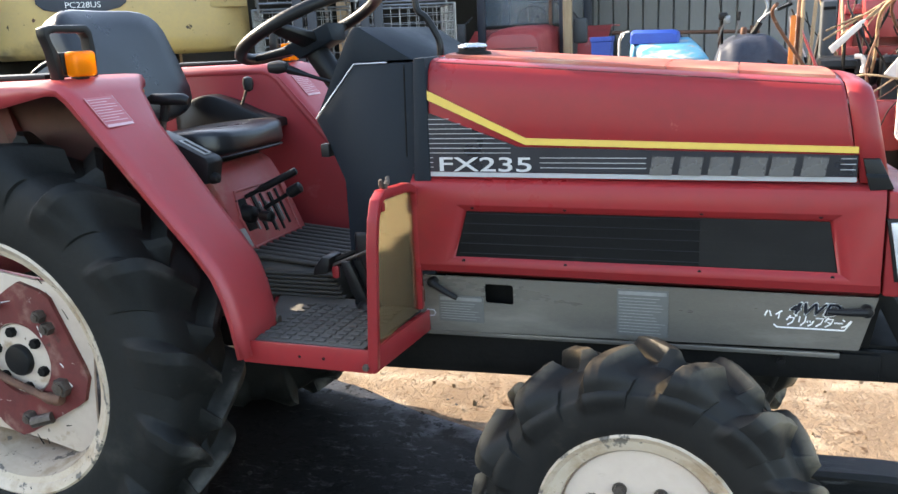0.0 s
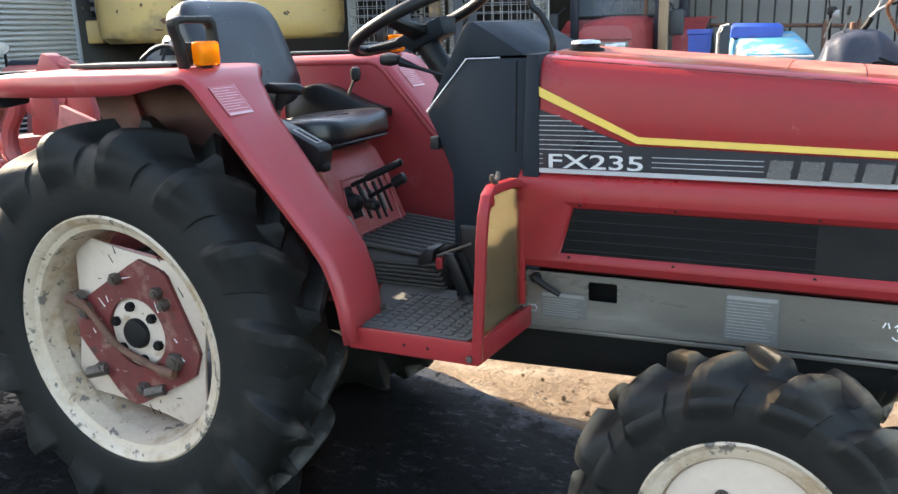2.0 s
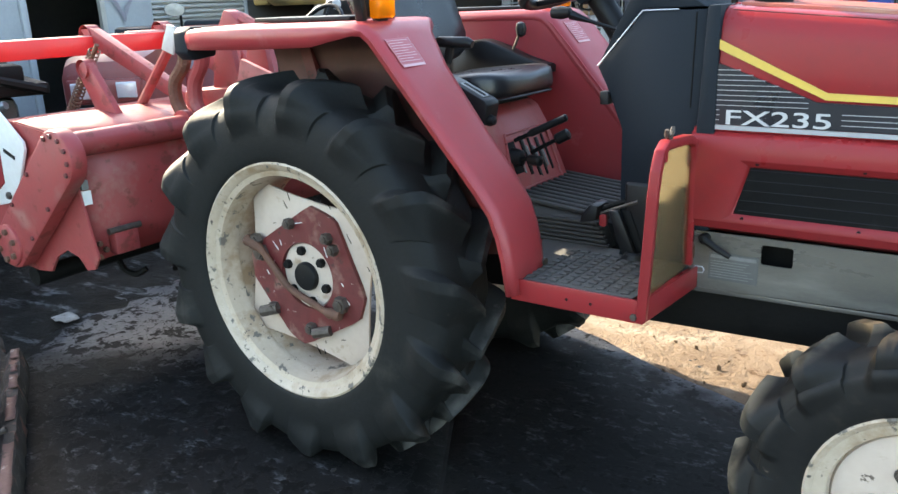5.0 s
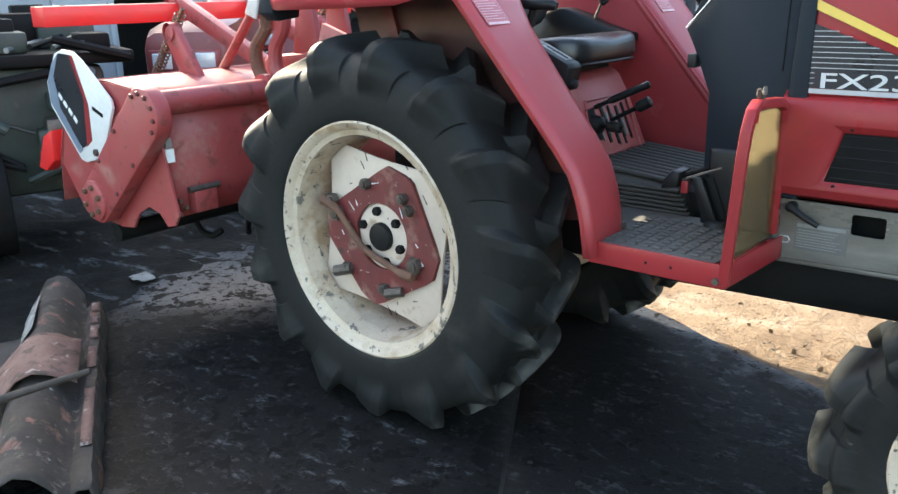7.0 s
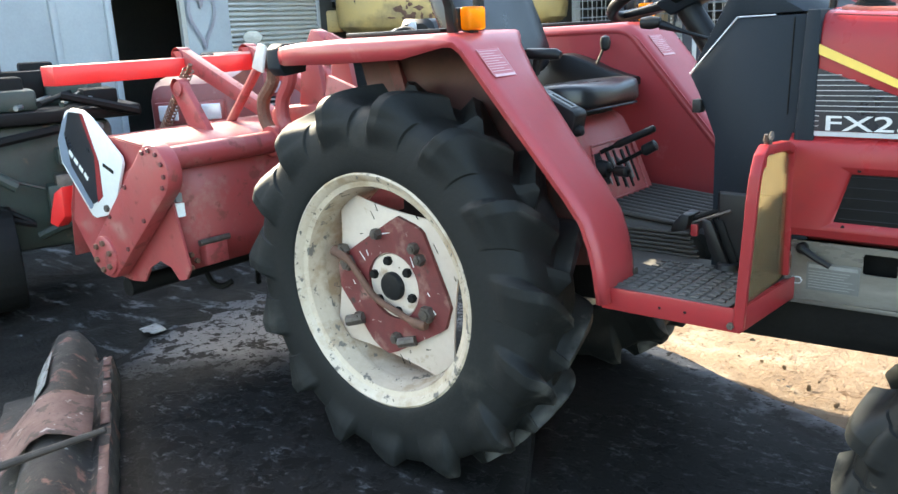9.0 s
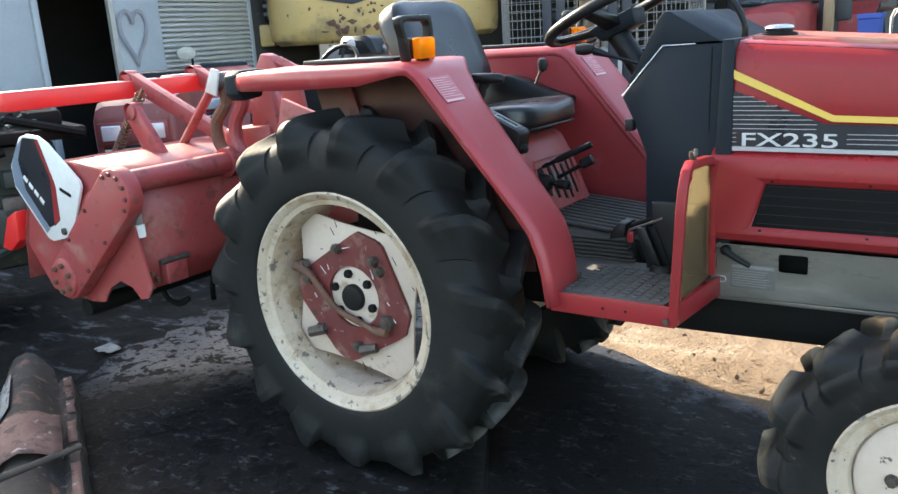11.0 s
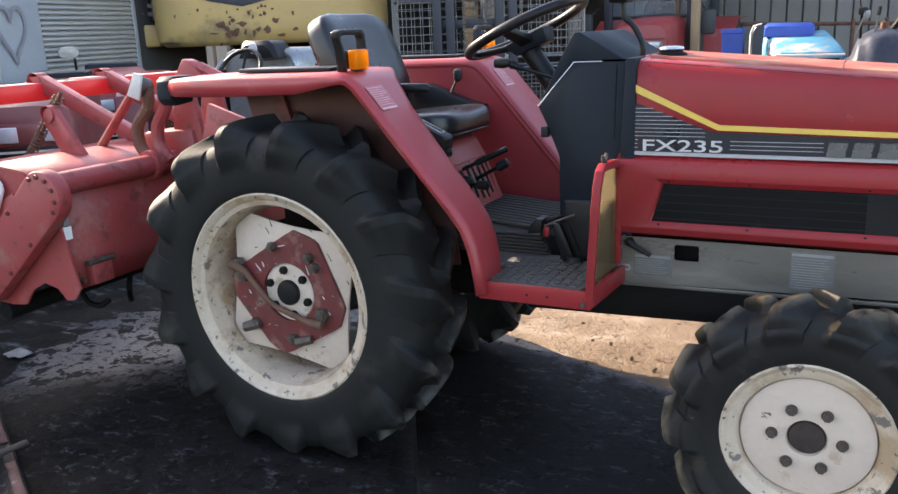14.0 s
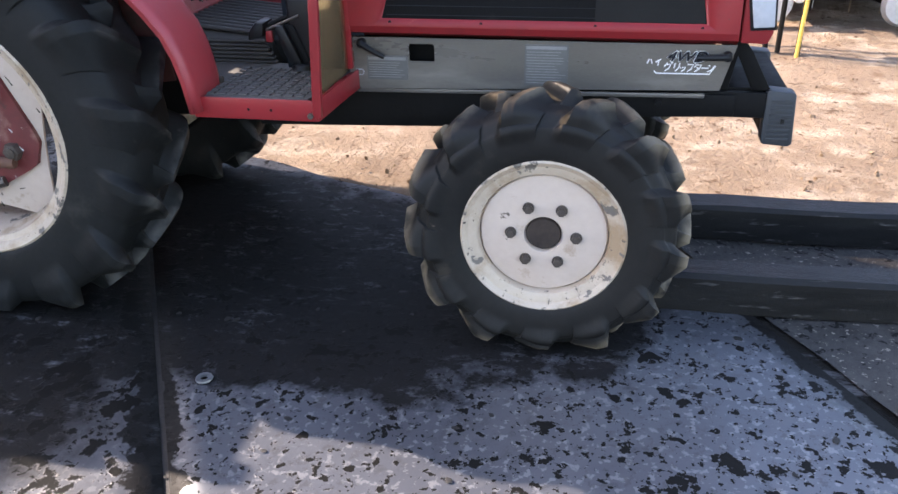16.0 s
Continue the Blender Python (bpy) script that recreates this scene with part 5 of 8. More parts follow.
        for s in (-1, 1):
            tube([gp(0.28, 0.988), gp(0.28 + 0.07 * s, 0.994), gp(0.28 + 0.085 * s, 1.006)], [0.006, 0.006, 0.004], 6, wn)
        part("wing_nut", wn, steel, gd, "dull wing nut")
        part("guard_clip", box((gp(1, 0.7).x - 0.012, min(f(2.178), f(2.20)), 0.675), (gp(1, 0.7).x + 0.012, max(f(2.178), f(2.20)), 0.705), 0.002), rust, gd)

    # Tunnel with ribbed rubber cover, red lever panel and levers.
    tun = part("tunnel", hull([(-1.02, 2.235, 0.64), (-0.56, 2.235, 0.64), (-1.02, 2.25, 0.730), (-0.60, 2.25, 0.704), (-0.98, 2.29, 0.757), (-0.60, 2.29, 0.722), (-1.02, far(2.235), 0.64), (-0.56, far(2.235), 0.64), (-0.98, far(2.27), 0.757), (-0.60, far(2.27), 0.722)], 0.008), tunnel_rubber, T, "dusty ribbed rubber tunnel cover")
    for k in range(6):
        z = 0.655 + 0.0105 * k
        part("rib", box((-1.00, 2.2275 + 0.0025 * k, z - 0.004), (-0.555 - 0.007 * k, 2.245 + 0.0025 * k, z + 0.004), 0.0025, 1), tunnel_rubber, tun)
    for k in range(11):
        y = 2.272 + 0.034 * k
        part("rib", box((-0.195, y - 0.008, -0.006), (0.195, y + 0.008, 0.005), 0.003, 1, turn=Matrix.Translation((-0.79, 0, 0.741)) @ Matrix.Rotation(radians(5.3), 4, "Y")), tunnel_rubber, tun)
    pan_pts = [(-1.07, 0.985), (-0.985, 0.975), (-0.958, 0.958), (-0.926, 0.905), (-0.848, 0.728), (-1.07, 0.728)]
    lp = part("lever_panel", prism(pan_pts, "y", 2.275, far(2.30), 0.01), red_worn, T, "red pressed lever panel with slots")
    slope = Matrix.Translation((-0.8892, 0, 0.822)) @ Matrix.Rotation(radians(67.3), 4, "Y")
    for y, x0, x1 in ((2.345, -0.062, 0.030), (2.405, -0.072, 0.045), (2.445, -0.060, 0.055), (2.485, -0.055, 0.06), (2.525, -0.060, 0.05)):
        w = 0.021 if y < 2.35 else 0.007 if y < 2.42 else 0.005
        part("slot", box((x0, y - w, 0.0), (x1, y + w, 0.0035), 0.001, turn=slope), iron, lp, "black lever slot")
    for y, x in ((2.375, 0.0), (2.425, -0.02), (2.465, -0.01), (2.505, 0.0)):
        part("text_bar", box((x - 0.02, y - 0.003, 0.0005), (x + 0.035, y + 0.003, 0.003), turn=slope), label_grey, lp)
    rim = [slope @ Vector((x, y, 0.002)) for x, y in ((-0.085, 2.335), (-0.085, 2.56), (0.075, 2.56), (0.075, 2.315), (-0.01, 2.31))]
    part("pressed_rim", tube(rim, 0.004, 6, closed=True), red_worn, lp)
    part("panel_sticker", box((0.015, 2.283, 0.0), (0.070, 2.312, 0.003), turn=slope), label_grey, lp, "small printed sticker")
    for y, x in ((2.405, -0.03), (2.445, 0.0), (2.485, -0.02)):
        part("slot_rim", box((x - 0.035, y + 0.008, 0.0), (x + 0.06, y + 0.012, 0.003), turn=slope), steel, lp)
    def lever(base, tip, knob_r, knob_l):
        b, t = Vector(base), Vector(tip)
        d = (t - b).normalized()
        lv = part("lever", tube([b, t], 0.006, 8), iron, lp, "dark lever rod")
        part("knob", tube([t - d * knob_l, t - d * knob_l * 0.9, t - d * 0.004, t], [knob_r * 0.7, knob_r, knob_r, knob_r * 0.6], 12), blackp, lv, "black lever grip")
    lever((-0.912, 2.375, 0.880), (-0.760, 2.40, 0.951), 0.0105, 0.125)
    lever((-0.890, 2.43, 0.838), (-0.778, 2.45, 0.899), 0.016, 0.045)
    lever((-0.90, 2.345, 0.838), (-0.793, 2.31, 0.842), 0.015, 0.045)
    part("bellows", lathe([(0.03, -0.04), (0.026, 0.0), (0.022, 0.02), (0.0005, 0.03)], (-0.890, 2.345, 0.838), "x", 16), blackp, lp)

    # Seat.
    def cushion(cx, cz, hx, hy, h, tilt, crown, name, mat, parent, label, back=False):
        rows = []
        for k in range(9):
            v = -1 + 2 * k / 8
            e = (1 - abs(v) ** 4) ** 0.5 if abs(v) < 1 else 0.0
            e = max(e, 0.04)
            sec = []
            for j in range(24):
                a = 2 * math.pi * j / 24
                ca, sa = math.cos(a), math.sin(a)
                x = hx * math.copysign(abs(ca) ** 0.45, ca) * (0.88 + 0.12 * e)
                y = hy * math.copysign(abs(sa) ** 0.45, sa) * (0.88 + 0.12 * e)
                x, y = x * (0.75 + 0.25 * e), y * (0.75 + 0.25 * e)
                z = v * h + crown * (y / hy) ** 2 * (1 if v > 0 else 0)
                sec.append(Vector((x, y, z)))
            rows.append(sec)
        bm = loaf(rows)
        m = Matrix.Translation((cx, YC - 0.01, cz)) @ Matrix.Rotation(radians(tilt), 4, "Y")
        bmesh.ops.transform(bm, matrix=m, verts=bm.verts)
        return part(name, bm, mat, parent, label, sharp=60)

    # Unseen panel, added to block sun leaking in under the seat.
    part("rear_panel", box((-1.27, 2.150, 0.62), (-1.25, far(2.150), 0.965), 0.003), red_brown, T, "unseen panel added to stop sun under the seat")
    seat = part("seat_base", box((-1.22, 2.30, 0.92), (-0.985, far(2.30), 0.99), 0.02), iron, T, "black seat base")
    cu = cushion(-1.080, 1.019, 0.188, 0.205, 0.037, -5.0, 0.022, "seat_cushion", vinyl, T, "black vinyl tractor seat cushion")
    part("seat_piping", tube([Vector((-1.080 + 0.182 * math.copysign(abs(math.cos(a)) ** 0.45, math.cos(a)), YC - 0.01 + 0.198 * math.copysign(abs(math.sin(a)) ** 0.45, math.sin(a)), 0.990 + 0.014 * math.cos(a))) for a in [2 * math.pi * k / 40 for k in range(40)]], 0.004, 6, closed=True), blackp, cu)
    cushion(-1.335, 1.235, 0.175, 0.215, 0.042, 67.0, 0.03, "seat_back", vinyl, T, "black vinyl tractor seat backrest")
    # Black console with the lever on the near side, black arm fairing on the other.
    con_pts = [(-1.11, 1.095), (-1.02, 1.082), (-0.970, 1.062), (-0.876, 1.018), (-0.868, 1.006), (-0.880, 0.953), (-1.00, 0.945), (-1.11, 0.98)]
    con = part("console", prism(con_pts, "y", 2.165, 2.228, 0.005), blackp, T, "black lever console")
    part("console_print", box((-0.040, -0.016, 0.0), (0.040, 0.016, 0.002), turn=Matrix.Translation((-0.926, 2.197, 1.0415)) @ Matrix.Rotation(radians(25), 4, "Y")), label_grey, con)
    part("console_slot", box((-0.036, -0.005, 0.001), (0.036, 0.005, 0.003), turn=Matrix.Translation((-0.926, 2.197, 1.0415)) @ Matrix.Rotation(radians(25), 4, "Y")), iron, con)
    part("console_knob", lathe([(0.0005, 0.024), (0.012, 0.020), (0.016, 0.006), (0.012, -0.012)], (-0.882, 2.19, 0.965), "x", 14), blackp, con)
    lv = part("hand_lever", tube([(-1.028, 2.20, 1.05), (-1.004, 2.20, 1.145)], 0.008, 10), steel, con, "steel lever rod")
    part("lever_grip", tube([(-1.034, 2.182, 1.163), (-1.024, 2.184, 1.165), (-0.944, 2.200, 1.161), (-0.932, 2.202, 1.157)], [0.010, 0.014, 0.015, 0.010], 12), blackp, lv, "black T grip")
    part("grip_stem", tube([(-1.012, 2.20, 1.110), (-1.000, 2.20, 1.157)], 0.012, 10), blackp, lv)
    fair = []
    ridge = smooth_path([(-1.34, 1.085, 0.10), (-1.28, 1.128, 0.10), (-1.215, 1.142, 0.09), (-1.143, 1.124, 0.075), (-1.064, 1.092, 0.052), (-1.004, 1.073, 0.038), (-0.976, 1.066, 0.026)], 4)
    for x, z, deep in ridge:
        fair.append([Vector((x, 2.675, z - deep)), Vector((x, 2.675, z - 0.012)), Vector((x, 2.680, z - 0.003)), Vector((x, 2.690, z)), Vector((x, 2.73, z)), Vector((x, 2.745, z - 0.006)), Vector((x, 2.745, z - deep))])
    fr = part("arm_fairing", loaf(fair), blackp, T, "black arched lever housing")
    lv = part("gear_lever", tube([(-1.112, 2.70, 1.095), (-1.083, 2.70, 1.155)], 0.005, 8), steel, fr)
    part("gear_knob", lathe([(0.0005, -0.024), (0.014, -0.016), (0.018, 0.004), (0.014, 0.02), (0.0005, 0.026)], (-1.076, 2.70, 1.170), "z", 16), blackp, lv, "black round knob")
    part("side_marker", lathe([(0.0005, 0.02), (0.014, 0.016), (0.017, 0)], (-1.060, 2.165, 1.183), "x", 14), amber, T, "small amber side marker")
    # Pedals and loose wire.
    pa = part("pedal_arm", hull([(x, y, z) for y in (2.168, 2.182) for x, z in ((-0.530, 0.768), (-0.504, 0.768), (-0.478, 0.690), (-0.448, 0.640), (-0.478, 0.640), (-0.508, 0.695))], 0.004), blackp, T, "black bent pedal arm")
    part("pedal_arm_back", hull([(x, y, z) for y in (2.186, 2.1895) for x, z in ((-0.505, 0.768), (-0.482, 0.768), (-0.430, 0.640), (-0.455, 0.640))], 0.004), iron, pa)
    part("pedal_boot", lathe([(0.030, 0.0), (0.026, 0.012), (0.018, 0.016)], (-0.462, 2.176, 0.6555), "z", 14), blackp, pa)
    pd = part("pedal", hull([(x, y, z) for y in (2.165, 2.235) for x, z in ((-0.606, 0.728), (-0.562, 0.738), (-0.556, 0.775), (-0.578, 0.778), (-0.600, 0.752))], 0.005), blackp, T, "black rubber brake pedal")
    part("pedal_pin", tube([(-0.582, 2.20, 0.752), (-0.463, 2.20, 0.803)], 0.007, 8), iron, pd)
    part("pedal_link", tube([(-0.560, 2.188, 0.752), (-0.464, 2.190, 0.792)], 0.0040, 8), steel, pd)
    part("pedal_tab", prism(rounded(-0.548, 0.738, 0.009, 0.015, 0.005, 3), "y", 2.176, 2.184, 0.001), red, pd, "small red tab")
    part("loose_wire", tube(smooth_path([(-0.56, 2.70, 1.05), (-0.565, 2.69, 0.97), (-0.60, 2.68, 0.92), (-0.63, 2.66, 0.93), (-0.60, 2.66, 0.90), (-0.545, 2.66, 0.89), (-0.53, 2.66, 0.78)], 5), 0.0022, 5), white_old, T, "thin pale wire")
    return T


pink_label = surf("pink_sticker", (0.40, 0.085, 0.095), (0.36, 0.08, 0.09), 0.4, 0, 8, 60, 0.02)
pale_pink = surf("pale_print", (0.60, 0.38, 0.38), (0.52, 0.32, 0.32), 0.5, 0, 9, 60, 0.02)
# Darker, browner red than the fender paint, used on the near inner wall.
red_brown = surf("dark_brown_red", (0.13, 0.045, 0.038), (0.085, 0.045, 0.036), 0.7, 0, 4, 50, 0.2, [((0.05, 0.038, 0.03), 6.0, 0.55, 0.15, 0.85)])
# Pale colour that stands for light seen through the rail.
HOLE_LIGHT = surf("pale_hole_light", (0.55, 0.50, 0.42), (0.5, 0.45, 0.38), 0.7)
tractor = build_tractor()

# ---- ground ----
def ground():
    def steps(lo, a, b, hi, fine):
        s, v = [], lo
        while v < a:
            s.append(v)
            v += max(0.35, (a - v) * 0.22)
        v = a
        while v < b:
            s.append(v)
            v += fine
        k = fine
        while v < hi:
            s.append(v)
            k *= 1.28
            v += k
        return s + [hi]
    xs, ys = steps(-900, -4.6, 2.6, 900, 0.06), steps(-900, 0.6, 6.4, 900, 0.06)
    verts, faces = [], []
    for y in ys:
        for x in xs:
            d = max(abs(x + 1), abs(y - 2.5))
            k = 1.0 if d < 12 else max(0.0, 1 - (d - 12) / 20)
            p = Vector((x, y, 0))
            h = 0.022 * noise.noise(p * 1.1) + 0.016 * noise.noise(p * 3.7) + 0.012 * noise.noise(p * 8.5)
            # Pressed flat and lower where the steel plates lie.
            u = 0.866 * x + 0.5 * y
            v = -0.5 * x + 0.866 * y
            flat = min(1, max(0, (u + 1.75) / 0.15)) * min(1, max(0, (3.6 - u) / 0.15)) * min(1, max(0, (3.5 - v) / 0.4))
            z = h * k * (1 - flat) + flat * (-0.002) - 0.012
            verts.append((x, y, z))
    n = len(xs)
    for j in range(len(ys) - 1):
        for i in range(n - 1):
            a = j * n + i
            faces.append((a, a + 1, a + n + 1, a + n))
    me = bpy.data.meshes.new("ground")
    me.from_pydata(verts, [], faces)
    me.polygons.foreach_set("use_smooth", [True] * len(faces))
    me.materials.append(dirt)
    return tagged(new("ground", me), "brown trodden yard dirt with dark wet mud", "ground", kind="structure")


ground()

# Steel road plates, laid askew, with open joints between them.
PL = Matrix(((0.866, -0.5, 0, 0), (0.5, 0.866, 0, 0), (0, 0, 1, 0), (0, 0, 0, 1)))
pavement = tagged(new("pavement"), "dark oily steel road plates laid side by side", "pavement", kind="structure")
ORIGIN[pavement] = Vector()
plates = [(-1.535, 0.184, -2.8, 3.87, 0.0), (0.196, 1.760, -2.8, 3.02, -0.002)]
for u0, u1, v0, v1, dz in plates:
    bm = bmesh.new()
    nx, ny = 18, 24
    rows = []
    for j in range(ny + 1):
        row = []
        for i in range(nx + 1):
            u = u0 + (u1 - u0) * i / nx
            top = v1 if u0 < 0 else min(3.62, 3.258 - 1.283 * (u - 0.61)) + 0.05 * noise.noise(Vector((u * 5, 3, 2)))
            v = v0 + (top - v0) * j / ny
            if i in (0, nx):
                u += 0.004 * noise.noise(Vector((v * 4, u, 0)))
            p = PL @ Vector((u, v, 0))
            p.z = dz + 0.003 * noise.noise(Vector((u, v, 1)) * 0.9)
            row.append(p)
        rows.append(row)
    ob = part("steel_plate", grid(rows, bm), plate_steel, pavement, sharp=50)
    solid(ob, 0.022)


# Mud packed into the joint.
bm = bmesh.new()
grid([[PL @ Vector((u, v, -0.003 + 0.004 * noise.noise(Vector((u * 60, v * 14, 2))))) for u in (0.178, 0.187, 0.193, 0.202)] for v in [-2.7 + 0.05 * k for k in range(128)]], bm)
part("joint_mud", bm, mud_black, pavement)


# Rough dark asphalt strip beside the plates, and two tarred timbers on it.
bm = bmesh.new()
rows = []
for j in range(30):
    row = []
    for i in range(24):
        u = 1.80 + 1.6 * i / 23
        v = -2.2 + (2.2 + (2.76 - 0.5 * u) / 0.866) * j / 29
        p = PL @ Vector((u + (0.02 * noise.noise(Vector((0, v * 3, 5))) if i == 0 else 0), v, 0))
        p.z = -0.006 + 0.006 * noise.noise(Vector((u * 9, v * 9, 3))) + 0.008 * noise.noise(Vector((u * 2, v * 2, 7)))
        row.append(p)
    rows.append(row)
tagged(part("road", grid(rows, bm), asphalt, None, "rough worn dark asphalt strip"), category="road", kind="structure")


def timber(y0, y1, zt, slant, seed):
    rng = random.Random(seed)
    secs = []
    for k in range(14):
        x = 0.36 + 2.6 * k / 13
        dy = slant * (x - 0.6) + rng.uniform(-0.004, 0.004)
        r = 0.012
        secs.append([Vector((x, y0 + dy, 0.0)), Vector((x, y0 + dy, zt - r)), Vector((x, y0 + dy + r, zt + rng.uniform(-0.003, 0.003))), Vector((x, y1 + dy - r, zt + rng.uniform(-0.003, 0.003))), Vector((x, y1 + dy, zt - r)), Vector((x, y1 + dy, 0.0))])
    T = thing("timber", (1.66, (y0 + y1) / 2, 0), "black tarred squared timber lying on the ground", "timber", "timbers")
    cut = 8
    part("beam", loaf(secs[:cut]), tar, T, sharp=30)
    part("beam", loaf([[p + Vector((0.006 if k == 0 else 0, 0, -0.003)) for p in s] for k, s in enumerate(secs[cut - 1:])]), tar, T, sharp=30)
    return T


timber(2.165, 2.275, 0.115, 0.02, 3)
timber(2.62, 2.735, 0.115, 0.02, 4)


def clods():
    """Loose lumps of earth over the yard, and black mud on the plates."""
    rng = random.Random(11)
    bm, bd = bmesh.new(), bmesh.new()
    for k in range(900):
        x, y = rng.uniform(-2.5, 2.4), rng.uniform(2.85, 6.5)
        if rng.random() < 0.5:
            y = 2.9 + (y - 2.85) * 0.35
        r = rng.choice((0.002, 0.003, 0.004, 0.007)) * rng.uniform(0.7, 1.4)
        m = Matrix.Translation((x, y, r * 0.2 - 0.008)) @ Euler((rng.random() * 6, rng.random() * 6, rng.random() * 6)).to_matrix().to_4x4() @ Matrix.Diagonal((r * rng.uniform(0.8, 1.6), r, r * rng.uniform(0.35, 0.7), 1))
        s = bmesh.ops.create_icosphere(bm, subdivisions=1, radius=1, matrix=m)
        for v in s["verts"]:
            v.co += (v.co - Vector((x, y, 0))) * rng.uniform(-0.18, 0.18)
    part("clods", bm, clod, None, "loose lumps of brown earth", category="earth", kind="stuff")
    for k in range(260):
        x, y = rng.uniform(-3.4, 1.5), rng.uniform(0.9, 3.1)
        r = rng.choice((0.002, 0.003, 0.004, 0.006)) * rng.uniform(0.7, 1.4)
        m = Matrix.Translation((x, y, r * 0.1)) @ Matrix.Rotation(rng.random() * 6, 4, "Z") @ Matrix.Diagonal((r * rng.uniform(1, 2.2), r * 1.2, r * 0.35, 1))
        s = bmesh.ops.create_icosphere(bd, subdivisions=1, radius=1, matrix=m)
        for v in s["verts"]:
            v.co += (v.co - Vector((x, y, 0))) * rng.uniform(-0.15, 0.15)
    part("mud_lumps", bd, mud_black, None, "small black mud lumps on the steel plates", category="mud", kind="stuff")


clods()
part("washer", lathe([(0.010, 0.002), (0.021, 0.002), (0.022, 0.005), (0.021, 0.008), (0.010, 0.008), (0.010, 0.002)], (-0.607, 1.648, 0.001), "z", 24), galv, None, "pale metal ring lying on the plate", category="ring")


# ---- the rotary tiller ----
def build_tiller():
    K = thing("rotary_tiller", (-2.6, YC, 0), "red rotary tiller attachment behind the tractor", "tiller")
    y0, y1 = 1.765, far(1.765)
    # Cover over the rotor.
    prof = [(-2.205, 0.500), (-2.190, 0.60), (-2.185, 0.74), (-2.195, 0.845), (-2.240, 0.900), (-2.32, 0.935), (-2.48, 0.955), (-2.66, 0.945), (-2.80, 0.86), (-2.90, 0.66), (-2.93, 0.47)]
    cov = part("rotor_cover", grid([[Vector((x, y, z)) for x, z in prof] for y in (y0, 2.1, YC, far(2.1), y1)]), red_worn, K, "red worn rotor cover", sharp=40)
    solid(cov, 0.005)
    for y in (y0, y1):
        part("side_plate", prism([(-2.48, 0.95), (-2.32, 0.93), (-2.20, 0.85), (-2.17, 0.74), (-2.125, 0.555), (-2.120, 0.530), (-2.150, 0.490), (-2.195, 0.480), (-2.235, 0.520), (-2.30, 0.535), (-2.37, 0.500), (-2.42, 0.440), (-2.50, 0.432), (-2.75, 0.45), (-2.88, 0.62), (-2.79, 0.85), (-2.66, 0.94)], "y", y - 0.004, y + 0.004), red_worn, K, "red side plate with a hollow lower edge")
    # Chain case on the near end.
    a, b = Vector((-2.170, 0.862)), Vector((-2.545, 0.535))
    d = (b - a).normalized()
    ang = math.atan2(d.y, d.x)
    pts = [(a.x + 0.092 * math.cos(ang + radians(t)), a.y + 0.092 * math.sin(ang + radians(t))) for t in range(90, 271, 15)]
    pts += [(b.x + 0.085 * math.cos(ang + radians(t)), b.y + 0.085 * math.sin(ang + radians(t))) for t in range(270, 451, 15)]
    cc = part("chain_case", prism(pts, "y", 1.700, 1.758, 0.010), red_worn, K, "red chain case on the end of the tiller")
    for k in range(6):
        t = ang + radians(100 + 32 * k)
        part("case_bolt", hexnut((a.x + 0.072 * math.cos(t), 1.700, a.y + 0.072 * math.sin(t)), 0.0085, 0.007), red_dark, cc)
    for u in (0.35, 0.7):
        for s in (-1, 1):
            c = a.lerp(b, u) + Vector((-d.y, d.x)) * 0.07 * s
            part("case_bolt", hexnut((c.x, 1.700, c.y), 0.0085, 0.007), red_dark, cc)
    cap = part("bearing_cap", lathe([(0.0005, 1.688), (0.065, 1.688), (0.072, 1.692), (0.074, 1.702)], (b.x, 0, b.y), "y", 24), red_worn, cc)
    for k in range(6):
        t = radians(20 + 60 * k)
        part("cap_bolt", hexnut((b.x + 0.05 * math.cos(t), 1.689, b.y + 0.05 * math.sin(t)), 0.011, 0.012), rust, cap)
    part("label_plate", box((-2.165, 1.770, 0.70), (-2.182, 1.800, 0.745), turn=None), white_d, cov, "small white sticker")
    part("label_plate", box((-2.165, 1.772, 0.75), (-2.182, 1.795, 0.78)), label_grey, cov)
    # Cross tube and gear case.
    part("cross_tube", tube([(-2.175, 1.755, 0.895), (-2.175, far(1.755), 0.895)], 0.040, 18), red_worn, K, "red cross tube")
    part("tube_flange", tube([(-2.175, 2.19, 0.895), (-2.175, 2.215, 0.895)], 0.056, 18), red_worn, K)
    part("gear_case", hull([(-2.35, 2.34, 0.80), (-2.05, 2.34, 0.80), (-2.35, 2.34, 1.0), (-2.08, 2.34, 1.02), (-2.35, far(2.34), 0.80), (-2.05, far(2.34), 0.80), (-2.35, far(2.34), 1.0), (-2.08, far(2.34), 1.02)], 0.02), red_worn, K, "red gear case")
    # Hinge bracket low on the cover.
    hb = part("hinge_bracket", box((-2.195, 1.850, 0.515), (-2.150, 1.940, 0.590), 0.006), red_worn, K, "dirty hinge bracket")
    part("hinge_pin", tube([(-2.160, 1.835, 0.597), (-2.160, 1.955, 0.597)], 0.011, 10), steel, hb)
    for y, z in ((1.830, 0.535), (1.81, 0.56), (1.805, 0.515)):
        part("bracket_bolt", hexnut((-2.186, y, z), 0.010, -0.012, "x"), rust, hb)
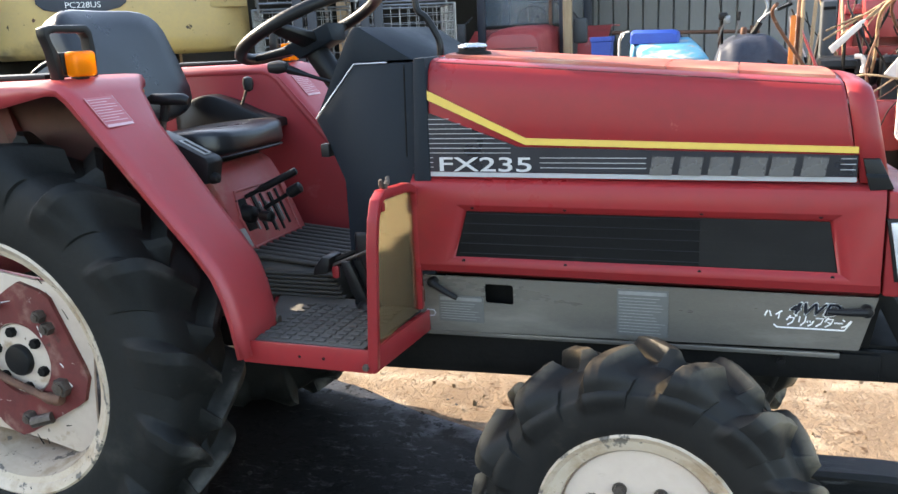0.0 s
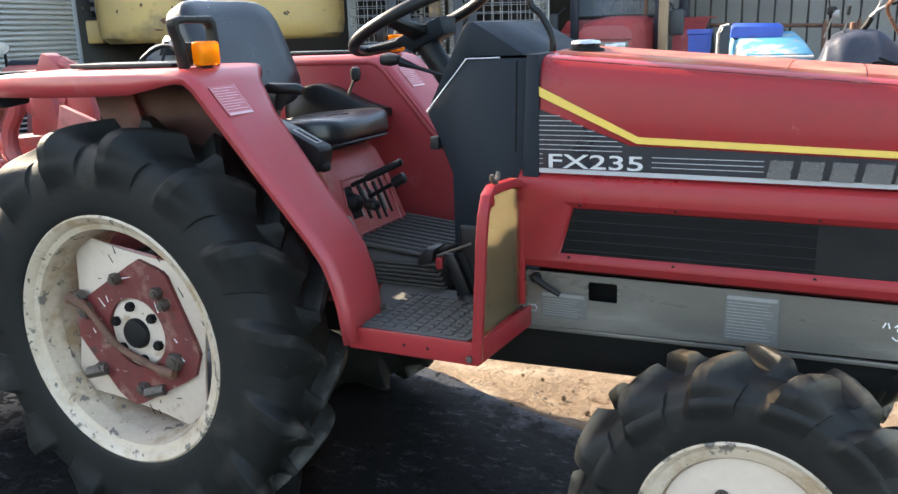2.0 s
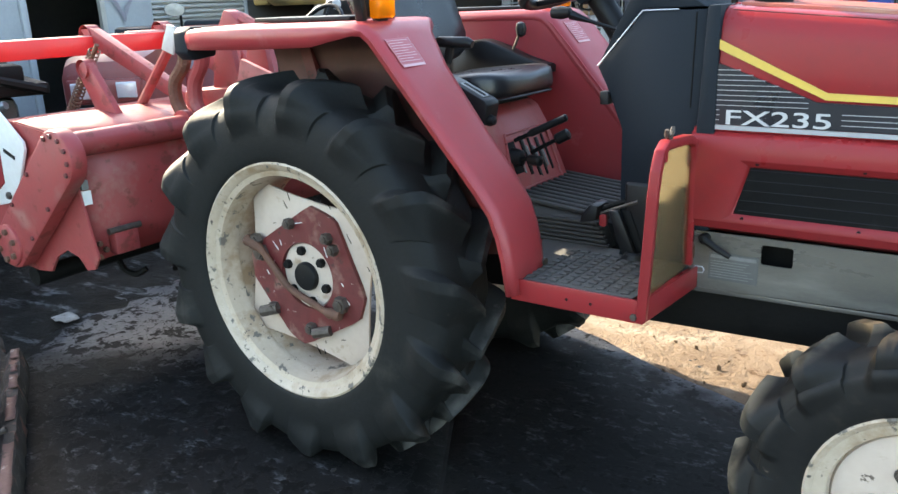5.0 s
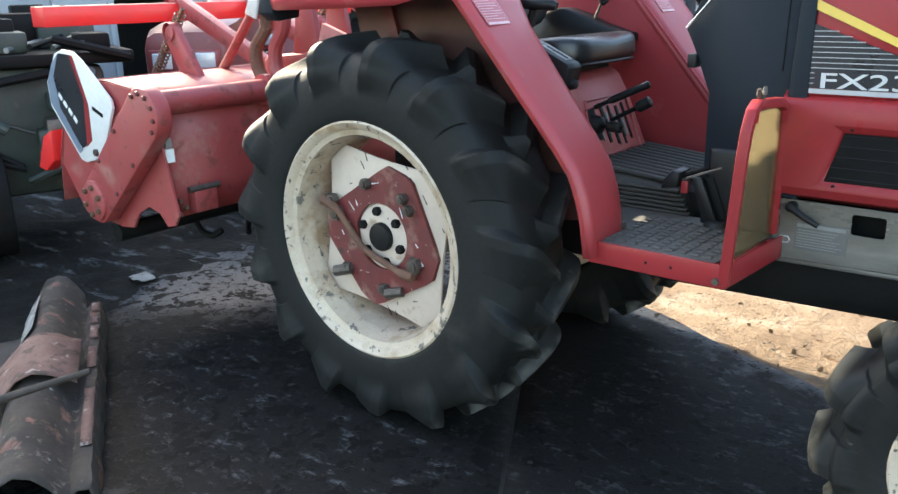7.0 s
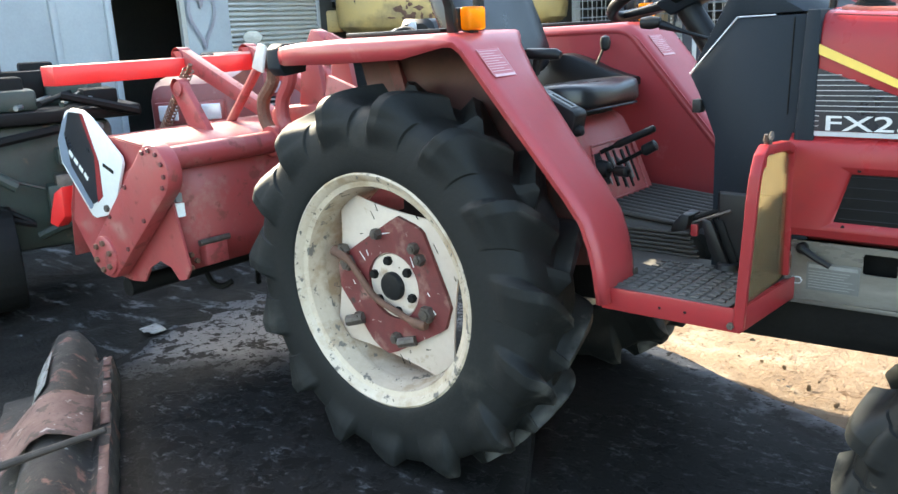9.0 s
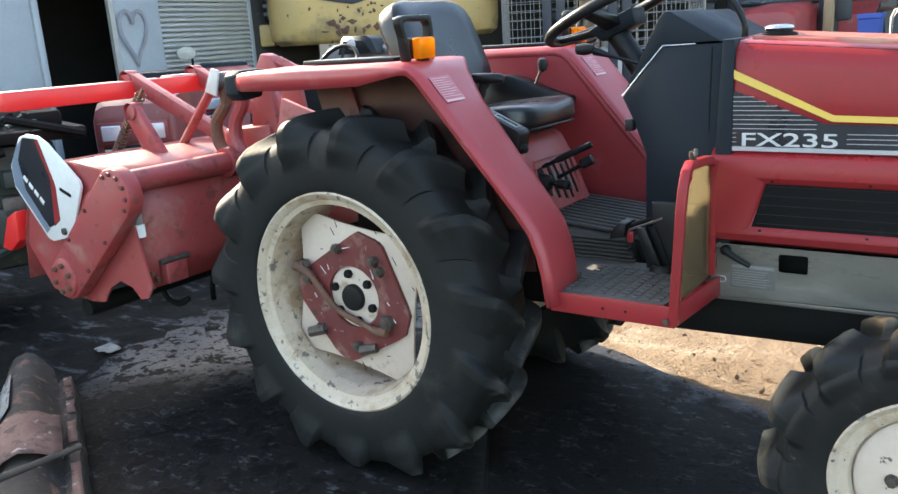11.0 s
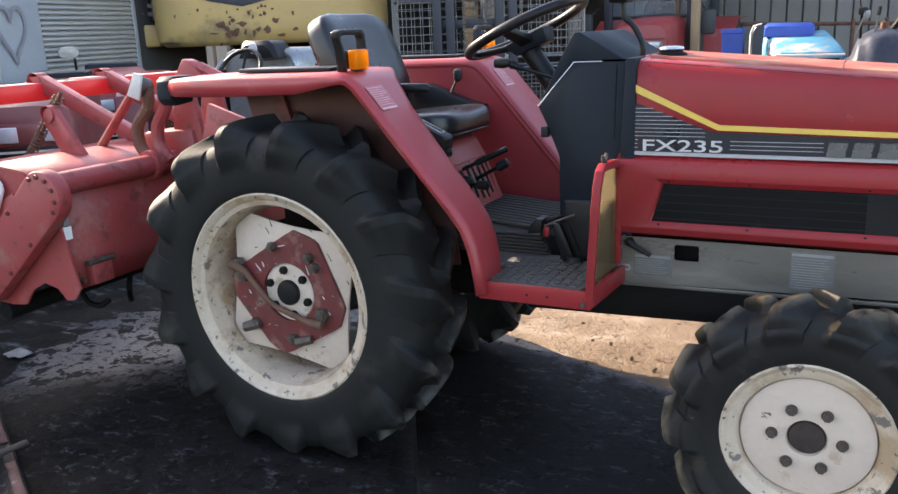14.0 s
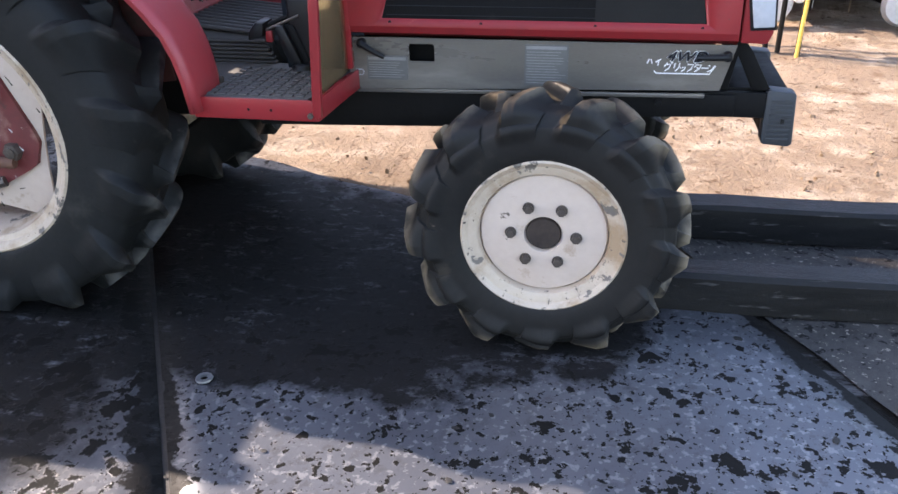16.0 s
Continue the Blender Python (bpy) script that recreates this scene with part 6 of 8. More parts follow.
    # White end board with a dark field; the maker's writing as plain bars.
    eb = part("end_board", prism([(-2.764, 1.039), (-2.708, 1.053), (-2.636, 1.047), (-2.583, 1.022), (-2.416, 0.894), (-2.412, 0.867), (-2.515, 0.695), (-2.552, 0.676), (-2.652, 0.654), (-2.683, 0.661), (-2.854, 0.847), (-2.857, 0.932)], "y", 1.738, 1.750, 0.004), white_pl, K, "white painted end board with dark and red stripes")
    part("slate_field", prism([(-2.791, 1.005), (-2.733, 1.040), (-2.791, 0.956), (-2.776, 0.842), (-2.659, 0.700), (-2.684, 0.684), (-2.846, 0.858), (-2.848, 0.932)], "y", 1.7365, 1.739), slate_d, eb)
    part("dark_field", prism([(-2.733, 1.040), (-2.655, 1.037), (-2.595, 0.887), (-2.620, 0.721), (-2.657, 0.706), (-2.776, 0.842), (-2.791, 0.956)], "y", 1.7355, 1.739), band_black, eb, "black field")
    part("red_stripe", prism([(-2.655, 1.037), (-2.634, 1.034), (-2.571, 0.868), (-2.580, 0.741), (-2.620, 0.716), (-2.594, 0.887)], "y", 1.7355, 1.739), red, eb, "red stripe")
    for k in range(4):
        c = Vector((-2.762 + 0.029 * k, 0.885 - 0.0255 * k))
        part("text_bar", prism([(c.x - 0.016, c.y + 0.004), (c.x - 0.004, c.y + 0.016), (c.x + 0.016, c.y - 0.004), (c.x + 0.004, c.y - 0.016)], "y", 1.7345, 1.737), white_d, eb, "plain white bar of worn writing")
    part("board_slot", box((-2.545, 1.735, 0.841), (-2.478, 1.740, 0.853), turn=Matrix.Translation((-2.51, 0, 0.847)) @ Matrix.Rotation(radians(20), 4, "Y") @ Matrix.Translation((2.51, 0, -0.847))), iron, eb)
    part("board_bolt", hexnut((-2.560, 1.738, 0.700), 0.014, 0.010), steel, eb)
    part("board_bracket", hull([Vector((x, y, z)) for x, z in ((-2.50, 0.80), (-2.38, 0.86), (-2.36, 0.72), (-2.48, 0.70)) for y in (1.752, 1.764)], 0.003), red_worn, eb)
    # Bright red cross beam at the back.
    bmat = fluo
    bmx = part("rear_beam", box((-3.075, 1.820, 1.122), (-2.972, 3.42, 1.196), 0.004), bmat, K, "bright red square cross beam")
    # Thin pale sheet that paints the sun glare on the beam's top.
    part("bleached_top", box((-3.073, 1.822, 1.1955), (-2.974, 3.418, 1.1985), 0.001), beam_pale, bmx, "thin pale top sheet with sun glare in its colour")
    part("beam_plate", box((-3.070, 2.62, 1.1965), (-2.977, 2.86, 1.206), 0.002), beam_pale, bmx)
    for y in (1.92, 2.57, 2.90):
        part("beam_hole", lathe([(0.0005, 1.2005), (0.010, 1.2005), (0.010, 1.1945)], (-3.022, y, 0), "z", 12), iron, bmx)
    for y in (2.42, 2.78):
        arm = part("rear_arm", hull([Vector((x, y + dy, z)) for dy in (-0.022, 0.022) for x, z in ((-3.060, 1.225), (-2.975, 1.228), (-2.975, 1.15), (-2.30, 0.875), (-2.33, 0.945))], 0.004), red_worn, K, "red rear arm")
        part("arm_boss", lathe([(0.042, -0.028), (0.042, 0.028), (0.0005, 0.029)], (-3.02, y, 1.200), "y", 20), red_worn, arm)
    # Uprights with spring rods.
    for y in (2.09, far(2.09)):
        up = part("upright", hull([Vector((x, y + dy, z)) for dy in (-0.014, 0.014) for x, z in ((-2.590, 1.085), (-2.510, 1.110), (-2.535, 1.130), (-2.335, 0.875), (-2.465, 0.875), (-2.57, 1.115))], 0.004), red_worn, K, "red flat upright")
        part("upright_boss", lathe([(0.034, -0.022), (0.034, 0.022), (0.0005, 0.023)], (-2.548, y, 1.098), "y", 18), red_worn, up)
        p0, p1 = Vector((-2.510, y + 0.03, 1.180)), Vector((-2.80, y + 0.03, 0.870))
        rod = part("spring_rod", tube([p0, p1], 0.008, 8), rust, K, "rusty spring rod")
        d = (p1 - p0).normalized()
        s = d.cross(Vector((0, 1, 0))).normalized()
        coil = []
        for k in range(190):
            u = 0.06 + 0.80 * k / 189
            a = k * 0.62
            coil.append(p0.lerp(p1, u) + 0.019 * (math.cos(a) * s + math.sin(a) * Vector((0, 1, 0))))
        part("coil_spring", tube(coil, 0.0036, 5), rust, rod, "rusty coil spring")
        part("rod_nut", tube([p1 - d * 0.03, p1 + d * 0.02], 0.022, 8), rust, rod)
    # Thin stay, bent pipe, mast and links to the tractor.
    part("stay", tube([(-2.55, 2.26, 0.90), (-2.25, 2.26, 1.195)], 0.018, 10), red_worn, K, "red diagonal stay")
    lk = part("ball_link", lathe([(0.0005, -0.045), (0.03, -0.035), (0.04, 0.0), (0.03, 0.035), (0.0005, 0.045)], (-2.21, 2.24, 1.19), "y", 16), steel, K, "dusty ball joint")
    part("link_tab", hull([(x, y, z) for x, z in ((-2.24, 1.16), (-2.19, 1.245), (-2.15, 1.235), (-2.18, 1.14)) for y in (2.19, 2.20)], 0.003), white_old, lk)
    part("bent_pipe", tube(smooth_path([(-2.19, 2.25, 1.185), (-2.20, 2.25, 1.11), (-2.265, 2.25, 1.04), (-2.265, 2.25, 0.96), (-2.21, 2.25, 0.90)], 5), 0.024, 10), rust, K, "rusty bent lift link")
    part("bent_pipe", tube(smooth_path([(-2.12, 2.27, 1.185), (-2.13, 2.27, 1.11), (-2.18, 2.27, 1.04), (-2.185, 2.27, 0.96), (-2.13, 2.27, 0.90)], 5), 0.026, 10), red_worn, K, "red bent lift link")
    part("mast", hull([Vector((x, y, z)) for y in (2.36, 2.385) for x, z in ((-2.16, 1.20), (-2.08, 1.20), (-2.02, 0.85), (-2.22, 0.85))], 0.004), red_worn, K, "red hitch mast plate")
    part("mast", hull([Vector((x, far(y), z)) for y in (2.36, 2.385) for x, z in ((-2.16, 1.20), (-2.08, 1.20), (-2.02, 0.85), (-2.22, 0.85))], 0.004), red_worn, K, "red hitch mast plate")
    part("top_link", tube([(-2.10, YC, 1.25), (-1.70, YC, 1.08)], 0.022, 10), red_worn, K, "red top link")
    part("top_hook", hull([Vector((x, y, z)) for y in (2.42, 2.48) for x, z in ((-2.24, 1.18), (-2.165, 1.285), (-2.13, 1.275), (-2.05, 1.20), (-2.12, 1.17))], 0.008), red_worn, K, "red hitch hook")
    for y in (2.22, far(2.22)):
        part("lower_link", tube([(-2.10, y, 0.72), (-1.45, y + (0.03 if y < YC else -0.03), 0.62)], 0.022, 10), red_worn, K, "red lower lift arm")
        part("lift_plate", hull([Vector((x, y + dy, z)) for dy in (-0.01, 0.01) for x, z in ((-1.86, 1.13), (-1.62, 1.05), (-1.55, 0.86), (-1.95, 0.88))], 0.004), red_worn, K, "red lift plate")
    # Rotor with curved tines, mostly out of sight under the cover.
    part("rotor_shaft", tube([(-2.545, 1.76, 0.40), (-2.545, far(1.76), 0.40)], 0.035, 12), iron, K, "black rotor shaft")
    for k in range(3, 14):
        y = 1.80 + 0.095 * k
        a = radians(100 * k)
        pts = [Vector((-2.545 + r * math.cos(a + c), y + s * (0.04 if k % 2 else -0.04), 0.40 + r * math.sin(a + c))) for r, c, s in ((0.03, 0, 0), (0.08, 0.1, 0), (0.12, 0.35, 0.4), (0.135, 0.62, 1.0))]
        part("tine", tube(smooth_path(pts, 3), 0.012, 6), iron, K, "worn iron tine")
    part("rear_hook", hull([Vector((x, y, z)) for y in (1.74, 1.79) for x, z in ((-2.97, 0.72), (-2.90, 0.75), (-2.91, 0.63), (-2.99, 0.58), (-3.05, 0.59))], 0.006), fluo, K, "bright red hook at the back")
    K.location += Vector((0.0, 0.02, -0.02))
    return K


build_tiller()


# Bent rusty sheet lying beside the plates, with a rod across it.
def scrap():
    S = thing("scrap_sheet", (-2.25, 1.30, 0), "bent rusty sheet steel trough lying on the ground", "scrap metal")
    a = Vector((-2.700, 1.755, 0))
    d = Vector((0.871, -0.491, 0)).normalized()
    s = Vector((-d.y, d.x, 0)) * -1
    prof = [(-0.014, 0.004), (-0.006, 0.05), (0.0, 0.086), (0.030, 0.088), (0.050, 0.070), (0.068, 0.078), (0.09, 0.112), (0.12, 0.142), (0.155, 0.152), (0.19, 0.142), (0.222, 0.112), (0.245, 0.07), (0.262, 0.03), (0.30, 0.014), (0.372, 0.010)]
    n = 44
    bm = bmesh.new()
    rows = []
    for k in range(n):
        u = -0.19 + 1.55 * k / (n - 1)
        row = []
        for j, (o, z) in enumerate(prof):
            w = 0.007 * noise.noise(Vector((u * 11, o * 22, 2))) + 0.004 * noise.noise(Vector((u * 33, o * 50, 6)))
            uu = u
            start = 0.02 if o < 0.06 else (-0.19 + 0.5 * abs(o - 0.15) if o < 0.25 else 0.10)
            start += 0.025 * noise.noise(Vector((o * 40, 3, 1)))
            uu = max(u, start)
            if o < 0.01 and uu < 1.3:
                uu += 0.01 * noise.noise(Vector((u * 30, 8, 1)))
            row.append(bm.verts.new(a + d * uu + s * (o + w) + Vector((0, 0, max(0.004, z + w * 0.8)))))
        rows.append(row)
    for r0, r1 in zip(rows, rows[1:]):
        for j in range(len(prof) - 1):
            q = (r0[j], r0[j + 1], r1[j + 1], r1[j])
            if (r1[j].co - r0[j].co).length + (r1[j + 1].co - r0[j + 1].co).length > 0.012:
                bm.faces.new(q)
    bmesh.ops.remove_doubles(bm, verts=bm.verts, dist=0.0005)
    sh = part("sheet", bm, rust_mix, S, "brown rusty folded sheet", sharp=40)
    solid(sh, 0.004)
    rows = []
    for k in range(9):
        u = 0.50 + 0.33 * k / 8
        rows.append([a + d * (u + 0.10 * (0.10 - o) + 0.012 * noise.noise(Vector((k * 3, o * 40, 4)))) + s * o + Vector((0, 0, z + 0.008 + 0.010 * noise.noise(Vector((k * 0.7, o * 19, 4))))) for o, z in ((0.045, 0.125), (0.075, 0.135), (0.11, 0.155), (0.16, 0.165), (0.205, 0.148), (0.25, 0.105), (0.30, 0.055), (0.325, 0.05))])
    fl = part("torn_flap", grid(rows), pink_old, S, "torn pinkish flap of old paint", sharp=40)
    solid(fl, 0.003)
    part("rod", tube([(-1.721, 1.227, 0.280), (-1.89, 1.02, 0.215), (-2.14, 0.72, 0.11)], [0.008, 0.012, 0.012], 10), hub_dark, S, "dark bent rod")
    for u0, u1, o0, o1 in ((0.04, 0.13, 0.002, 0.030), (0.19, 0.25, 0.006, 0.026), (0.29, 0.40, 0.002, 0.028), (0.47, 0.64, 0.003, 0.030), (0.80, 1.15, 0.002, 0.030)):
        rows = [[a + d * (u0 + (u1 - u0) * k / 6 + 0.01 * noise.noise(Vector((k * 3.1, o * 90, 2)))) + s * (o + 0.004 * noise.noise(Vector((k * 1.7, o * 70, u0)))) + Vector((0, 0, 0.0935 + 0.003 * noise.noise(Vector((k, u0 * 9, 1))))) for o in (o0, (o0 + o1) / 2, o1)] for k in range(7)]
        pp = part("paint_patch", grid(rows), pink_old, S)
        solid(pp, 0.003)
    rows = [[a + d * u + s * o + Vector((0, 0, z)) for o, z in ((0.205, 0.142 + 0.004), (0.235, 0.108), (0.262, 0.060 + 0.02 * noise.noise(Vector((u * 40, 1, 1)))))] for u in [0.02 + 0.03 * k for k in range(12)]]
    pl = part("pale_flake", grid(rows), pale_zinc, S, "curled pale flake of old coating", sharp=30)
    solid(pl, 0.002)


pink_old = surf("pink_faded_paint", (0.19, 0.098, 0.078), (0.12, 0.060, 0.046), 0.8, 0, 9, 80, 0.4, [((0.075, 0.045, 0.033), 16.0, 0.55, 0.05, 0.85), ((0.36, 0.28, 0.25), 22.0, 0.62, 0.05, 0.85)])
pale_zinc = surf("pale_flaking_zinc", (0.33, 0.32, 0.30), (0.20, 0.18, 0.16), 0.7, 0, 12, 90, 0.4, [((0.08, 0.06, 0.045), 24.0, 0.55, 0.05, 0.85)])
rust_mix = surf("rusty_painted_sheet", (0.048, 0.036, 0.027), (0.028, 0.021, 0.017), 0.9, 0.0, 6, 60, 0.6, [((0.19, 0.085, 0.06), 9.0, 0.57, 0.08, 0.85), ((0.13, 0.105, 0.08), 28.0, 0.60, 0.06, 0.9), ((0.24, 0.225, 0.21), 9.0, 0.675, 0.04, 0.7), ((0.02, 0.017, 0.014), 10.0, 0.62, 0.06, 0.8)])
scrap()


def rag():
    """A torn pale scrap of sheet lying on the mud."""
    c = Vector((-3.02, 2.11, 0))
    R = thing("paper_scrap", tuple(c), "crumpled pale paper scrap lying on wet ground", "paper")
    rows = []
    for i in range(9):
        u = -0.06 + 0.12 * i / 8
        rows.append([c + Vector((u + 0.010 * noise.noise(Vector((u * 20, v * 30, 3))), v * (1 - 5 * abs(u)), 0.012 + 0.018 * abs(noise.noise(Vector((u * 17, v * 40, 7)))))) for v in (-0.045, -0.025, 0.0, 0.028, 0.05)])
    solid(part("paper", grid(rows), pale_zinc, R, sharp=25), 0.002)


rag()


# ---- the yard behind ----
def frame_at(p, facing):
    """Local x to the right as seen from the front, local -y towards facing, z up."""
    f = (Vector(facing[:2]) - Vector(p[:2])).normalized()
    return Matrix(((-f.y, -f.x, 0, p[0]), (f.x, -f.y, 0, p[1]), (0, 0, 1, 0), (0, 0, 0, 1)))


def put(name, bm, m, mat, parent, label="", **kw):
    bmesh.ops.transform(bm, matrix=m, verts=bm.verts)
    return part(name, bm, mat, parent, label, **kw)


def build_shed():
    S = thing("storage_shed", (-7.42, 5.6, 0), "pale grey sheet metal shed with rolling shutter and open doorway", "shed")
    u = Vector((-0.17, 0.985, 0)).normalized()
    M = Matrix(((u.x, -u.y, 0, -7.476), (u.y, u.x, 0, 5.925), (0, 0, 1, 0), (0, 0, 0, 1)))
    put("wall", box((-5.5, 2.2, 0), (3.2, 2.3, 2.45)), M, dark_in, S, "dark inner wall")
    put("wall", box((-5.5, 0.05, 0), (-5.4, 2.2, 2.45)), M, shed_grey, S)
    put("wall", box((3.1, 0.05, 0), (3.2, 2.2, 2.45)), M, shed_grey, S)
    # Unseen pitched roof and gables, raised to shade the ground by the tiller.
    put("roof", prism([(-0.25, 2.44), (1.15, 3.74), (1.15, 3.80), (-0.28, 2.49)], "x", -5.7, 3.4), M, shed_grey, S, "unseen pitched roof that shades the ground")
    put("roof", prism([(1.15, 3.74), (2.55, 2.44), (2.58, 2.49), (1.15, 3.80)], "x", -5.7, 3.4), M, shed_grey, S, "unseen pitched roof that shades the ground")
    for x in (-5.5, 3.1):
        put("gable", prism([(0.05, 2.45), (2.2, 2.45), (1.15, 3.72)], "x", x, x + 0.1), M, shed_grey, S)
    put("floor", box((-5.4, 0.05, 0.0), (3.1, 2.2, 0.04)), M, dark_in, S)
    put("lintel", box((-5.5, 0.0, 2.10), (3.2, 0.06, 2.45), 0.005), M, white_old, S, "pale lintel beam")
    for a, b in ((-5.4, -3.9), (-3.88, -2.10), (-2.05, -1.52)):
        put("panel", box((a, 0.0, 0.0), (b, 0.04, 2.10), 0.006), M, shed_grey, S, "flat grey panel")
    for a in (-3.89, -2.075, -1.50, 1.60):
        put("post", box((a - 0.035, -0.03, 0.0), (a + 0.035, 0.05, 2.10), 0.008), M, shed_grey, S)
    door = put("door", box((-0.62, -0.06, 0.0), (0.02, -0.02, 2.06), 0.006), M @ Matrix.Rotation(radians(-5), 4, "Z"), shed_grey, S, "grey door leaf with a sprayed heart")
    pts = []
    for k in range(41):
        t = 2 * math.pi * k / 40
        pts.append(Vector((-0.37 + 0.0115 * 16 * math.sin(t) ** 3, -0.064, 1.50 + 0.0165 * (13 * math.cos(t) - 5 * math.cos(2 * t) - 2 * math.cos(3 * t) - math.cos(4 * t)) * 1.15)))
    put("sprayed_heart", tube(pts[:-1], 0.022, 6, closed=True), M @ Matrix.Translation((0, -0.0605, 0)) @ Matrix.Diagonal((1, 0.06, 1, 1)) @ Matrix.Translation((0, 0.064, 0)) @ Matrix.Rotation(radians(-5), 4, "Z"), heart_p, door, "purple sprayed heart outline")
    for k in range(38):
        z = 0.02 + 0.0545 * k
        put("shutter_slat", prism([(0.004, z), (-0.026, z + 0.010), (-0.030, z + 0.022), (-0.022, z + 0.036), (0.0, z + 0.050), (0.010, z + 0.0545), (0.016, z + 0.04), (0.016, z)], "x", 0.04, 1.56), M, shutter_m, S)
    # Near-black sheet stands for the dark gap beside the shutter.
    put("panel", box((1.64, 0.0, 0.0), (3.1, 0.04, 2.10), 0.006), M, dark_in, S, "near-black panel in the dark gap")
    put("shutter_edge", box((-0.66, -0.05, 0.0), (-0.60, -0.01, 2.0)), M, shutter_m, S)


build_shed()


def build_excavator():
    p = (-6.225, 8.303, 0)
    E = thing("excavator", p, "worn yellow excavator with dark rear badge", "excavator")
    M = frame_at(p, (0.3, 0.2)) @ Matrix.Diagonal((1.04, 1, 1.09, 1))
    # Counterweight: rounded slab.
    sec = []
    for z, g in ((1.16, 0.10), (1.22, 0.02), (1.35, 0.0), (2.15, 0.0), (2.30, 0.04), (2.36, 0.12)):
        ring = []
        for k in range(25):
            a = radians(180 + 180 * k / 24)
            ring.append(Vector(((1.40 - g) * math.copysign(abs(math.cos(a)) ** 0.35, math.cos(a)), 0.75 + (0.80 - g) * -abs(math.sin(a)) ** 0.45, z)))
        ring += [Vector((1.40 - g, 1.2, z)), Vector((-1.40 + g, 1.2, z))]
        sec.append(ring)
    cw = put("counterweight", loaf(sec), M, exc_yellow, E, "yellow counterweight with chipped paint", sharp=45)
    put("rear_badge", prism([(-0.80, 2.20), (-0.82, 1.70), (-0.75, 1.64), (-0.36, 1.57), (0.00, 1.65), (0.07, 1.70), (0.09, 2.20)], "y", -0.066, -0.02, 0.004), M, exc_dark, cw, "dark badge field")
    letters("model_letters", "PC228US", 0.080, M @ pose(-0.545, -0.070, 1.655, 90, 0, 0), white_d, cw, 0.002, "white model lettering", xscale=1.15)
    put("sticker", box((0.52, -0.058, 1.94), (0.85, -0.045, 2.06)), M, white_old, cw, "small white sticker")
    # Paint torn off near the lower edge.
    rng = random.Random(9)
    for k in range(34):
        x, z = rng.gauss(-0.35, 0.38), rng.uniform(1.24, 1.62)
        w, h = rng.uniform(0.015, 0.07), rng.uniform(0.012, 0.05)
        if z > 1.45:
            w, h = w * 0.5, h * 0.6
        pts = [(x + w * math.cos(a) * rng.uniform(0.5, 1.2), z + h * math.sin(a) * rng.uniform(0.5, 1.3)) for a in [2 * math.pi * j / 9 for j in range(9)]]
        put("chip", prism(pts, "y", -0.056, -0.040), M, rust, cw)
    put("body", box((-1.40, 1.2, 1.16), (1.40, 3.4, 2.35), 0.05), M, exc_yellow, E, "yellow machine body")
    put("louvre_panel", box((-1.42, 0.50, 1.48), (-1.38, 1.15, 2.2)), M, exc_dark, E)
    # Engine side block to the left, low yellow step.
    put("side_step", box((-1.62, 0.5, 1.17), (-1.36, 1.6, 1.42), 0.03), M, exc_yellow, E, "yellow side step")
    put("side_grille", box((-1.60, 0.62, 1.45), (-1.40, 1.6, 2.2), 0.01), M, iron, E, "dark louvred intake")
    for k in range(7):
        put("louvre", box((-1.60, 0.60, 1.52 + 0.09 * k), (-1.42, 0.63, 1.56 + 0.09 * k)), M, exc_dark, E)
    for x in (-0.95, 0.95):
        put("track", prism(rounded(1.6, 0.42, 1.75, 0.40, 0.38, 6), "x", x - 0.28, x + 0.28, 0.01), M, iron, E, "black crawler track")
    put("slew_ring", lathe([(0.6, 0.7), (0.6, 1.17)], (0, 1.6, 0), "z", 32), M, iron, E)
    put("frame", box((-0.8, 0.8, 0.35), (0.8, 2.4, 0.8), 0.03), M, iron, E)
    put("access_door", box((0.92, -0.03, 1.62), (1.34, 0.0, 2.2), 0.01), M, exc_yellow, cw, "yellow access door")
    put("door_latch", box((1.24, -0.045, 1.98), (1.29, -0.03, 2.08), 0.005), M, iron, cw)


build_excavator()


def build_cage():
    C = thing("wire_cage", (0, 0, 0), "galvanised wire mesh pallet cage, empty", "cage")
    bm = bmesh.new()
    w, d, h = 0.56, 0.45, 0.85
    for z in (0.12, h):
        for p, q in (((-w, -d), (w, -d)), ((w, -d), (w, d)), ((w, d), (-w, d)), ((-w, d), (-w, -d))):
            tube([(*p, z), (*q, z)], 0.014, 6, bm)
    for x in (-w, w):
        for y in (-d, d):
            tube([(x, y, 0), (x, y, h)], 0.016, 6, bm)
    part("frame", bm, galv, C)
    for side in range(4):
        bm = bmesh.new()
        for k in range(1, 10):
            t = -1 + 2 * k / 10
            if side < 2:
                y = -d if side == 0 else d
                tube([(t * w, y, 0.12), (t * w, y, h)], 0.005, 5, bm)
            else:
                x = -w if side == 2 else w
                tube([(x, t * d, 0.12), (x, t * d, h)], 0.005, 5, bm)
        for k in range(1, 7):
            z = 0.12 + (h - 0.12) * k / 7
            if side < 2:
                y = -d if side == 0 else d
                tube([(-w, y, z), (w, y, z)], 0.005, 5, bm)
            else:
                x = -w if side == 2 else w
                tube([(x, -d, z), (x, d, z)], 0.005, 5, bm)
        part("mesh_side", bm, galv, C)
    C["group"] = "wire cages"
    C.matrix_basis = pose(-4.72, 9.7, 0.0, 0, 0, 28)
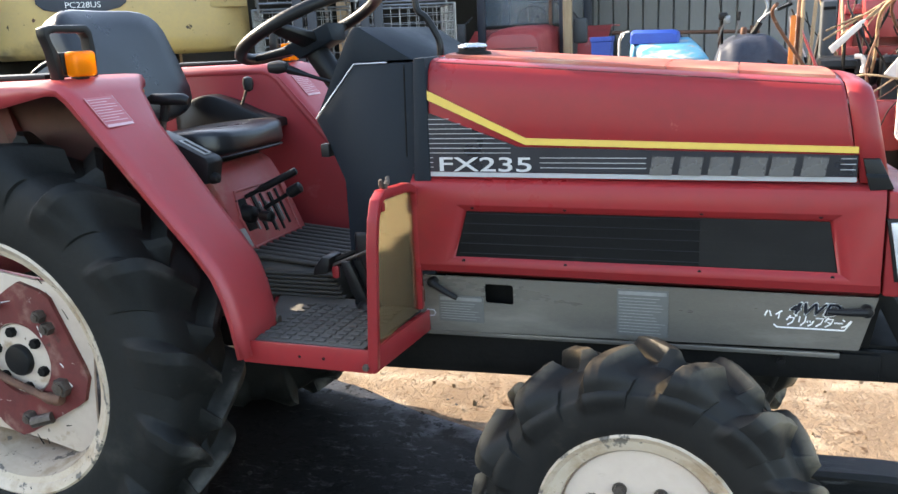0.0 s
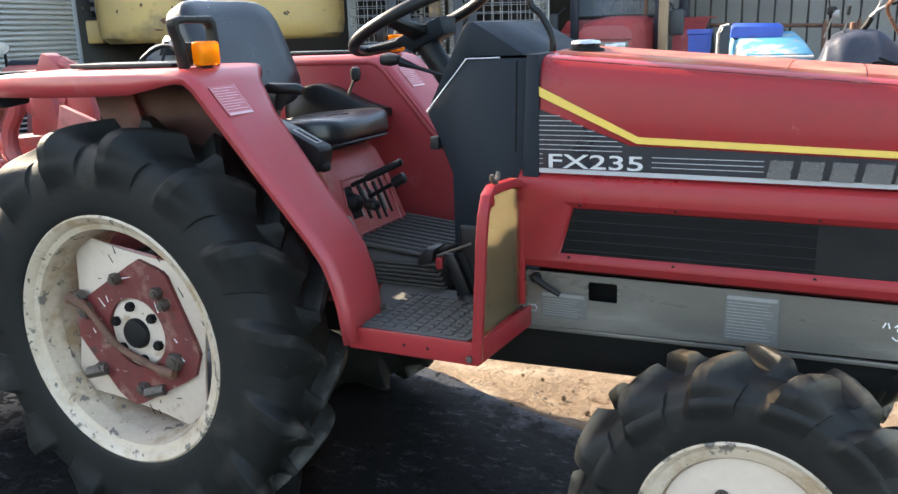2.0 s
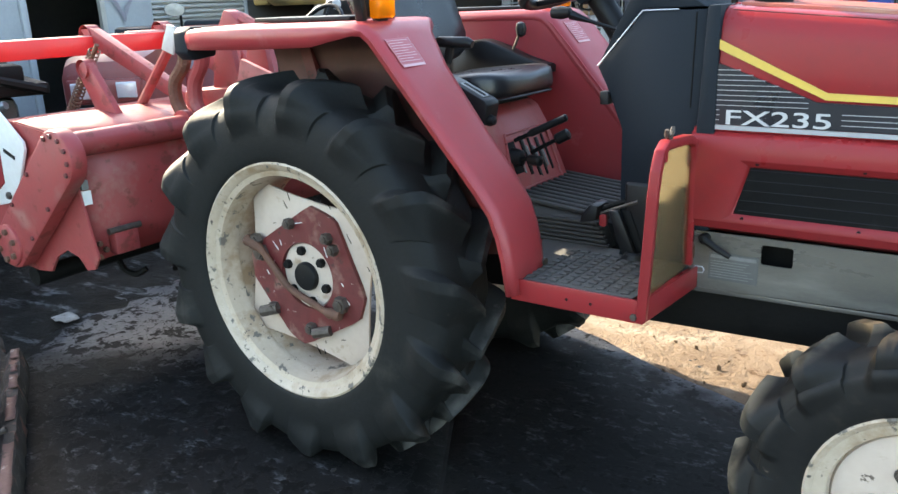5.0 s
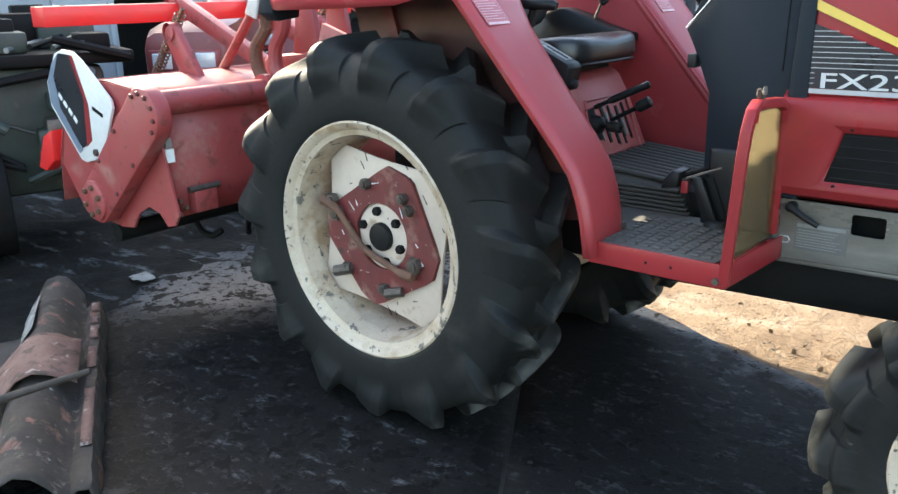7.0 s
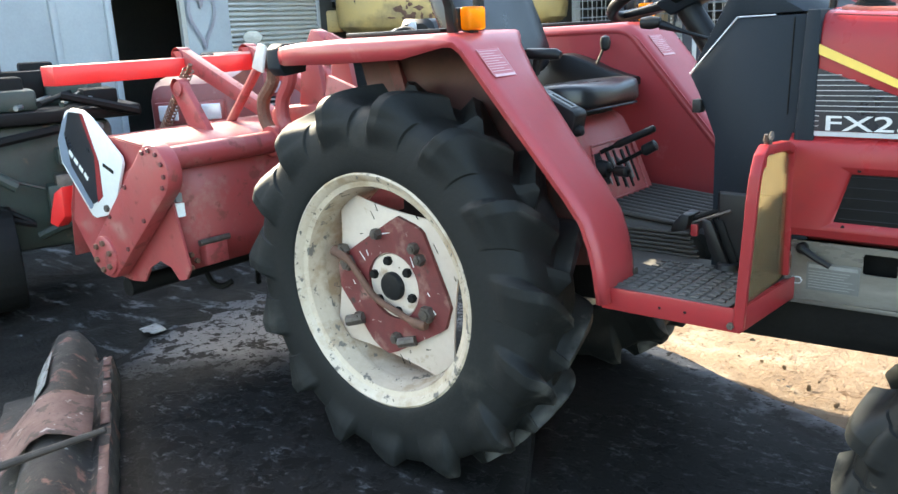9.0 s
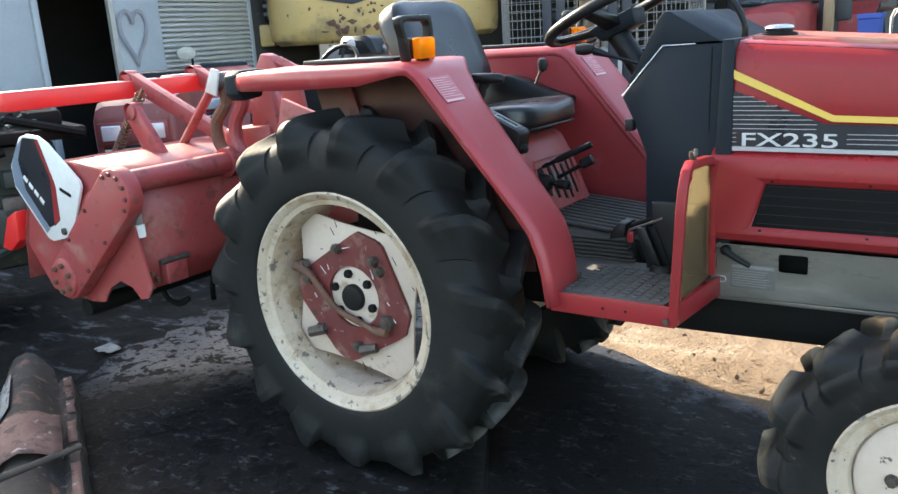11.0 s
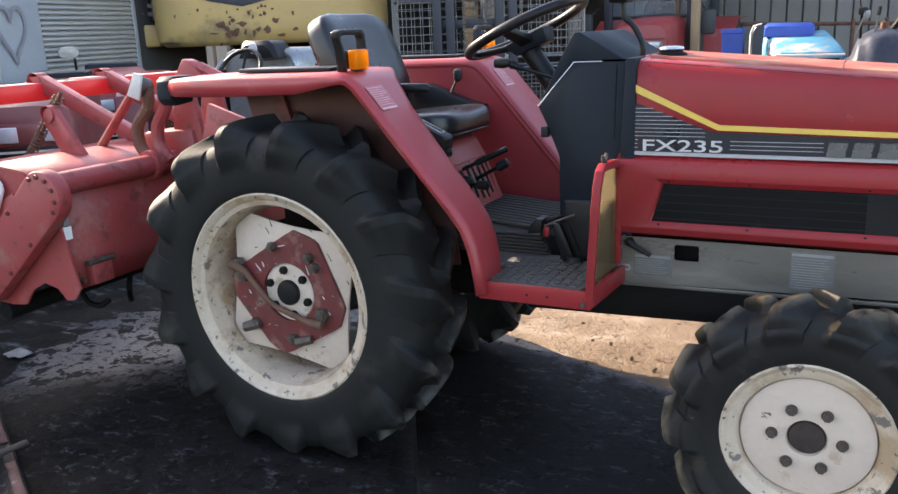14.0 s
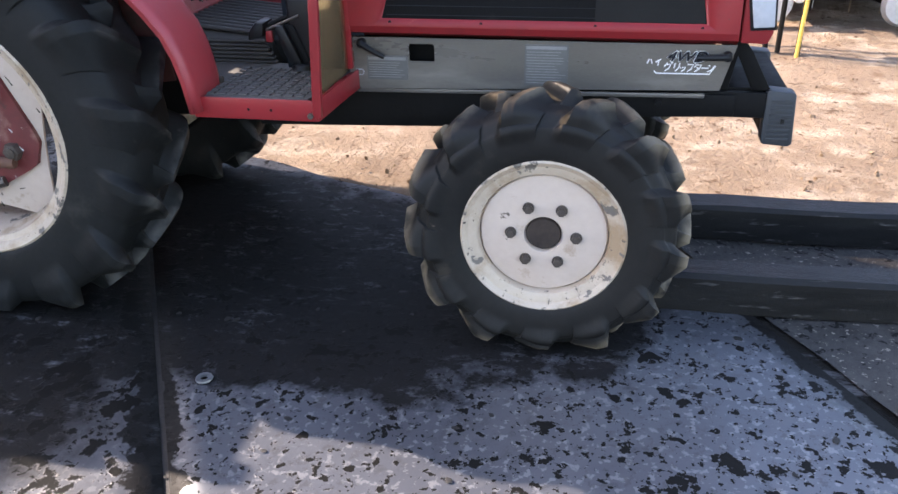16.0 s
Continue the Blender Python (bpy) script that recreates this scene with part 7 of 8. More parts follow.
    for x, y, z, rz, rx in ((-4.69, 9.7, 0.86, 26, 0), (-3.6, 10.4, 0.0, 24, 0), (-3.65, 10.4, 0.86, 30, 0), (-4.67, 9.7, 1.72, 33, 8), (-3.65, 10.4, 1.72, 22, -6)):
        copy_thing(C, pose(x, y, z, rx, 0, rz))


build_cage()


def build_forklift():
    p = (-3.75, 8.75, 0)
    F = thing("forklift", p, "dark blue forklift truck with a tall mast", "forklift")
    M = frame_at(p, (0.3, 0.2))
    for x in (-0.43, -0.28, 0.28, 0.43):
        put("mast_rail", box((x - 0.05, -0.08, 0.05), (x + 0.05, 0.08, 2.6), 0.006), M, navy, F, "dark blue mast rail")
    for x in (-0.12, 0.12):
        bm = bmesh.new()
        for k in range(60):
            box((x - 0.018, -0.03, 0.2 + 0.04 * k), (x + 0.018, 0.0, 0.23 + 0.04 * k), bm=bm)
        put("lift_chain", bm, M, steel, F)
    for z in (0.3, 1.35, 2.5):
        put("mast_tie", box((-0.48, 0.02, z), (0.48, 0.09, z + 0.1), 0.005), M, navy, F)
    put("body", box((-0.5, 0.4, 0.25), (0.5, 1.9, 1.0), 0.06), M, white_old, F, "pale body")
    put("overhead_guard", box((-0.5, 0.35, 2.1), (0.5, 1.7, 2.16), 0.02), M, navy, F)
    for x in (-0.47, 0.47):
        put("guard_post", tube([(x, 0.45, 0.9), (x, 0.55, 2.1)], 0.03, 8), M, navy, F)
    ring = [Vector((0.17 * math.cos(a), 0.62 + 0.05 * math.sin(a), 1.25 + 0.16 * math.sin(a))) for a in [2 * math.pi * k / 24 for k in range(24)]]
    put("steering_wheel", tube(ring, 0.014, 8, closed=True), M, blackp, F)
    for x in (-0.5, 0.5):
        put("wheel", lathe([(0.0005, -0.1), (0.28, -0.1), (0.32, -0.07), (0.32, 0.07), (0.28, 0.1), (0.0005, 0.1)], (x, 0.45, 0.32), "x", 28), M, rubber, F)
        put("wheel", lathe([(0.0005, -0.08), (0.2, -0.08), (0.23, -0.05), (0.23, 0.05), (0.2, 0.08), (0.0005, 0.08)], (x * 0.9, 1.6, 0.23), "x", 28), M, rubber, F)


build_forklift()


def build_barn():
    B = thing("barn", (-4.0, 17.0, 0), "open-fronted dark barn in deep shade", "barn")
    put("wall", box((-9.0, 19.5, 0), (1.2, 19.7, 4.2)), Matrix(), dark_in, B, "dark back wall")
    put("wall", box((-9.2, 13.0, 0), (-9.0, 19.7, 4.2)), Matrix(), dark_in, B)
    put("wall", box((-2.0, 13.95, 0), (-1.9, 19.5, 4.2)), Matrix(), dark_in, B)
    # Unseen roof, added to keep the inside of the barn dark.
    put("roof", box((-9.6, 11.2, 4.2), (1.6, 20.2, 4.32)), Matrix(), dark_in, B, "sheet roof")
    for x in (-8.9, -5.6):
        put("post", box((x - 0.09, 12.6, 0), (x + 0.09, 12.78, 4.2), 0.01), Matrix(), wood, B, "timber post")


build_barn()

# Added screen that covers the bright far ground between shed and excavator.
wall_west = tagged(new("wall_west"), "added grey sheet screen beyond the shed", "wall", kind="structure")
ORIGIN[wall_west] = Vector()
for k in range(40):
    part("fence_sheet", prism([(-24.0 + 0.37 * k, 13.02), (-23.96 + 0.37 * k, 12.98), (-23.68 + 0.37 * k, 12.98), (-23.64 + 0.37 * k, 13.02), (-23.64 + 0.37 * k, 13.05), (-24.0 + 0.37 * k, 13.05)], "z", 0.0, 2.6), siding, wall_west)


def build_back_wall():
    W = tagged(new("wall_north"), "grey vertical metal siding wall", "wall", kind="structure")
    ORIGIN[W] = Vector()
    first = None
    for k in range(46):
        x = -2.30 + 0.236 * k
        if first is None:
            first = part("siding_board", prism([(x + 0.003, 14.30), (x + 0.018, 14.270), (x + 0.218, 14.270), (x + 0.233, 14.30), (x + 0.233, 14.32), (x + 0.003, 14.32)], "z", 0.0, 3.6), siding, W)
        else:
            twin(first, (0.236 * k, 0, 0), W)
    part("siding_backing", box((-2.3, 14.32, 0), (8.6, 14.42, 3.6)), dark_in, W)


build_back_wall()


def build_rail():
    R = thing("pipe_rail", (-0.6, 12.4, 0), "rusty pipe rail in front of the siding", "rail")
    part("top_pipe", tube([(-1.75, 12.3, 1.28), (0.6, 12.5, 1.20)], 0.025, 8), rust, R)
    part("low_pipe", tube([(-1.75, 12.3, 0.75), (0.6, 12.5, 0.7)], 0.02, 8), rust, R)
    for x in (-1.6, -0.75, 0.1, 0.5):
        part("post", tube([(x, 12.4, 0), (x, 12.4, 1.28)], 0.025, 8), rust, R)
    part("wood_post", box((-1.735, 10.9, 0), (-1.630, 11.0, 3.2), 0.01), wood, None, "pale weathered square timber post", category="post")
    B = thing("blue_bin", (-1.02, 9.45, 0), "deep blue plastic bin", "bin")
    part("bin", loaf([[Vector((-1.02 + sx * w, 9.45 + sy * w, z)) for sx, sy in ((-1, -1), (1, -1), (1, 1), (-1, 1))] for w, z in ((0.078, 0.0), (0.102, 1.18), (0.112, 1.19), (0.112, 1.235))]), blue_d, B)


build_rail()


def old_tractor(name, p, facing, paint, label, scale=(1, 1, 1), stripe=False):
    """A parked tractor seen from its front: hood with grille and lamps, and wheels."""
    T = thing(name, p, label, "tractor", "parked tractors")
    M = frame_at(p, facing) @ Matrix.Diagonal((*scale, 1))
    rows = []
    for y, zt, w in ((-0.62, 1.10, 0.33), (-0.60, 1.17, 0.35), (-0.50, 1.215, 0.36), (0.1, 1.28, 0.37), (0.45, 1.31, 0.37)):
        half = [(-w, 0.62), (-w, zt - 0.10), (-w + 0.03, zt - 0.03), (-w + 0.10, zt)]
        rows.append([Vector((x, y, z)) for x, z in half + [(-x, z) for x, z in half[::-1]]])
    hood = put("hood", loaf(rows), M, paint, T, "painted hood", sharp=40)
    put("grille", box((-0.28, -0.635, 0.66), (0.28, -0.60, 0.90), 0.01), M, blackp, hood, "dark front grille")
    for k in range(5):
        put("grille_bar", box((-0.27, -0.645, 0.685 + 0.045 * k), (0.27, -0.634, 0.70 + 0.045 * k)), M, cowl if not stripe else white_old, hood)
    put("lamp_panel", box((-0.31, -0.640, 0.91), (0.31, -0.61, 1.06), 0.012), M, paint if stripe else grey_panel, hood)
    for x in (-0.19, 0.19):
        put("headlamp", box((x - 0.085, -0.655, 0.935), (x + 0.085, -0.635, 1.04), 0.018, 3), M, lens, hood, "clear headlamp")
    for x in (-0.52, 0.52):
        w = put("front_wheel", lathe([(0.18, -0.09), (0.30, -0.09), (0.33, -0.05), (0.33, 0.05), (0.30, 0.09), (0.18, 0.09)], (x, -0.2, 0.33), "x", 28), M, rubber, T, "black front tyre")
        put("rim", lathe([(0.0005, -0.04), (0.15, -0.05), (0.18, -0.085), (0.18, 0.085), (0.15, 0.05), (0.0005, 0.04)], (x, -0.2, 0.33), "x", 24), M, cream, w)
    for x in (-0.58, 0.58):
        w = put("rear_wheel", lathe([(0.3, -0.13), (0.5, -0.13), (0.55, -0.08), (0.55, 0.08), (0.5, 0.13), (0.3, 0.13)], (x, 1.35, 0.55), "x", 32), M, rubber, T, "black rear tyre")
        put("rim", lathe([(0.0005, -0.05), (0.26, -0.06), (0.3, -0.12), (0.3, 0.12), (0.26, 0.06), (0.0005, 0.05)], (x, 1.35, 0.55), "x", 24), M, cream, w)
        put("fender", loaf([[Vector((x - 0.16, y, z)), Vector((x + 0.16, y, z)), Vector((x + 0.16, y, z + 0.02)), Vector((x - 0.16, y, z + 0.02))] for y, z in ((0.75, 0.75), (0.95, 1.1), (1.2, 1.2), (1.9, 1.2))]), M, paint, T)
    put("chassis", box((-0.28, -0.55, 0.30), (0.28, 1.7, 0.66), 0.03), M, iron, T, "dark chassis")
    put("dash", box((-0.28, 0.45, 0.9), (0.28, 0.75, 1.36), 0.04), M, cowl, T)
    if not stripe:
        put("seat", box((-0.24, 1.2, 1.0), (0.24, 1.65, 1.12), 0.04), M, vinyl, T)
    if not stripe:
        put("seat_back", box((-0.24, 1.58, 1.1), (0.24, 1.70, 1.5), 0.05), M, vinyl, T)
    ring = [Vector((0.19 * math.cos(a), 0.80 + 0.10 * math.sin(a), 1.45 + 0.15 * math.sin(a))) for a in [2 * math.pi * k / 28 for k in range(28)]]
    if not stripe:
        put("steering_wheel", tube(ring, 0.014, 8, closed=True), M, blackp, T)
    return T


old_tractor("old_tractor", (-4.31, 3.475, 0), (-0.9, -0.75), old_red, "faded red tractor with square headlamps behind the tiller", (0.66, 0.8, 0.86), True)
old_tractor("old_tractor", (-5.6, 5.2, 0), (-2.0, 2.4), faded_red, "red tractor with pale grille bars, half hidden", (0.8, 0.8, 0.86), True)


def round_wheel(name, centre, r, thick, tilt, material, parent, label=""):
    """A steering wheel with three spokes, tilted about x."""
    M = Matrix.Translation(centre) @ Matrix.Rotation(radians(tilt), 4, "X")
    w = part(name, tube([M @ Vector((r * math.cos(a), r * math.sin(a), 0)) for a in [2 * math.pi * k / 30 for k in range(30)]], thick, 8, closed=True), material, parent, label)
    for a in (90, 210, 330):
        d = Vector((math.cos(radians(a)), math.sin(radians(a)), 0))
        part("spoke", tube([M @ Vector((0, 0, -0.03)), M @ (d * r)], thick * 0.7, 6), material, w)
    part("hub", lathe([(0.0005, 0.0), (r * 0.22, -0.005), (r * 0.24, -0.04), (0.0005, -0.05)], M.translation, "z", 16), material, w)
    return w


def cab_tractor():
    """The red tractor with a glazed cab, nose towards the road plates."""
    T = thing("cab_tractor", (-2.36, 11.6, 0), "faded red tractor with a dark-framed glazed cab", "tractor", "parked tractors")
    rows = []
    for y, zt, w in ((10.20, 1.22, 0.27), (10.22, 1.30, 0.325), (10.32, 1.345, 0.335), (10.80, 1.395, 0.345), (11.45, 1.425, 0.345)):
        half = [(-w, 0.72), (-w, zt - 0.16), (-w + 0.015, zt - 0.07), (-w + 0.07, zt - 0.015), (-w + 0.16, zt)]
        rows.append([Vector((-2.22 + x, y, z)) for x, z in half + [(-x, z) for x, z in half[::-1]]])
    hood = part("hood", loaf(rows), faded_red, T, "faded red hood", sharp=38)
    part("hood_line", box((-2.54, 10.19, 1.135), (-1.90, 10.215, 1.150), 0.004), red_dark, hood)
    part("lamp_band", box((-2.51, 10.185, 1.03), (-1.93, 10.215, 1.115), 0.012), grey_panel, hood, "grey lamp band")
    for x in (-2.40, -2.04):
        part("headlamp", box((x - 0.075, 10.178, 1.035), (x + 0.075, 10.19, 1.105), 0.014, 3), lens, hood, "clear headlamp")
    part("name_plate", box((-2.20, 10.170, 1.02), (-2.06, 10.186, 1.09), 0.004), white_d, hood, "small white plate")
    part("grille", box((-2.48, 10.19, 0.74), (-1.96, 10.215, 1.01), 0.01), blackp, hood, "black grille")
    for x, y in ((-2.90, 11.30), (-1.80, 11.30), (-2.96, 12.75), (-1.74, 12.75)):
        part("cab_post", box((x - 0.055, y - 0.05, 0.75), (x + 0.055, y + 0.05, 2.55), 0.015), navy, T, "dark cab post")
    part("wiper_post", box((-1.985, 11.24, 0.9), (-1.945, 11.28, 2.5), 0.008), rust, T)
    part("cab_roof", box((-3.02, 11.1, 2.5), (-1.68, 12.95, 2.66), 0.05), faded_red, T, "red cab roof")
    part("cab_sill", box((-2.86, 11.27, 1.385), (-1.84, 11.34, 1.43), 0.008), blackp, T)
    part("windscreen", box((-2.845, 11.30, 1.43), (-1.855, 11.308, 2.5)), screen_g, T, "cab windscreen with a painted blue-grey sheen").visible_shadow = False
    part("rear_window", box((-2.90, 12.74, 1.35), (-1.80, 12.748, 2.5)), screen_g, T, "rear cab window with a painted blue-grey sheen").visible_shadow = False
    for x0, x1 in ((-2.86, -2.57), (-1.87, -1.84)):
        part("door_panel", box((x0, 11.28, 0.72), (x1, 11.33, 1.385), 0.008), old_red, T, "dark red door panel")
    for k in range(4):
        part("step_bar", box((-2.84, 11.24, 0.84 + 0.13 * k), (-2.58, 11.275, 0.865 + 0.13 * k), 0.004), rust, T)
    round_wheel("steering_wheel", (-2.33, 11.75, 1.50), 0.20, 0.016, 62, blackp, T, "grey steering wheel")
    part("dash", box((-2.60, 11.45, 1.20), (-2.05, 11.72, 1.45), 0.05), cowl, T)
    part("seat", box((-2.58, 12.1, 1.0), (-2.08, 12.55, 1.16), 0.05), vinyl, T)
    part("seat_back", box((-2.58, 12.5, 1.12), (-2.08, 12.66, 1.75), 0.06), vinyl, T)
    for x in (-3.16, -1.55):
        m = part("mirror", box((x - 0.09, 11.05, 1.16), (x + 0.09, 11.14, 1.47), 0.03), bumper_grey, T, "grey mirror head")
        part("mirror_arm", tube([(x, 11.14, 1.40), (x * 0.5 - (1.45 if x < -2 else 0.9), 11.28, 1.55)], 0.014, 8), blackp, m)
    for x in (-2.78, -1.66):
        w = part("front_wheel", lathe([(0.22, -0.10), (0.40, -0.10), (0.43, -0.06), (0.43, 0.06), (0.40, 0.10), (0.22, 0.10)], (x, 10.75, 0.43), "x", 28), rubber, T, "black front tyre")
        part("rim", lathe([(0.0005, -0.05), (0.18, -0.06), (0.22, -0.09), (0.22, 0.09), (0.18, 0.06), (0.0005, 0.05)], (x, 10.75, 0.43), "x", 24), cream, w)
    for x in (-3.05, -1.50):
        w = part("rear_wheel", lathe([(0.35, -0.17), (0.62, -0.17), (0.67, -0.10), (0.67, 0.10), (0.62, 0.17), (0.35, 0.17)], (x, 12.4, 0.67), "x", 32), rubber, T, "black rear tyre")
        part("rim", lathe([(0.0005, -0.06), (0.30, -0.07), (0.35, -0.15), (0.35, 0.15), (0.30, 0.07), (0.0005, 0.06)], (x, 12.4, 0.67), "x", 24), cream, w)
        part("fender", loaf([[Vector((x - 0.20, y, z)), Vector((x + 0.20, y, z)), Vector((x + 0.20, y, z + 0.02)), Vector((x - 0.20, y, z + 0.02))] for y, z in ((11.6, 0.75), (11.75, 1.2), (12.1, 1.36), (12.9, 1.36))]), faded_red, T)
    part("chassis", box((-2.48, 10.3, 0.38), (-1.95, 12.9, 0.74), 0.03), iron, T, "dark chassis")


def blue_tractor():
    """The small sun-bleached tractor beside the bin."""
    T = thing("blue_tractor", (-0.3, 8.6, 0), "sun-bleached blue tractor with peeling rusty hood", "tractor", "parked tractors")
    rows = []
    for y, zt, xl, xr in ((7.72, 0.985, -0.40, 0.10), (7.74, 1.035, -0.43, 0.125), (7.80, 1.055, -0.435, 0.13), (8.20, 1.135, -0.53, 0.05), (8.62, 1.200, -0.63, -0.04)):
        half = [(xl, 0.55), (xl, zt - 0.10), (xl + 0.01, zt - 0.03), (xl + 0.05, zt), (xr - 0.05, zt), (xr - 0.01, zt - 0.03), (xr, zt - 0.10), (xr, 0.55)]
        rows.append([Vector((x, y, z)) for x, z in half])
    hood = part("hood", loaf(rows), blue_p, T, "pale blue hood, bleached white and rust-stained", sharp=38)
    part("hood_rim", tube([(-0.425, 7.735, 1.012), (0.12, 7.735, 1.008)], 0.012, 8), white_old, hood)
    part("grille", box((-0.385, 7.705, 0.62), (0.085, 7.725, 0.985), 0.012), iron, hood, "black grille opening")
    part("badge", box((-0.19, 7.698, 0.965), (-0.09, 7.708, 0.985), 0.003), white_d, hood)
    for k in range(3):
        part("side_mark", prism([(8.00 + 0.10 * k, 0.93), (8.07 + 0.10 * k, 0.94), (8.08 + 0.10 * k, 1.01), (8.01 + 0.10 * k, 1.00)], "x", -0.503 - 0.02 * k, -0.470 - 0.02 * k), iron, hood)
    part("fuel_tank", loaf([[Vector((x, y, z)) for x, z in ((-0.60 + g, 1.16), (-0.595 + g, 1.265 - h), (-0.57 + g, 1.285 - h), (-0.21 - g, 1.275 - h), (-0.175 - g, 1.25 - h), (-0.165 - g, 1.16))] for y, g, h in ((8.34, 0.01, 0.03), (8.37, 0.0, 0.0), (8.66, 0.0, 0.0), (8.70, 0.02, 0.03))]), blue_d, T, "deep blue fuel tank", sharp=38)
    sb = part("seat_back", loaf([[Vector((x, y + (z - 1.0) * 0.2, z)) for x, z in ((-0.79 + g, 0.80), (-0.80 + g, 1.20 - g), (-0.77 + g, 1.265 - g), (-0.58 - g, 1.285 - g), (-0.55 - g, 1.20), (-0.55 - g, 0.80))] for y, g in ((9.05, 0.02), (9.08, 0.0), (9.16, 0.0), (9.20, 0.02))]), vinyl, T, "black seat back with pale piping", sharp=40)
    part("piping", tube([(-0.795, 9.05, 0.82), (-0.80, 9.12, 1.19), (-0.775, 9.13, 1.255), (-0.70, 9.13, 1.275)], 0.012, 6), white_old, sb)
    part("seat", box((-0.80, 8.75, 0.72), (-0.45, 9.1, 0.84), 0.04), vinyl, T)
    part("dash", box((-0.55, 8.66, 0.8), (-0.15, 8.80, 1.22), 0.03), cowl, T)
    for x in (-0.72, 0.34):
        w = part("front_wheel", lathe([(0.16, -0.07), (0.26, -0.07), (0.28, -0.04), (0.28, 0.04), (0.26, 0.07), (0.16, 0.07)], (x, 8.0, 0.28), "x", 26), rubber, T, "black front tyre")
        part("rim", lathe([(0.0005, -0.03), (0.14, -0.04), (0.16, -0.065), (0.16, 0.065), (0.14, 0.04), (0.0005, 0.03)], (x, 8.0, 0.28), "x", 22), white_old, w)
    for x in (-1.02, 0.42):
        w = part("rear_wheel", lathe([(0.25, -0.11), (0.42, -0.11), (0.46, -0.06), (0.46, 0.06), (0.42, 0.11), (0.25, 0.11)], (x, 9.0, 0.46), "x", 30), rubber, T, "black rear tyre")
        part("rim", lathe([(0.0005, -0.04), (0.22, -0.05), (0.25, -0.10), (0.25, 0.10), (0.22, 0.05), (0.0005, 0.04)], (x, 9.0, 0.46), "x", 22), white_old, w)
    part("chassis", box((-0.5, 7.78, 0.26), (0.1, 9.2, 0.56), 0.03), iron, T, "dark chassis")


cab_tractor()
blue_tractor()


def small_cockpit():
    T = thing("ride_on_carrier", (-3.55, 4.85, 0), "silver-grey ride-on machine with black dash and wheel", "machine")
    body = loaf([[Vector((x, y, z)) for x, z in ((-3.86 + g, 0.30), (-3.87 + g, 1.16), (-3.84 + g, 1.235 - g), (-3.78 + g, 1.262 - g), (-3.30 - g, 1.258 - g), (-3.25 - g, 1.225 - g), (-3.22 - g, 1.15), (-3.20 - g, 0.30))] for y, g in ((4.62, 0.02), (4.66, 0.0), (5.10, 0.0), (5.16, 0.03))])
    b = part("body", body, galv, T, "silver-grey rounded cowl", sharp=38)
    part("cowl_lip", tube([(-3.86, 4.64, 1.17), (-3.83, 4.64, 1.235), (-3.77, 4.64, 1.255)], 0.012, 6), white_old, b)
    d = part("dash", loaf([[Vector((x, y, z)) for x, z in ((-3.64 + g, 1.20), (-3.61 + g, 1.295 - h), (-3.58 + g, 1.318 - h), (-3.38 - g, 1.315 - h), (-3.34 - g, 1.29 - h), (-3.30 - g, 1.20))] for y, g, h in ((4.50, 0.02, 0.03), (4.53, 0.0, 0.0), (4.70, 0.01, 0.0), (4.74, 0.03, 0.02))]), blackp, T, "black dash with a round dial", sharp=38)
    part("dial", lathe([(0.0005, 4.492), (0.035, 4.493), (0.04, 4.51)], (-3.49, 0, 1.265), "y", 20), lens, d)
    round_wheel("steering_wheel", (-3.46, 4.30, 1.12), 0.17, 0.014, 55, blackp, T, "black steering wheel")
    part("side_pipe", tube([(-3.95, 4.55, 1.05), (-3.84, 4.6, 1.19)], 0.02, 8), galv, T)
    part("crawler", prism(rounded(4.9, 0.19, 0.62, 0.19, 0.17, 6), "x", -4.02, -3.12, 0.01), iron, T, "black crawler track")
    D = thing("round_mirror", (-7.3, 6.2, 0), "round pale mirror on a thin stalk", "mirror")
    part("stalk", tube([(-7.3, 6.2, 0.0), (-7.28, 6.19, 1.22)], 0.014, 8), iron, D)
    put("disc", lathe([(0.0005, -0.012), (0.108, -0.01), (0.115, 0.0), (0.0005, 0.008)], (0, 0, 0), "y", 28), Matrix.Translation((-7.29, 6.13, 1.265)) @ Matrix.Rotation(radians(50), 4, "Z") @ Matrix.Diagonal((0.95, 1, 0.62, 1)), galv, D, "pale disc")


small_cockpit()


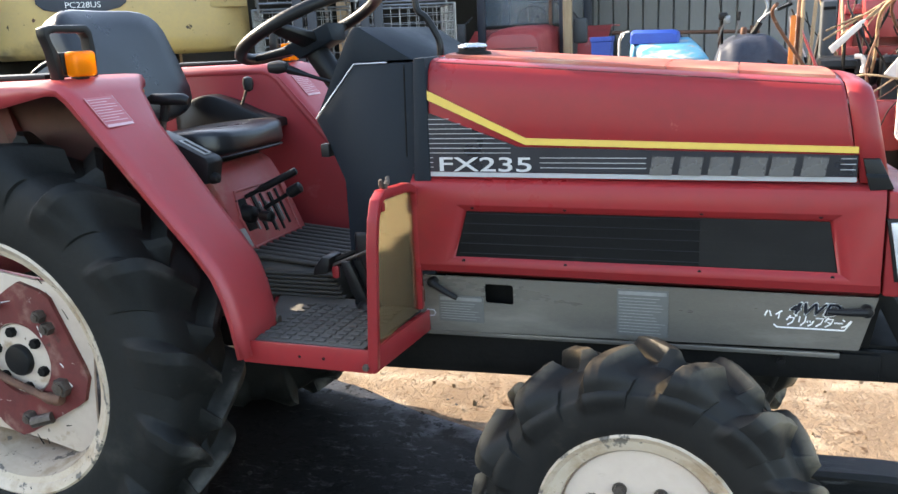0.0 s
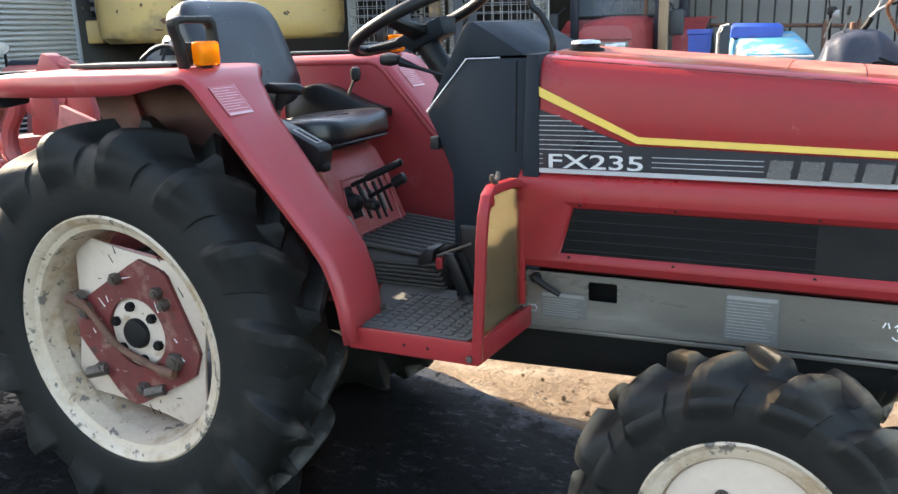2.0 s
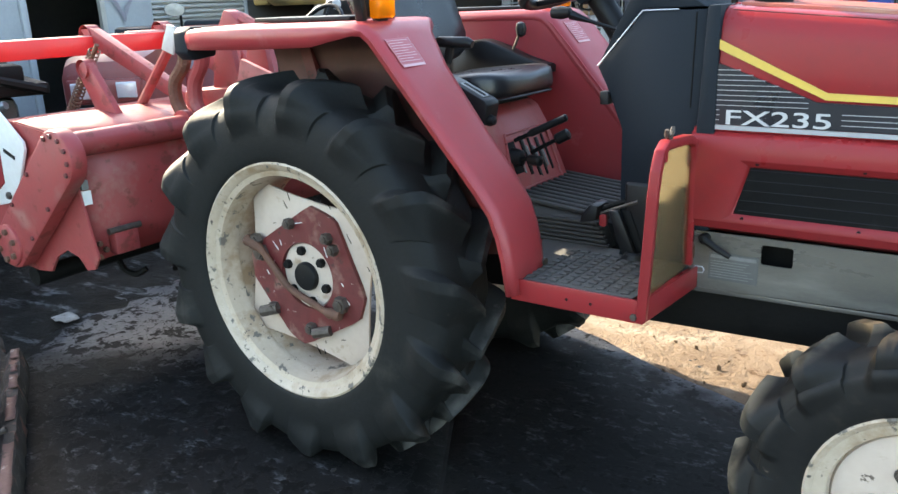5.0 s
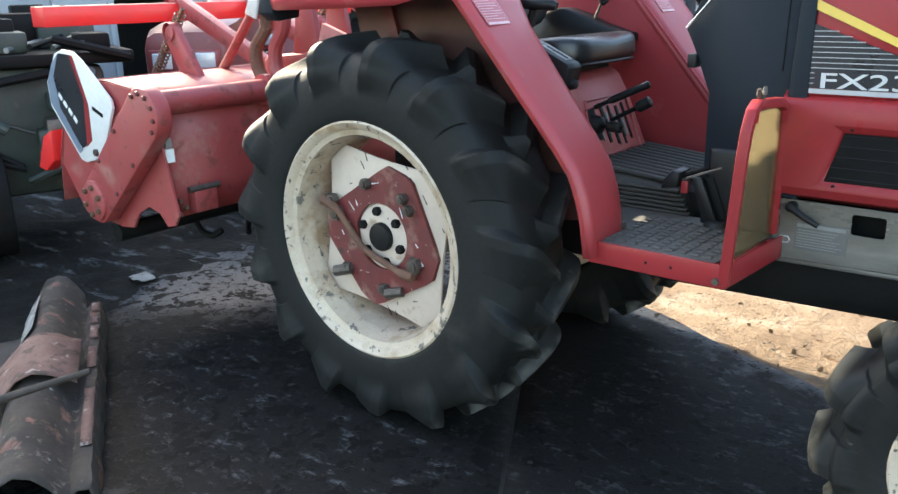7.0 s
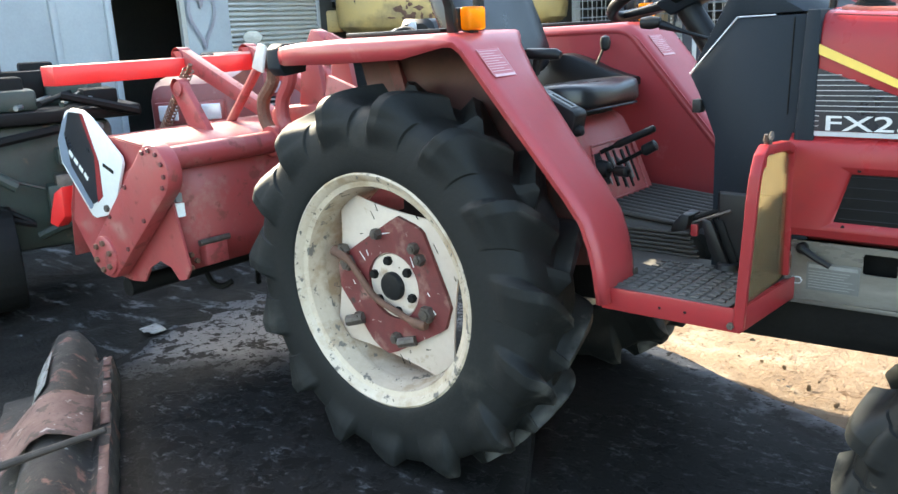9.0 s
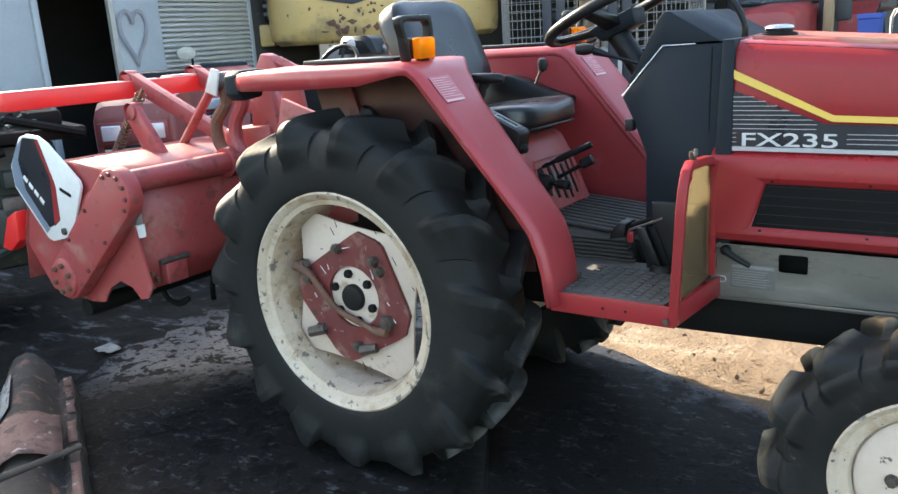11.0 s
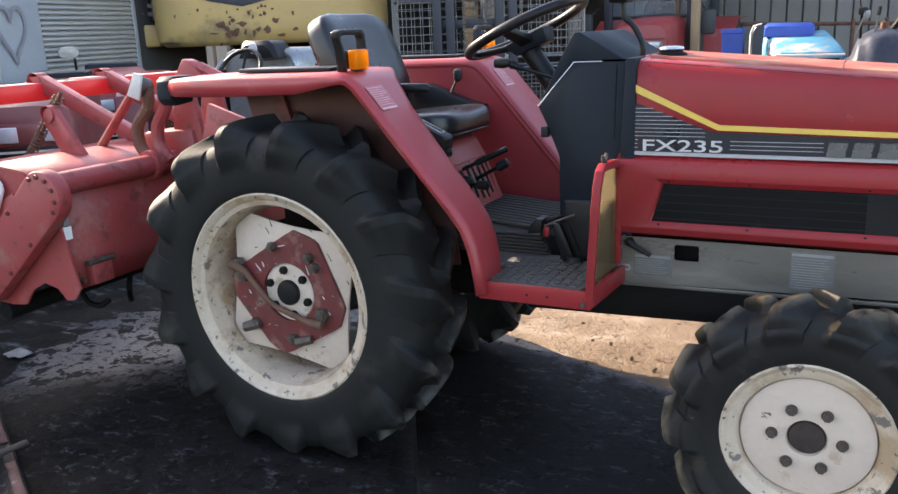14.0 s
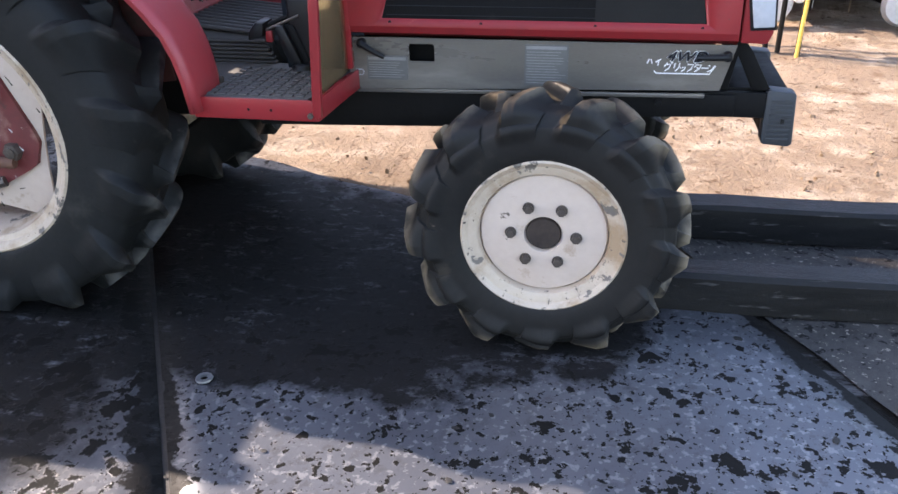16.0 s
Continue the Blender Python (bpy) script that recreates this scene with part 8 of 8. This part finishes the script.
def dark_machine():
    """The dull machine with deck and boxes that stands behind the end of the tiller."""
    T = thing("crawler_machine", (-4.1, 1.6, 0), "dull green and black farm machine with a cluttered deck", "machine")
    M = frame_at((-4.05, 1.80, 0), (0.3, 0.3))
    put("body", box((-1.7, -0.10, 0.28), (0.72, 0.75, 0.90), 0.05), M, olive, T, "dull green body")
    put("deck", box((-1.75, -0.16, 0.90), (0.86, 0.80, 0.96), 0.015), M, iron, T, "dark deck")
    put("side_skirt", box((-1.6, -0.14, 0.30), (-0.35, -0.105, 0.84), 0.01), M, olive, T, "dull green skirt")
    put("engine_housing", box((-1.7, 0.05, 0.96), (0.10, 0.70, 1.29), 0.05), M, navy, T, "dark engine housing")
    put("grain_tank", hull([(x, y, z) for x, z in ((-1.6, 0.96), (-0.36, 0.96), (-0.30, 1.45), (-0.42, 1.62), (-1.6, 1.66)) for y in (0.62, 1.2)], 0.03), M, navy, T, "dark grain tank")
    put("tank_ladder", tube([(-0.62, 0.58, 0.98), (-0.50, 0.58, 1.55)], 0.02, 8), M, galv, T)
    put("tank_ladder", tube([(-0.82, 0.58, 0.98), (-0.70, 0.58, 1.55)], 0.02, 8), M, galv, T)
    for x, y, w, h, mt in ((0.24, 0.15, 0.12, 0.16, iron), (0.30, 0.05, 0.10, 0.10, olive), (0.34, 0.45, 0.16, 0.18, iron), (0.20, 0.50, 0.10, 0.24, navy), (0.62, 0.40, 0.14, 0.15, olive), (0.70, 0.10, 0.08, 0.08, iron), (0.48, 0.62, 0.08, 0.22, iron)):
        put("deck_box", box((x - w, y - 0.12, 0.96), (x + w, y + 0.12, 0.96 + h), 0.015), M, mt, T)
    put("handrail", tube(smooth_path([(-0.28, -0.08, 0.96), (-0.28, -0.08, 1.05), (-0.22, -0.07, 1.09), (0.08, 0.02, 1.10), (0.13, 0.03, 1.05), (0.13, 0.03, 0.96)], 4), 0.018, 8), M, galv, T, "grey hand rail")
    for k in range(10):
        put("deck_pipe", tube([(-0.30 + 0.1 * k, -0.12, 0.98 + 0.012 * (k % 2)), (-0.10 + 0.1 * k, 0.3, 1.0 + 0.02 * (k % 3))], 0.014, 7), M, (galv, iron, olive)[k % 3], T)
    put("track", prism(rounded(0.3, 0.27, 0.65, 0.25, 0.22, 6), "x", -1.5, -1.15, 0.01), M, iron, T)
    put("track", prism(rounded(0.3, 0.27, 0.65, 0.25, 0.22, 6), "x", -0.15, 0.2, 0.01), M, iron, T)
    w = put("wheel", lathe([(0.04, -0.035), (0.085, -0.035), (0.10, -0.02), (0.10, 0.02), (0.085, 0.035), (0.04, 0.035)], (0.02, -0.17, 0.55), "y", 24), M, rubber, T, "small black wheel")
    put("rim", lathe([(0.0005, -0.03), (0.045, -0.03), (0.05, -0.034)], (0.02, -0.17, 0.55), "y", 18), M, steel, w)
    put("pipe", tube([(-0.10, -0.15, 0.88), (0.24, -0.2, 0.62)], 0.028, 10), M, olive, T)
    rng = random.Random(31)
    for k in range(34):
        x, z = rng.uniform(-1.2, 0.75), rng.uniform(0.32, 0.98)
        mt = rng.choice((iron, olive, galv, navy, steel, iron))
        if k % 3:
            q = [Vector((x, -0.15, z)), Vector((x + rng.uniform(-0.2, 0.25), -0.20, z + rng.uniform(-0.12, 0.15))), Vector((x + rng.uniform(-0.3, 0.4), -0.16, z + rng.uniform(-0.2, 0.22)))]
            put("hose", tube(smooth_path(q, 4), rng.choice((0.008, 0.014, 0.022)), 7), M, mt, T)
        else:
            w, h = rng.uniform(0.05, 0.14), rng.uniform(0.03, 0.10)
            put("bracket", box((x - w, -0.21, z - h), (x + w, -0.10, z + h), 0.012), M, mt, T)
    B = thing("dark_crate", (-7.95, 3.55, 0), "tall dark crate in front of the shed", "crate")
    N = frame_at((-7.9, 3.45, 0), (0.3, 0.3))
    put("crate_body", box((-1.6, 0.0, 0.0), (0.35, 0.5, 1.80), 0.03), N, navy, B, "dark crate body")
    put("crate_strut", tube([(-0.9, -0.05, 1.25), (0.1, -0.05, 1.6)], 0.03, 8), N, galv, B)


dark_machine()


def tarp_heap():
    T = thing("tarp_heap", (0.45, 7.7, 0), "machine under a dark creased tarpaulin", "tarpaulin")
    ridge = [(0.10, 0.96), (0.17, 1.00), (0.215, 1.13), (0.30, 1.175), (0.42, 1.205), (0.54, 1.195), (0.64, 1.135), (0.72, 1.06), (0.78, 0.97)]
    rows = []
    for k in range(41):
        u = k / 40 * (len(ridge) - 1)
        n = min(int(u), len(ridge) - 2)
        a, b = Vector(ridge[n]), Vector(ridge[n + 1])
        c = a.lerp(b, u - n)
        row = []
        for j in range(27):
            v = -1 + 2 * j / 26
            drop = 0.03 * v * v + (max(0.0, abs(v) - 0.55) / 0.45) ** 1.6 * (c.y - 0.30)
            fold = 0.030 * noise.noise(Vector((c.x * 5 + v, v * 2.2, 4))) + 0.016 * abs(noise.noise(Vector((c.x * 11 - v * 6, v * 7, 9)))) - 0.010 * math.sin(7 * v + 16 * c.x)
            row.append(Vector((c.x + 0.02 * noise.noise(Vector((v * 4, c.x * 4, 2))), 7.55 + 0.50 * v - (fold if abs(v) > 0.55 else 0.0), c.y - drop + fold * (1.0 if abs(v) < 0.75 else 0.3))))
        rows.append(row)
    t = part("tarpaulin", grid(rows), tarp_m, T, "dark blue-grey creased tarpaulin", sharp=70)
    solid(t, 0.004)
    part("frame", box((0.22, 7.30, 0.0), (0.70, 7.80, 0.90), 0.03), iron, T, "dark machine under the sheet")
    C = thing("cloth_corner", (0.68, 6.6, 0), "pale blue-grey cloth corner over a dark box", "cloth")
    c = part("cloth", grid([[Vector((0.44 + 0.48 * u, 6.55 + 0.25 * v, 0.99 + (0.04 * (1 - abs(u - 0.22) / 0.22) if u < 0.44 else -0.045 * (u - 0.44)) * (1 - 0.3 * v) - 0.02 * v + 0.008 * noise.noise(Vector((u * 6, v * 5, 1))))) for v in (0, 0.25, 0.5, 0.75, 1)] for u in [k / 12 for k in range(13)]]), tarp_m, C, "creased cloth")
    solid(c, 0.004)
    part("box", box((0.46, 6.58, 0.0), (0.90, 6.80, 0.955), 0.02), iron, C)
    # Handles that rise out of it.
    H = thing("tiller_handles", (0.4, 7.9, 0), "walk-behind tiller handles and levers", "tiller")
    part("column", tube([(0.20, 7.9, 0.3), (0.225, 7.5, 1.15), (0.222, 7.4, 1.33)], 0.010, 8), iron, H)
    part("brace", tube([(0.19, 7.45, 1.16), (0.235, 7.4, 1.30)], 0.007, 6), galv, H)
    part("control_head", box((0.195, 7.36, 1.325), (0.265, 7.43, 1.385), 0.014), blackp, H)
    part("lever", tube([(0.215, 7.4, 1.37), (0.195, 7.38, 1.50)], 0.005, 6), iron, H)
    part("clutch_plate", box((0.235, 7.36, 1.30), (0.285, 7.38, 1.36), 0.004), galv, H)
    part("gear_stick", tube([(0.318, 7.45, 1.12), (0.345, 7.4, 1.34)], 0.008, 6), galv, H)
    part("gear_grip", tube([(0.341, 7.4, 1.32), (0.348, 7.4, 1.385)], 0.013, 8), blackp, H)
    part("handle", tube(smooth_path([(0.43, 7.45, 1.17), (0.47, 7.42, 1.26), (0.52, 7.4, 1.33), (0.60, 7.38, 1.38), (0.70, 7.36, 1.425)], 4), 0.013, 8), galv, H, "worn steel handle")
    part("handle", tube(smooth_path([(0.52, 7.4, 1.33), (0.55, 7.4, 1.40), (0.53, 7.4, 1.47)], 4), 0.011, 8), galv, H)
    part("grip", tube([(0.445, 7.42, 1.20), (0.50, 7.4, 1.30)], 0.024, 8), blackp, H)
    part("grip", tube([(0.62, 7.38, 1.39), (0.72, 7.36, 1.43)], 0.018, 8), blackp, H)
    part("fuel_cap", lathe([(0.0005, 1.27), (0.022, 1.265), (0.026, 1.20)], (0.385, 7.5, 0), "z", 14), rust, H)


tarp_heap()


def junk():
    """A bank of old walk-behind tillers at the end of the yard."""
    rng = random.Random(21)
    for n, (x, y, paint) in enumerate(((1.05, 6.6, faded_red), (1.75, 6.9, faded_red), (2.6, 6.7, red_worn), (3.4, 7.2, faded_red))):
        J = thing("walking_tiller", (x, y, 0), ("old red walk-behind tiller with rusty bent handles", "worn red walk-behind tiller with pale guards")[n % 2], "tiller", "old tillers")
        part("engine", box((x - 0.22, y - 0.2, 0.35), (x + 0.24, y + 0.35, 0.85), 0.05), paint, J, "red engine case")
        part("belt_cover", prism(rounded(x + 0.1, 0.62, 0.30, 0.16, 0.14, 5), "y", y - 0.30, y - 0.22, 0.01), paint, J)
        part("fuel_tank", box((x - 0.20, y - 0.15, 0.85), (x + 0.18, y + 0.25, 1.05), 0.06), white_old if n % 2 else blackp, J)
        for s in (-1, 1):
            part("handle", tube(smooth_path([(x + 0.1 * s, y, 0.75), (x + 0.22 * s - 0.1, y - 0.25, 1.05), (x + 0.30 * s - 0.2, y - 0.5, 1.32), (x + 0.34 * s - 0.15, y - 0.75, 1.38 + 0.08 * rng.random())], 4), 0.011, 8), rust if s < 0 else wood, J, "bent handle")
            part("wheel", lathe([(0.10, -0.07), (0.25, -0.07), (0.29, -0.04), (0.29, 0.04), (0.25, 0.07), (0.10, 0.07)], (x + 0.33 * s, y + 0.1, 0.29), "x", 22), rubber, J)
        for k in range(7):
            a = Vector((x + rng.uniform(-0.35, 0.35), y - rng.uniform(0.2, 0.6), rng.uniform(0.7, 1.05)))
            b = a + Vector((rng.uniform(-0.4, 0.5), rng.uniform(-0.3, 0.2), rng.uniform(0.1, 0.55)))
            mid = (a + b) / 2 + Vector((rng.uniform(-0.1, 0.1), 0, rng.uniform(-0.12, 0.12)))
            part("cable", tube(smooth_path([a, mid, b], 4), rng.choice((0.003, 0.005, 0.007)), 6), rng.choice((rust, blackp, wood, wood, iron)), J)
        part("shield", hull([Vector((x + 0.15 + dx, y - 0.45 + dy, z)) for dx, z in ((0, 0.95), (0.25, 1.30), (0.34, 1.24), (0.15, 0.90)) for dy in (0, 0.02)], 0.004), (white_old, galv, white_old, galv)[n], J, "pale sheet shield")
    # Loose parts leaning and heaped between the tillers.
    for n in range(165):
        x, y = rng.uniform(0.80, 2.5), rng.uniform(6.2, 7.6)
        z = rng.uniform(0.0, 0.85)
        kind = n % 5
        mt = rng.choice((rust, rust, wood, faded_red, blackp, iron, iron, iron, blackp, hub_dark, old_red, white_old))
        J = thing(("bent_pipe", "sheet_guard", "machine_leg", "lever_bar", "loose_casing")[kind], (x, y, z), ("bent rusty pipe leaning among the old tillers", "dented sheet guard heaped with old tillers", "pale steel leg standing in the scrap", "thin lever bar sticking out of the scrap", "old painted casing lying in the scrap")[kind], "scrap", "scrap parts")
        lean = Vector((rng.uniform(-0.5, 0.5), rng.uniform(-0.2, 0.2), 1)).normalized()
        if kind in (0, 3):
            l = rng.uniform(0.6, 1.0)
            b = Vector((x, y, z))
            part("pipe", tube(smooth_path([Vector((x, y, 0)), b * 0.5 + Vector((x, y, 0)) * 0.5, b, b + lean * l * 0.5, b + lean * l * 0.75 + Vector((rng.uniform(-0.12, 0.12), 0, 0)), b + lean * l + Vector((rng.uniform(-0.25, 0.25), 0, 0))], 4), rng.uniform(0.005, 0.010) if kind == 0 else 0.004, 7), mt, J)
            part("end_cap", tube([b + lean * l * 0.45, b + lean * l * 0.52], 0.014 if kind == 0 else 0.010, 8), blackp, J)
        elif kind in (1, 2):
            w, h = (rng.uniform(0.04, 0.08), rng.uniform(0.14, 0.28)) if kind == 1 else (0.010, rng.uniform(0.6, 1.0))
            turn = Matrix.Translation((x, y, z)) @ Euler((rng.uniform(-0.3, 0.3), rng.uniform(-0.5, 0.5), rng.uniform(-0.6, 0.6))).to_matrix().to_4x4()
            put("plate", prism([(-w, 0), (w, 0.02), (w * 0.8, h * 0.8), (w * 0.3, h), (-w * 0.7, h * 0.9)], "y", -0.012, 0.012, 0.004), turn, mt, J)
            put("plate_rib", box((-w * 0.5, -0.022, h * 0.2), (w * 0.4, -0.012, h * 0.26), 0.002), turn, mt, J)
        else:
            turn = Matrix.Translation((x, y, z)) @ Euler((0, rng.uniform(-0.4, 0.4), rng.uniform(-0.8, 0.8))).to_matrix().to_4x4()
            s = rng.uniform(0.7, 1.3)
            put("casing", hull([(sx * 0.16 * s, sy * 0.12 * s, 0) for sx in (-1, 1) for sy in (-1, 1)] + [(sx * 0.11 * s, sy * 0.09 * s, 0.22 * s) for sx in (-1, 1) for sy in (-1, 1)], 0.015), turn, mt, J)
            put("lid", lathe([(0.0005, 0.26 * s), (0.05 * s, 0.255 * s), (0.06 * s, 0.22 * s)], (0, 0, 0), "z", 14), turn, iron, J)
    def leaning(name, a, b, r, mat, label, cat, square=False):
        part(name, tube([a, Vector(a).lerp(Vector(b), 0.5) + Vector((0.006, 0, 0.004)), b], r, 4 if square else 8, square=square), mat, None, label, category=cat)

    leaning("orange_pole", (0.655, 6.6, 0.0), (0.695, 6.6, 1.33), 0.022, orange_p, "orange painted post with rusty top", "pole", True)
    leaning("bamboo_pole", (0.735, 6.55, 0.0), (0.750, 6.6, 1.46), 0.012, wood, "pale bamboo pole standing in the scrap", "pole")
    leaning("bamboo_pole", (0.735, 6.5, 0.0), (0.830, 6.6, 1.46), 0.013, wood, "split pale bamboo pole leaning in the scrap", "pole")
    leaning("rusty_post", (0.70, 6.65, 0.0), (0.735, 6.62, 1.44), 0.020, rust, "rusty knotted post leaning among the junk", "pole")
    for a, b in (((0.88, 6.55, 1.16), (1.25, 6.5, 1.40)), ((0.95, 6.5, 1.13), (1.20, 6.5, 1.36)), ((0.98, 6.5, 1.19), (1.33, 6.5, 1.42)), ((0.90, 6.6, 1.22), (1.10, 6.5, 1.31))):
        leaning("dry_cane", a, b, 0.007, wood, "dry pale cane lying across the scrap", "cane")
    S = thing("bent_sheet", (0.98, 6.45, 0), "bent pale steel sheet lying on the scrap", "sheet")
    part("sheet", hull([Vector((x, y, z)) for x, z in ((0.905, 1.115), (0.93, 1.075), (1.10, 1.245), (1.115, 1.285), (1.08, 1.275)) for y in (6.42, 6.435)], 0.004), white_old, S)
    part("prop", tube([(1.0, 6.45, 0.0), (1.0, 6.45, 1.16)], 0.012, 6), iron, S)
    for n, (x0, x1, y, z0, z1) in enumerate(((0.86, 1.09, 6.45, 0.0, 1.035), (1.215, 1.42, 6.35, 0.0, 1.055), (0.89, 0.99, 6.9, 0.0, 1.42))):
        B = thing("dark_case", (x0, y, 0), ("black engine case half hidden in the scrap", "black dented box standing in the scrap", "dark grey panel standing behind the scrap")[n], "case", "dark cases")
        part("case", box((x0, y, z0), (x1, y + 0.16, z1), 0.02), blackp if n < 2 else bumper_grey, B)
        part("case_rim", box((x0 + 0.01, y - 0.008, z1 - 0.06), (x1 - 0.01, y + 0.004, z1 - 0.04), 0.003), iron, B)
    G = thing("white_fender", (1.11, 6.4, 0), "curved white fender on a black case", "fender")
    part("fender", tube(smooth_path([(1.06, 6.40, 1.055), (1.10, 6.39, 1.05), (1.115, 6.39, 1.01), (1.11, 6.39, 0.95)], 4), 0.016, 8), white_old, G)
    part("stay", tube([(1.10, 6.42, 0.0), (1.11, 6.40, 1.0)], 0.010, 6), iron, G)
    F = thing("red_implement", (1.6, 7.6, 0), "tall red implement frame behind the scrap", "implement")
    for x in (1.12, 1.55, 2.05):
        part("upright", box((x - 0.05, 7.55, 0.0), (x + 0.05, 7.65, 1.62), 0.008), faded_red, F)
    for z in (1.05, 1.36, 1.56):
        part("cross_bar", box((0.90 if z > 1.5 else 1.1, 7.50, z - 0.035), (2.3, 7.56, z + 0.035), 0.006), faded_red, F)
    part("back_plate", box((1.15, 7.66, 0.7), (2.2, 7.70, 1.30), 0.01), old_red, F, "dark red back plate")
    part("hopper", hull([(x, y, z) for x, z in ((1.25, 1.15), (1.50, 1.15), (1.56, 1.42), (1.20, 1.42)) for y in (7.30, 7.50)], 0.01), faded_red, F, "red hopper")
    M1 = thing("hanging_guard", (1.2, 5.2, 0), "white and blue rotor guard standing upright", "guard")
    part("guard", prism(rounded(1.185, 0.86, 0.052, 0.205, 0.05, 6), "y", 5.18, 5.21, 0.006), white_old, M1, "white guard face with chipped edge")
    part("guard_edge", prism(rounded(1.262, 0.88, 0.055, 0.225, 0.045, 6), "y", 5.22, 5.32, 0.006), blue_d, M1, "blue guard edge")
    part("guard_plate", prism([(1.285, 0.86), (1.335, 0.885), (1.375, 0.79), (1.31, 0.745)], "y", 5.17, 5.18, 0.003), white_old, M1, "pale blue-white plate")
    for z in (0.72, 0.80, 0.90, 0.98):
        part("rivet", hexnut((1.278, 5.219, z), 0.008, 0.006), galv, M1)
    part("guard_leg", tube([(1.25, 5.30, 0.0), (1.25, 5.30, 0.75)], 0.02, 8), iron, M1)

    def chain_cover(a, b, r, y, face, rim, label):
        a, b = Vector(a), Vector(b)
        ang = math.atan2((b - a).y, (b - a).x)
        pts = [(a.x + r * math.cos(ang + radians(t)), a.y + r * math.sin(ang + radians(t))) for t in range(90, 271, 15)]
        pts += [(b.x + r * math.cos(ang + radians(t)), b.y + r * math.sin(ang + radians(t))) for t in range(270, 451, 15)]
        C = thing("chain_cover", (b.x, y, 0), label, "cover", "chain covers")
        part("rim", prism([(q[0] + 0.022, q[1] - 0.004) for q in pts], "y", y, y + 0.07, 0.006), rim, C, "painted rim")
        part("face", prism(pts, "y", y - 0.012, y - 0.001, 0.005), face, C, "bright face of the cover")
        part("stand", tube([(b.x, y + 0.04, 0.0), (b.x, y + 0.04, b.y)], 0.015, 8), iron, C)

    chain_cover((1.385, 0.71), (1.300, 0.44), 0.036, 5.05, yellow_d, faded_red, "yellow and red chain cover leaning upright")
    chain_cover((1.165, 0.655), (1.235, 0.49), 0.026, 5.08, white_old, faded_red, "white and red chain cover leaning upright")
    chain_cover((1.26, 0.56), (1.245, 0.33), 0.020, 5.15, white_old, old_red, "dark red chain cover with pale edge")
    chain_cover((1.43, 0.52), (1.40, 0.36), 0.034, 5.0, yellow_d, old_red, "short yellow cover plate")
    part("yellow_pole", tube([(1.385, 4.98, 0.0), (1.395, 4.98, 0.33)], 0.011, 8), yellow_d, None, "short yellow stake driven into dirt", category="stake")
    H = thing("hose", (1.30, 5.0, 0), "loose pale hose on the covers", "hose")
    part("loop", tube(smooth_path([(1.315, 5.02, 0.36), (1.335, 5.0, 0.31), (1.375, 5.0, 0.31), (1.395, 5.02, 0.38)], 5), 0.008, 8), white_old, H)
    R = thing("seeder", (1.6, 5.9, 0), "red seeder hopper on small wheels", "seeder")
    part("hopper", loaf([[Vector((1.75 + sx * w, 6.0 + sy * 0.3, z)) for sx, sy in ((-1, -1), (1, -1), (1, 1), (-1, 1))] for w, z in ((0.18, 0.25), (0.45, 0.62), (0.45, 0.75))]), faded_red, R, "red hopper")
    part("frame", box((1.3, 5.85, 0.16), (2.2, 6.1, 0.26), 0.01), iron, R)
    for x in (1.35, 2.15):
        part("wheel", lathe([(0.0005, -0.04), (0.12, -0.04), (0.14, 0.0), (0.12, 0.04), (0.0005, 0.04)], (x, 5.8, 0.14), "y", 22), white_old, R)


junk()
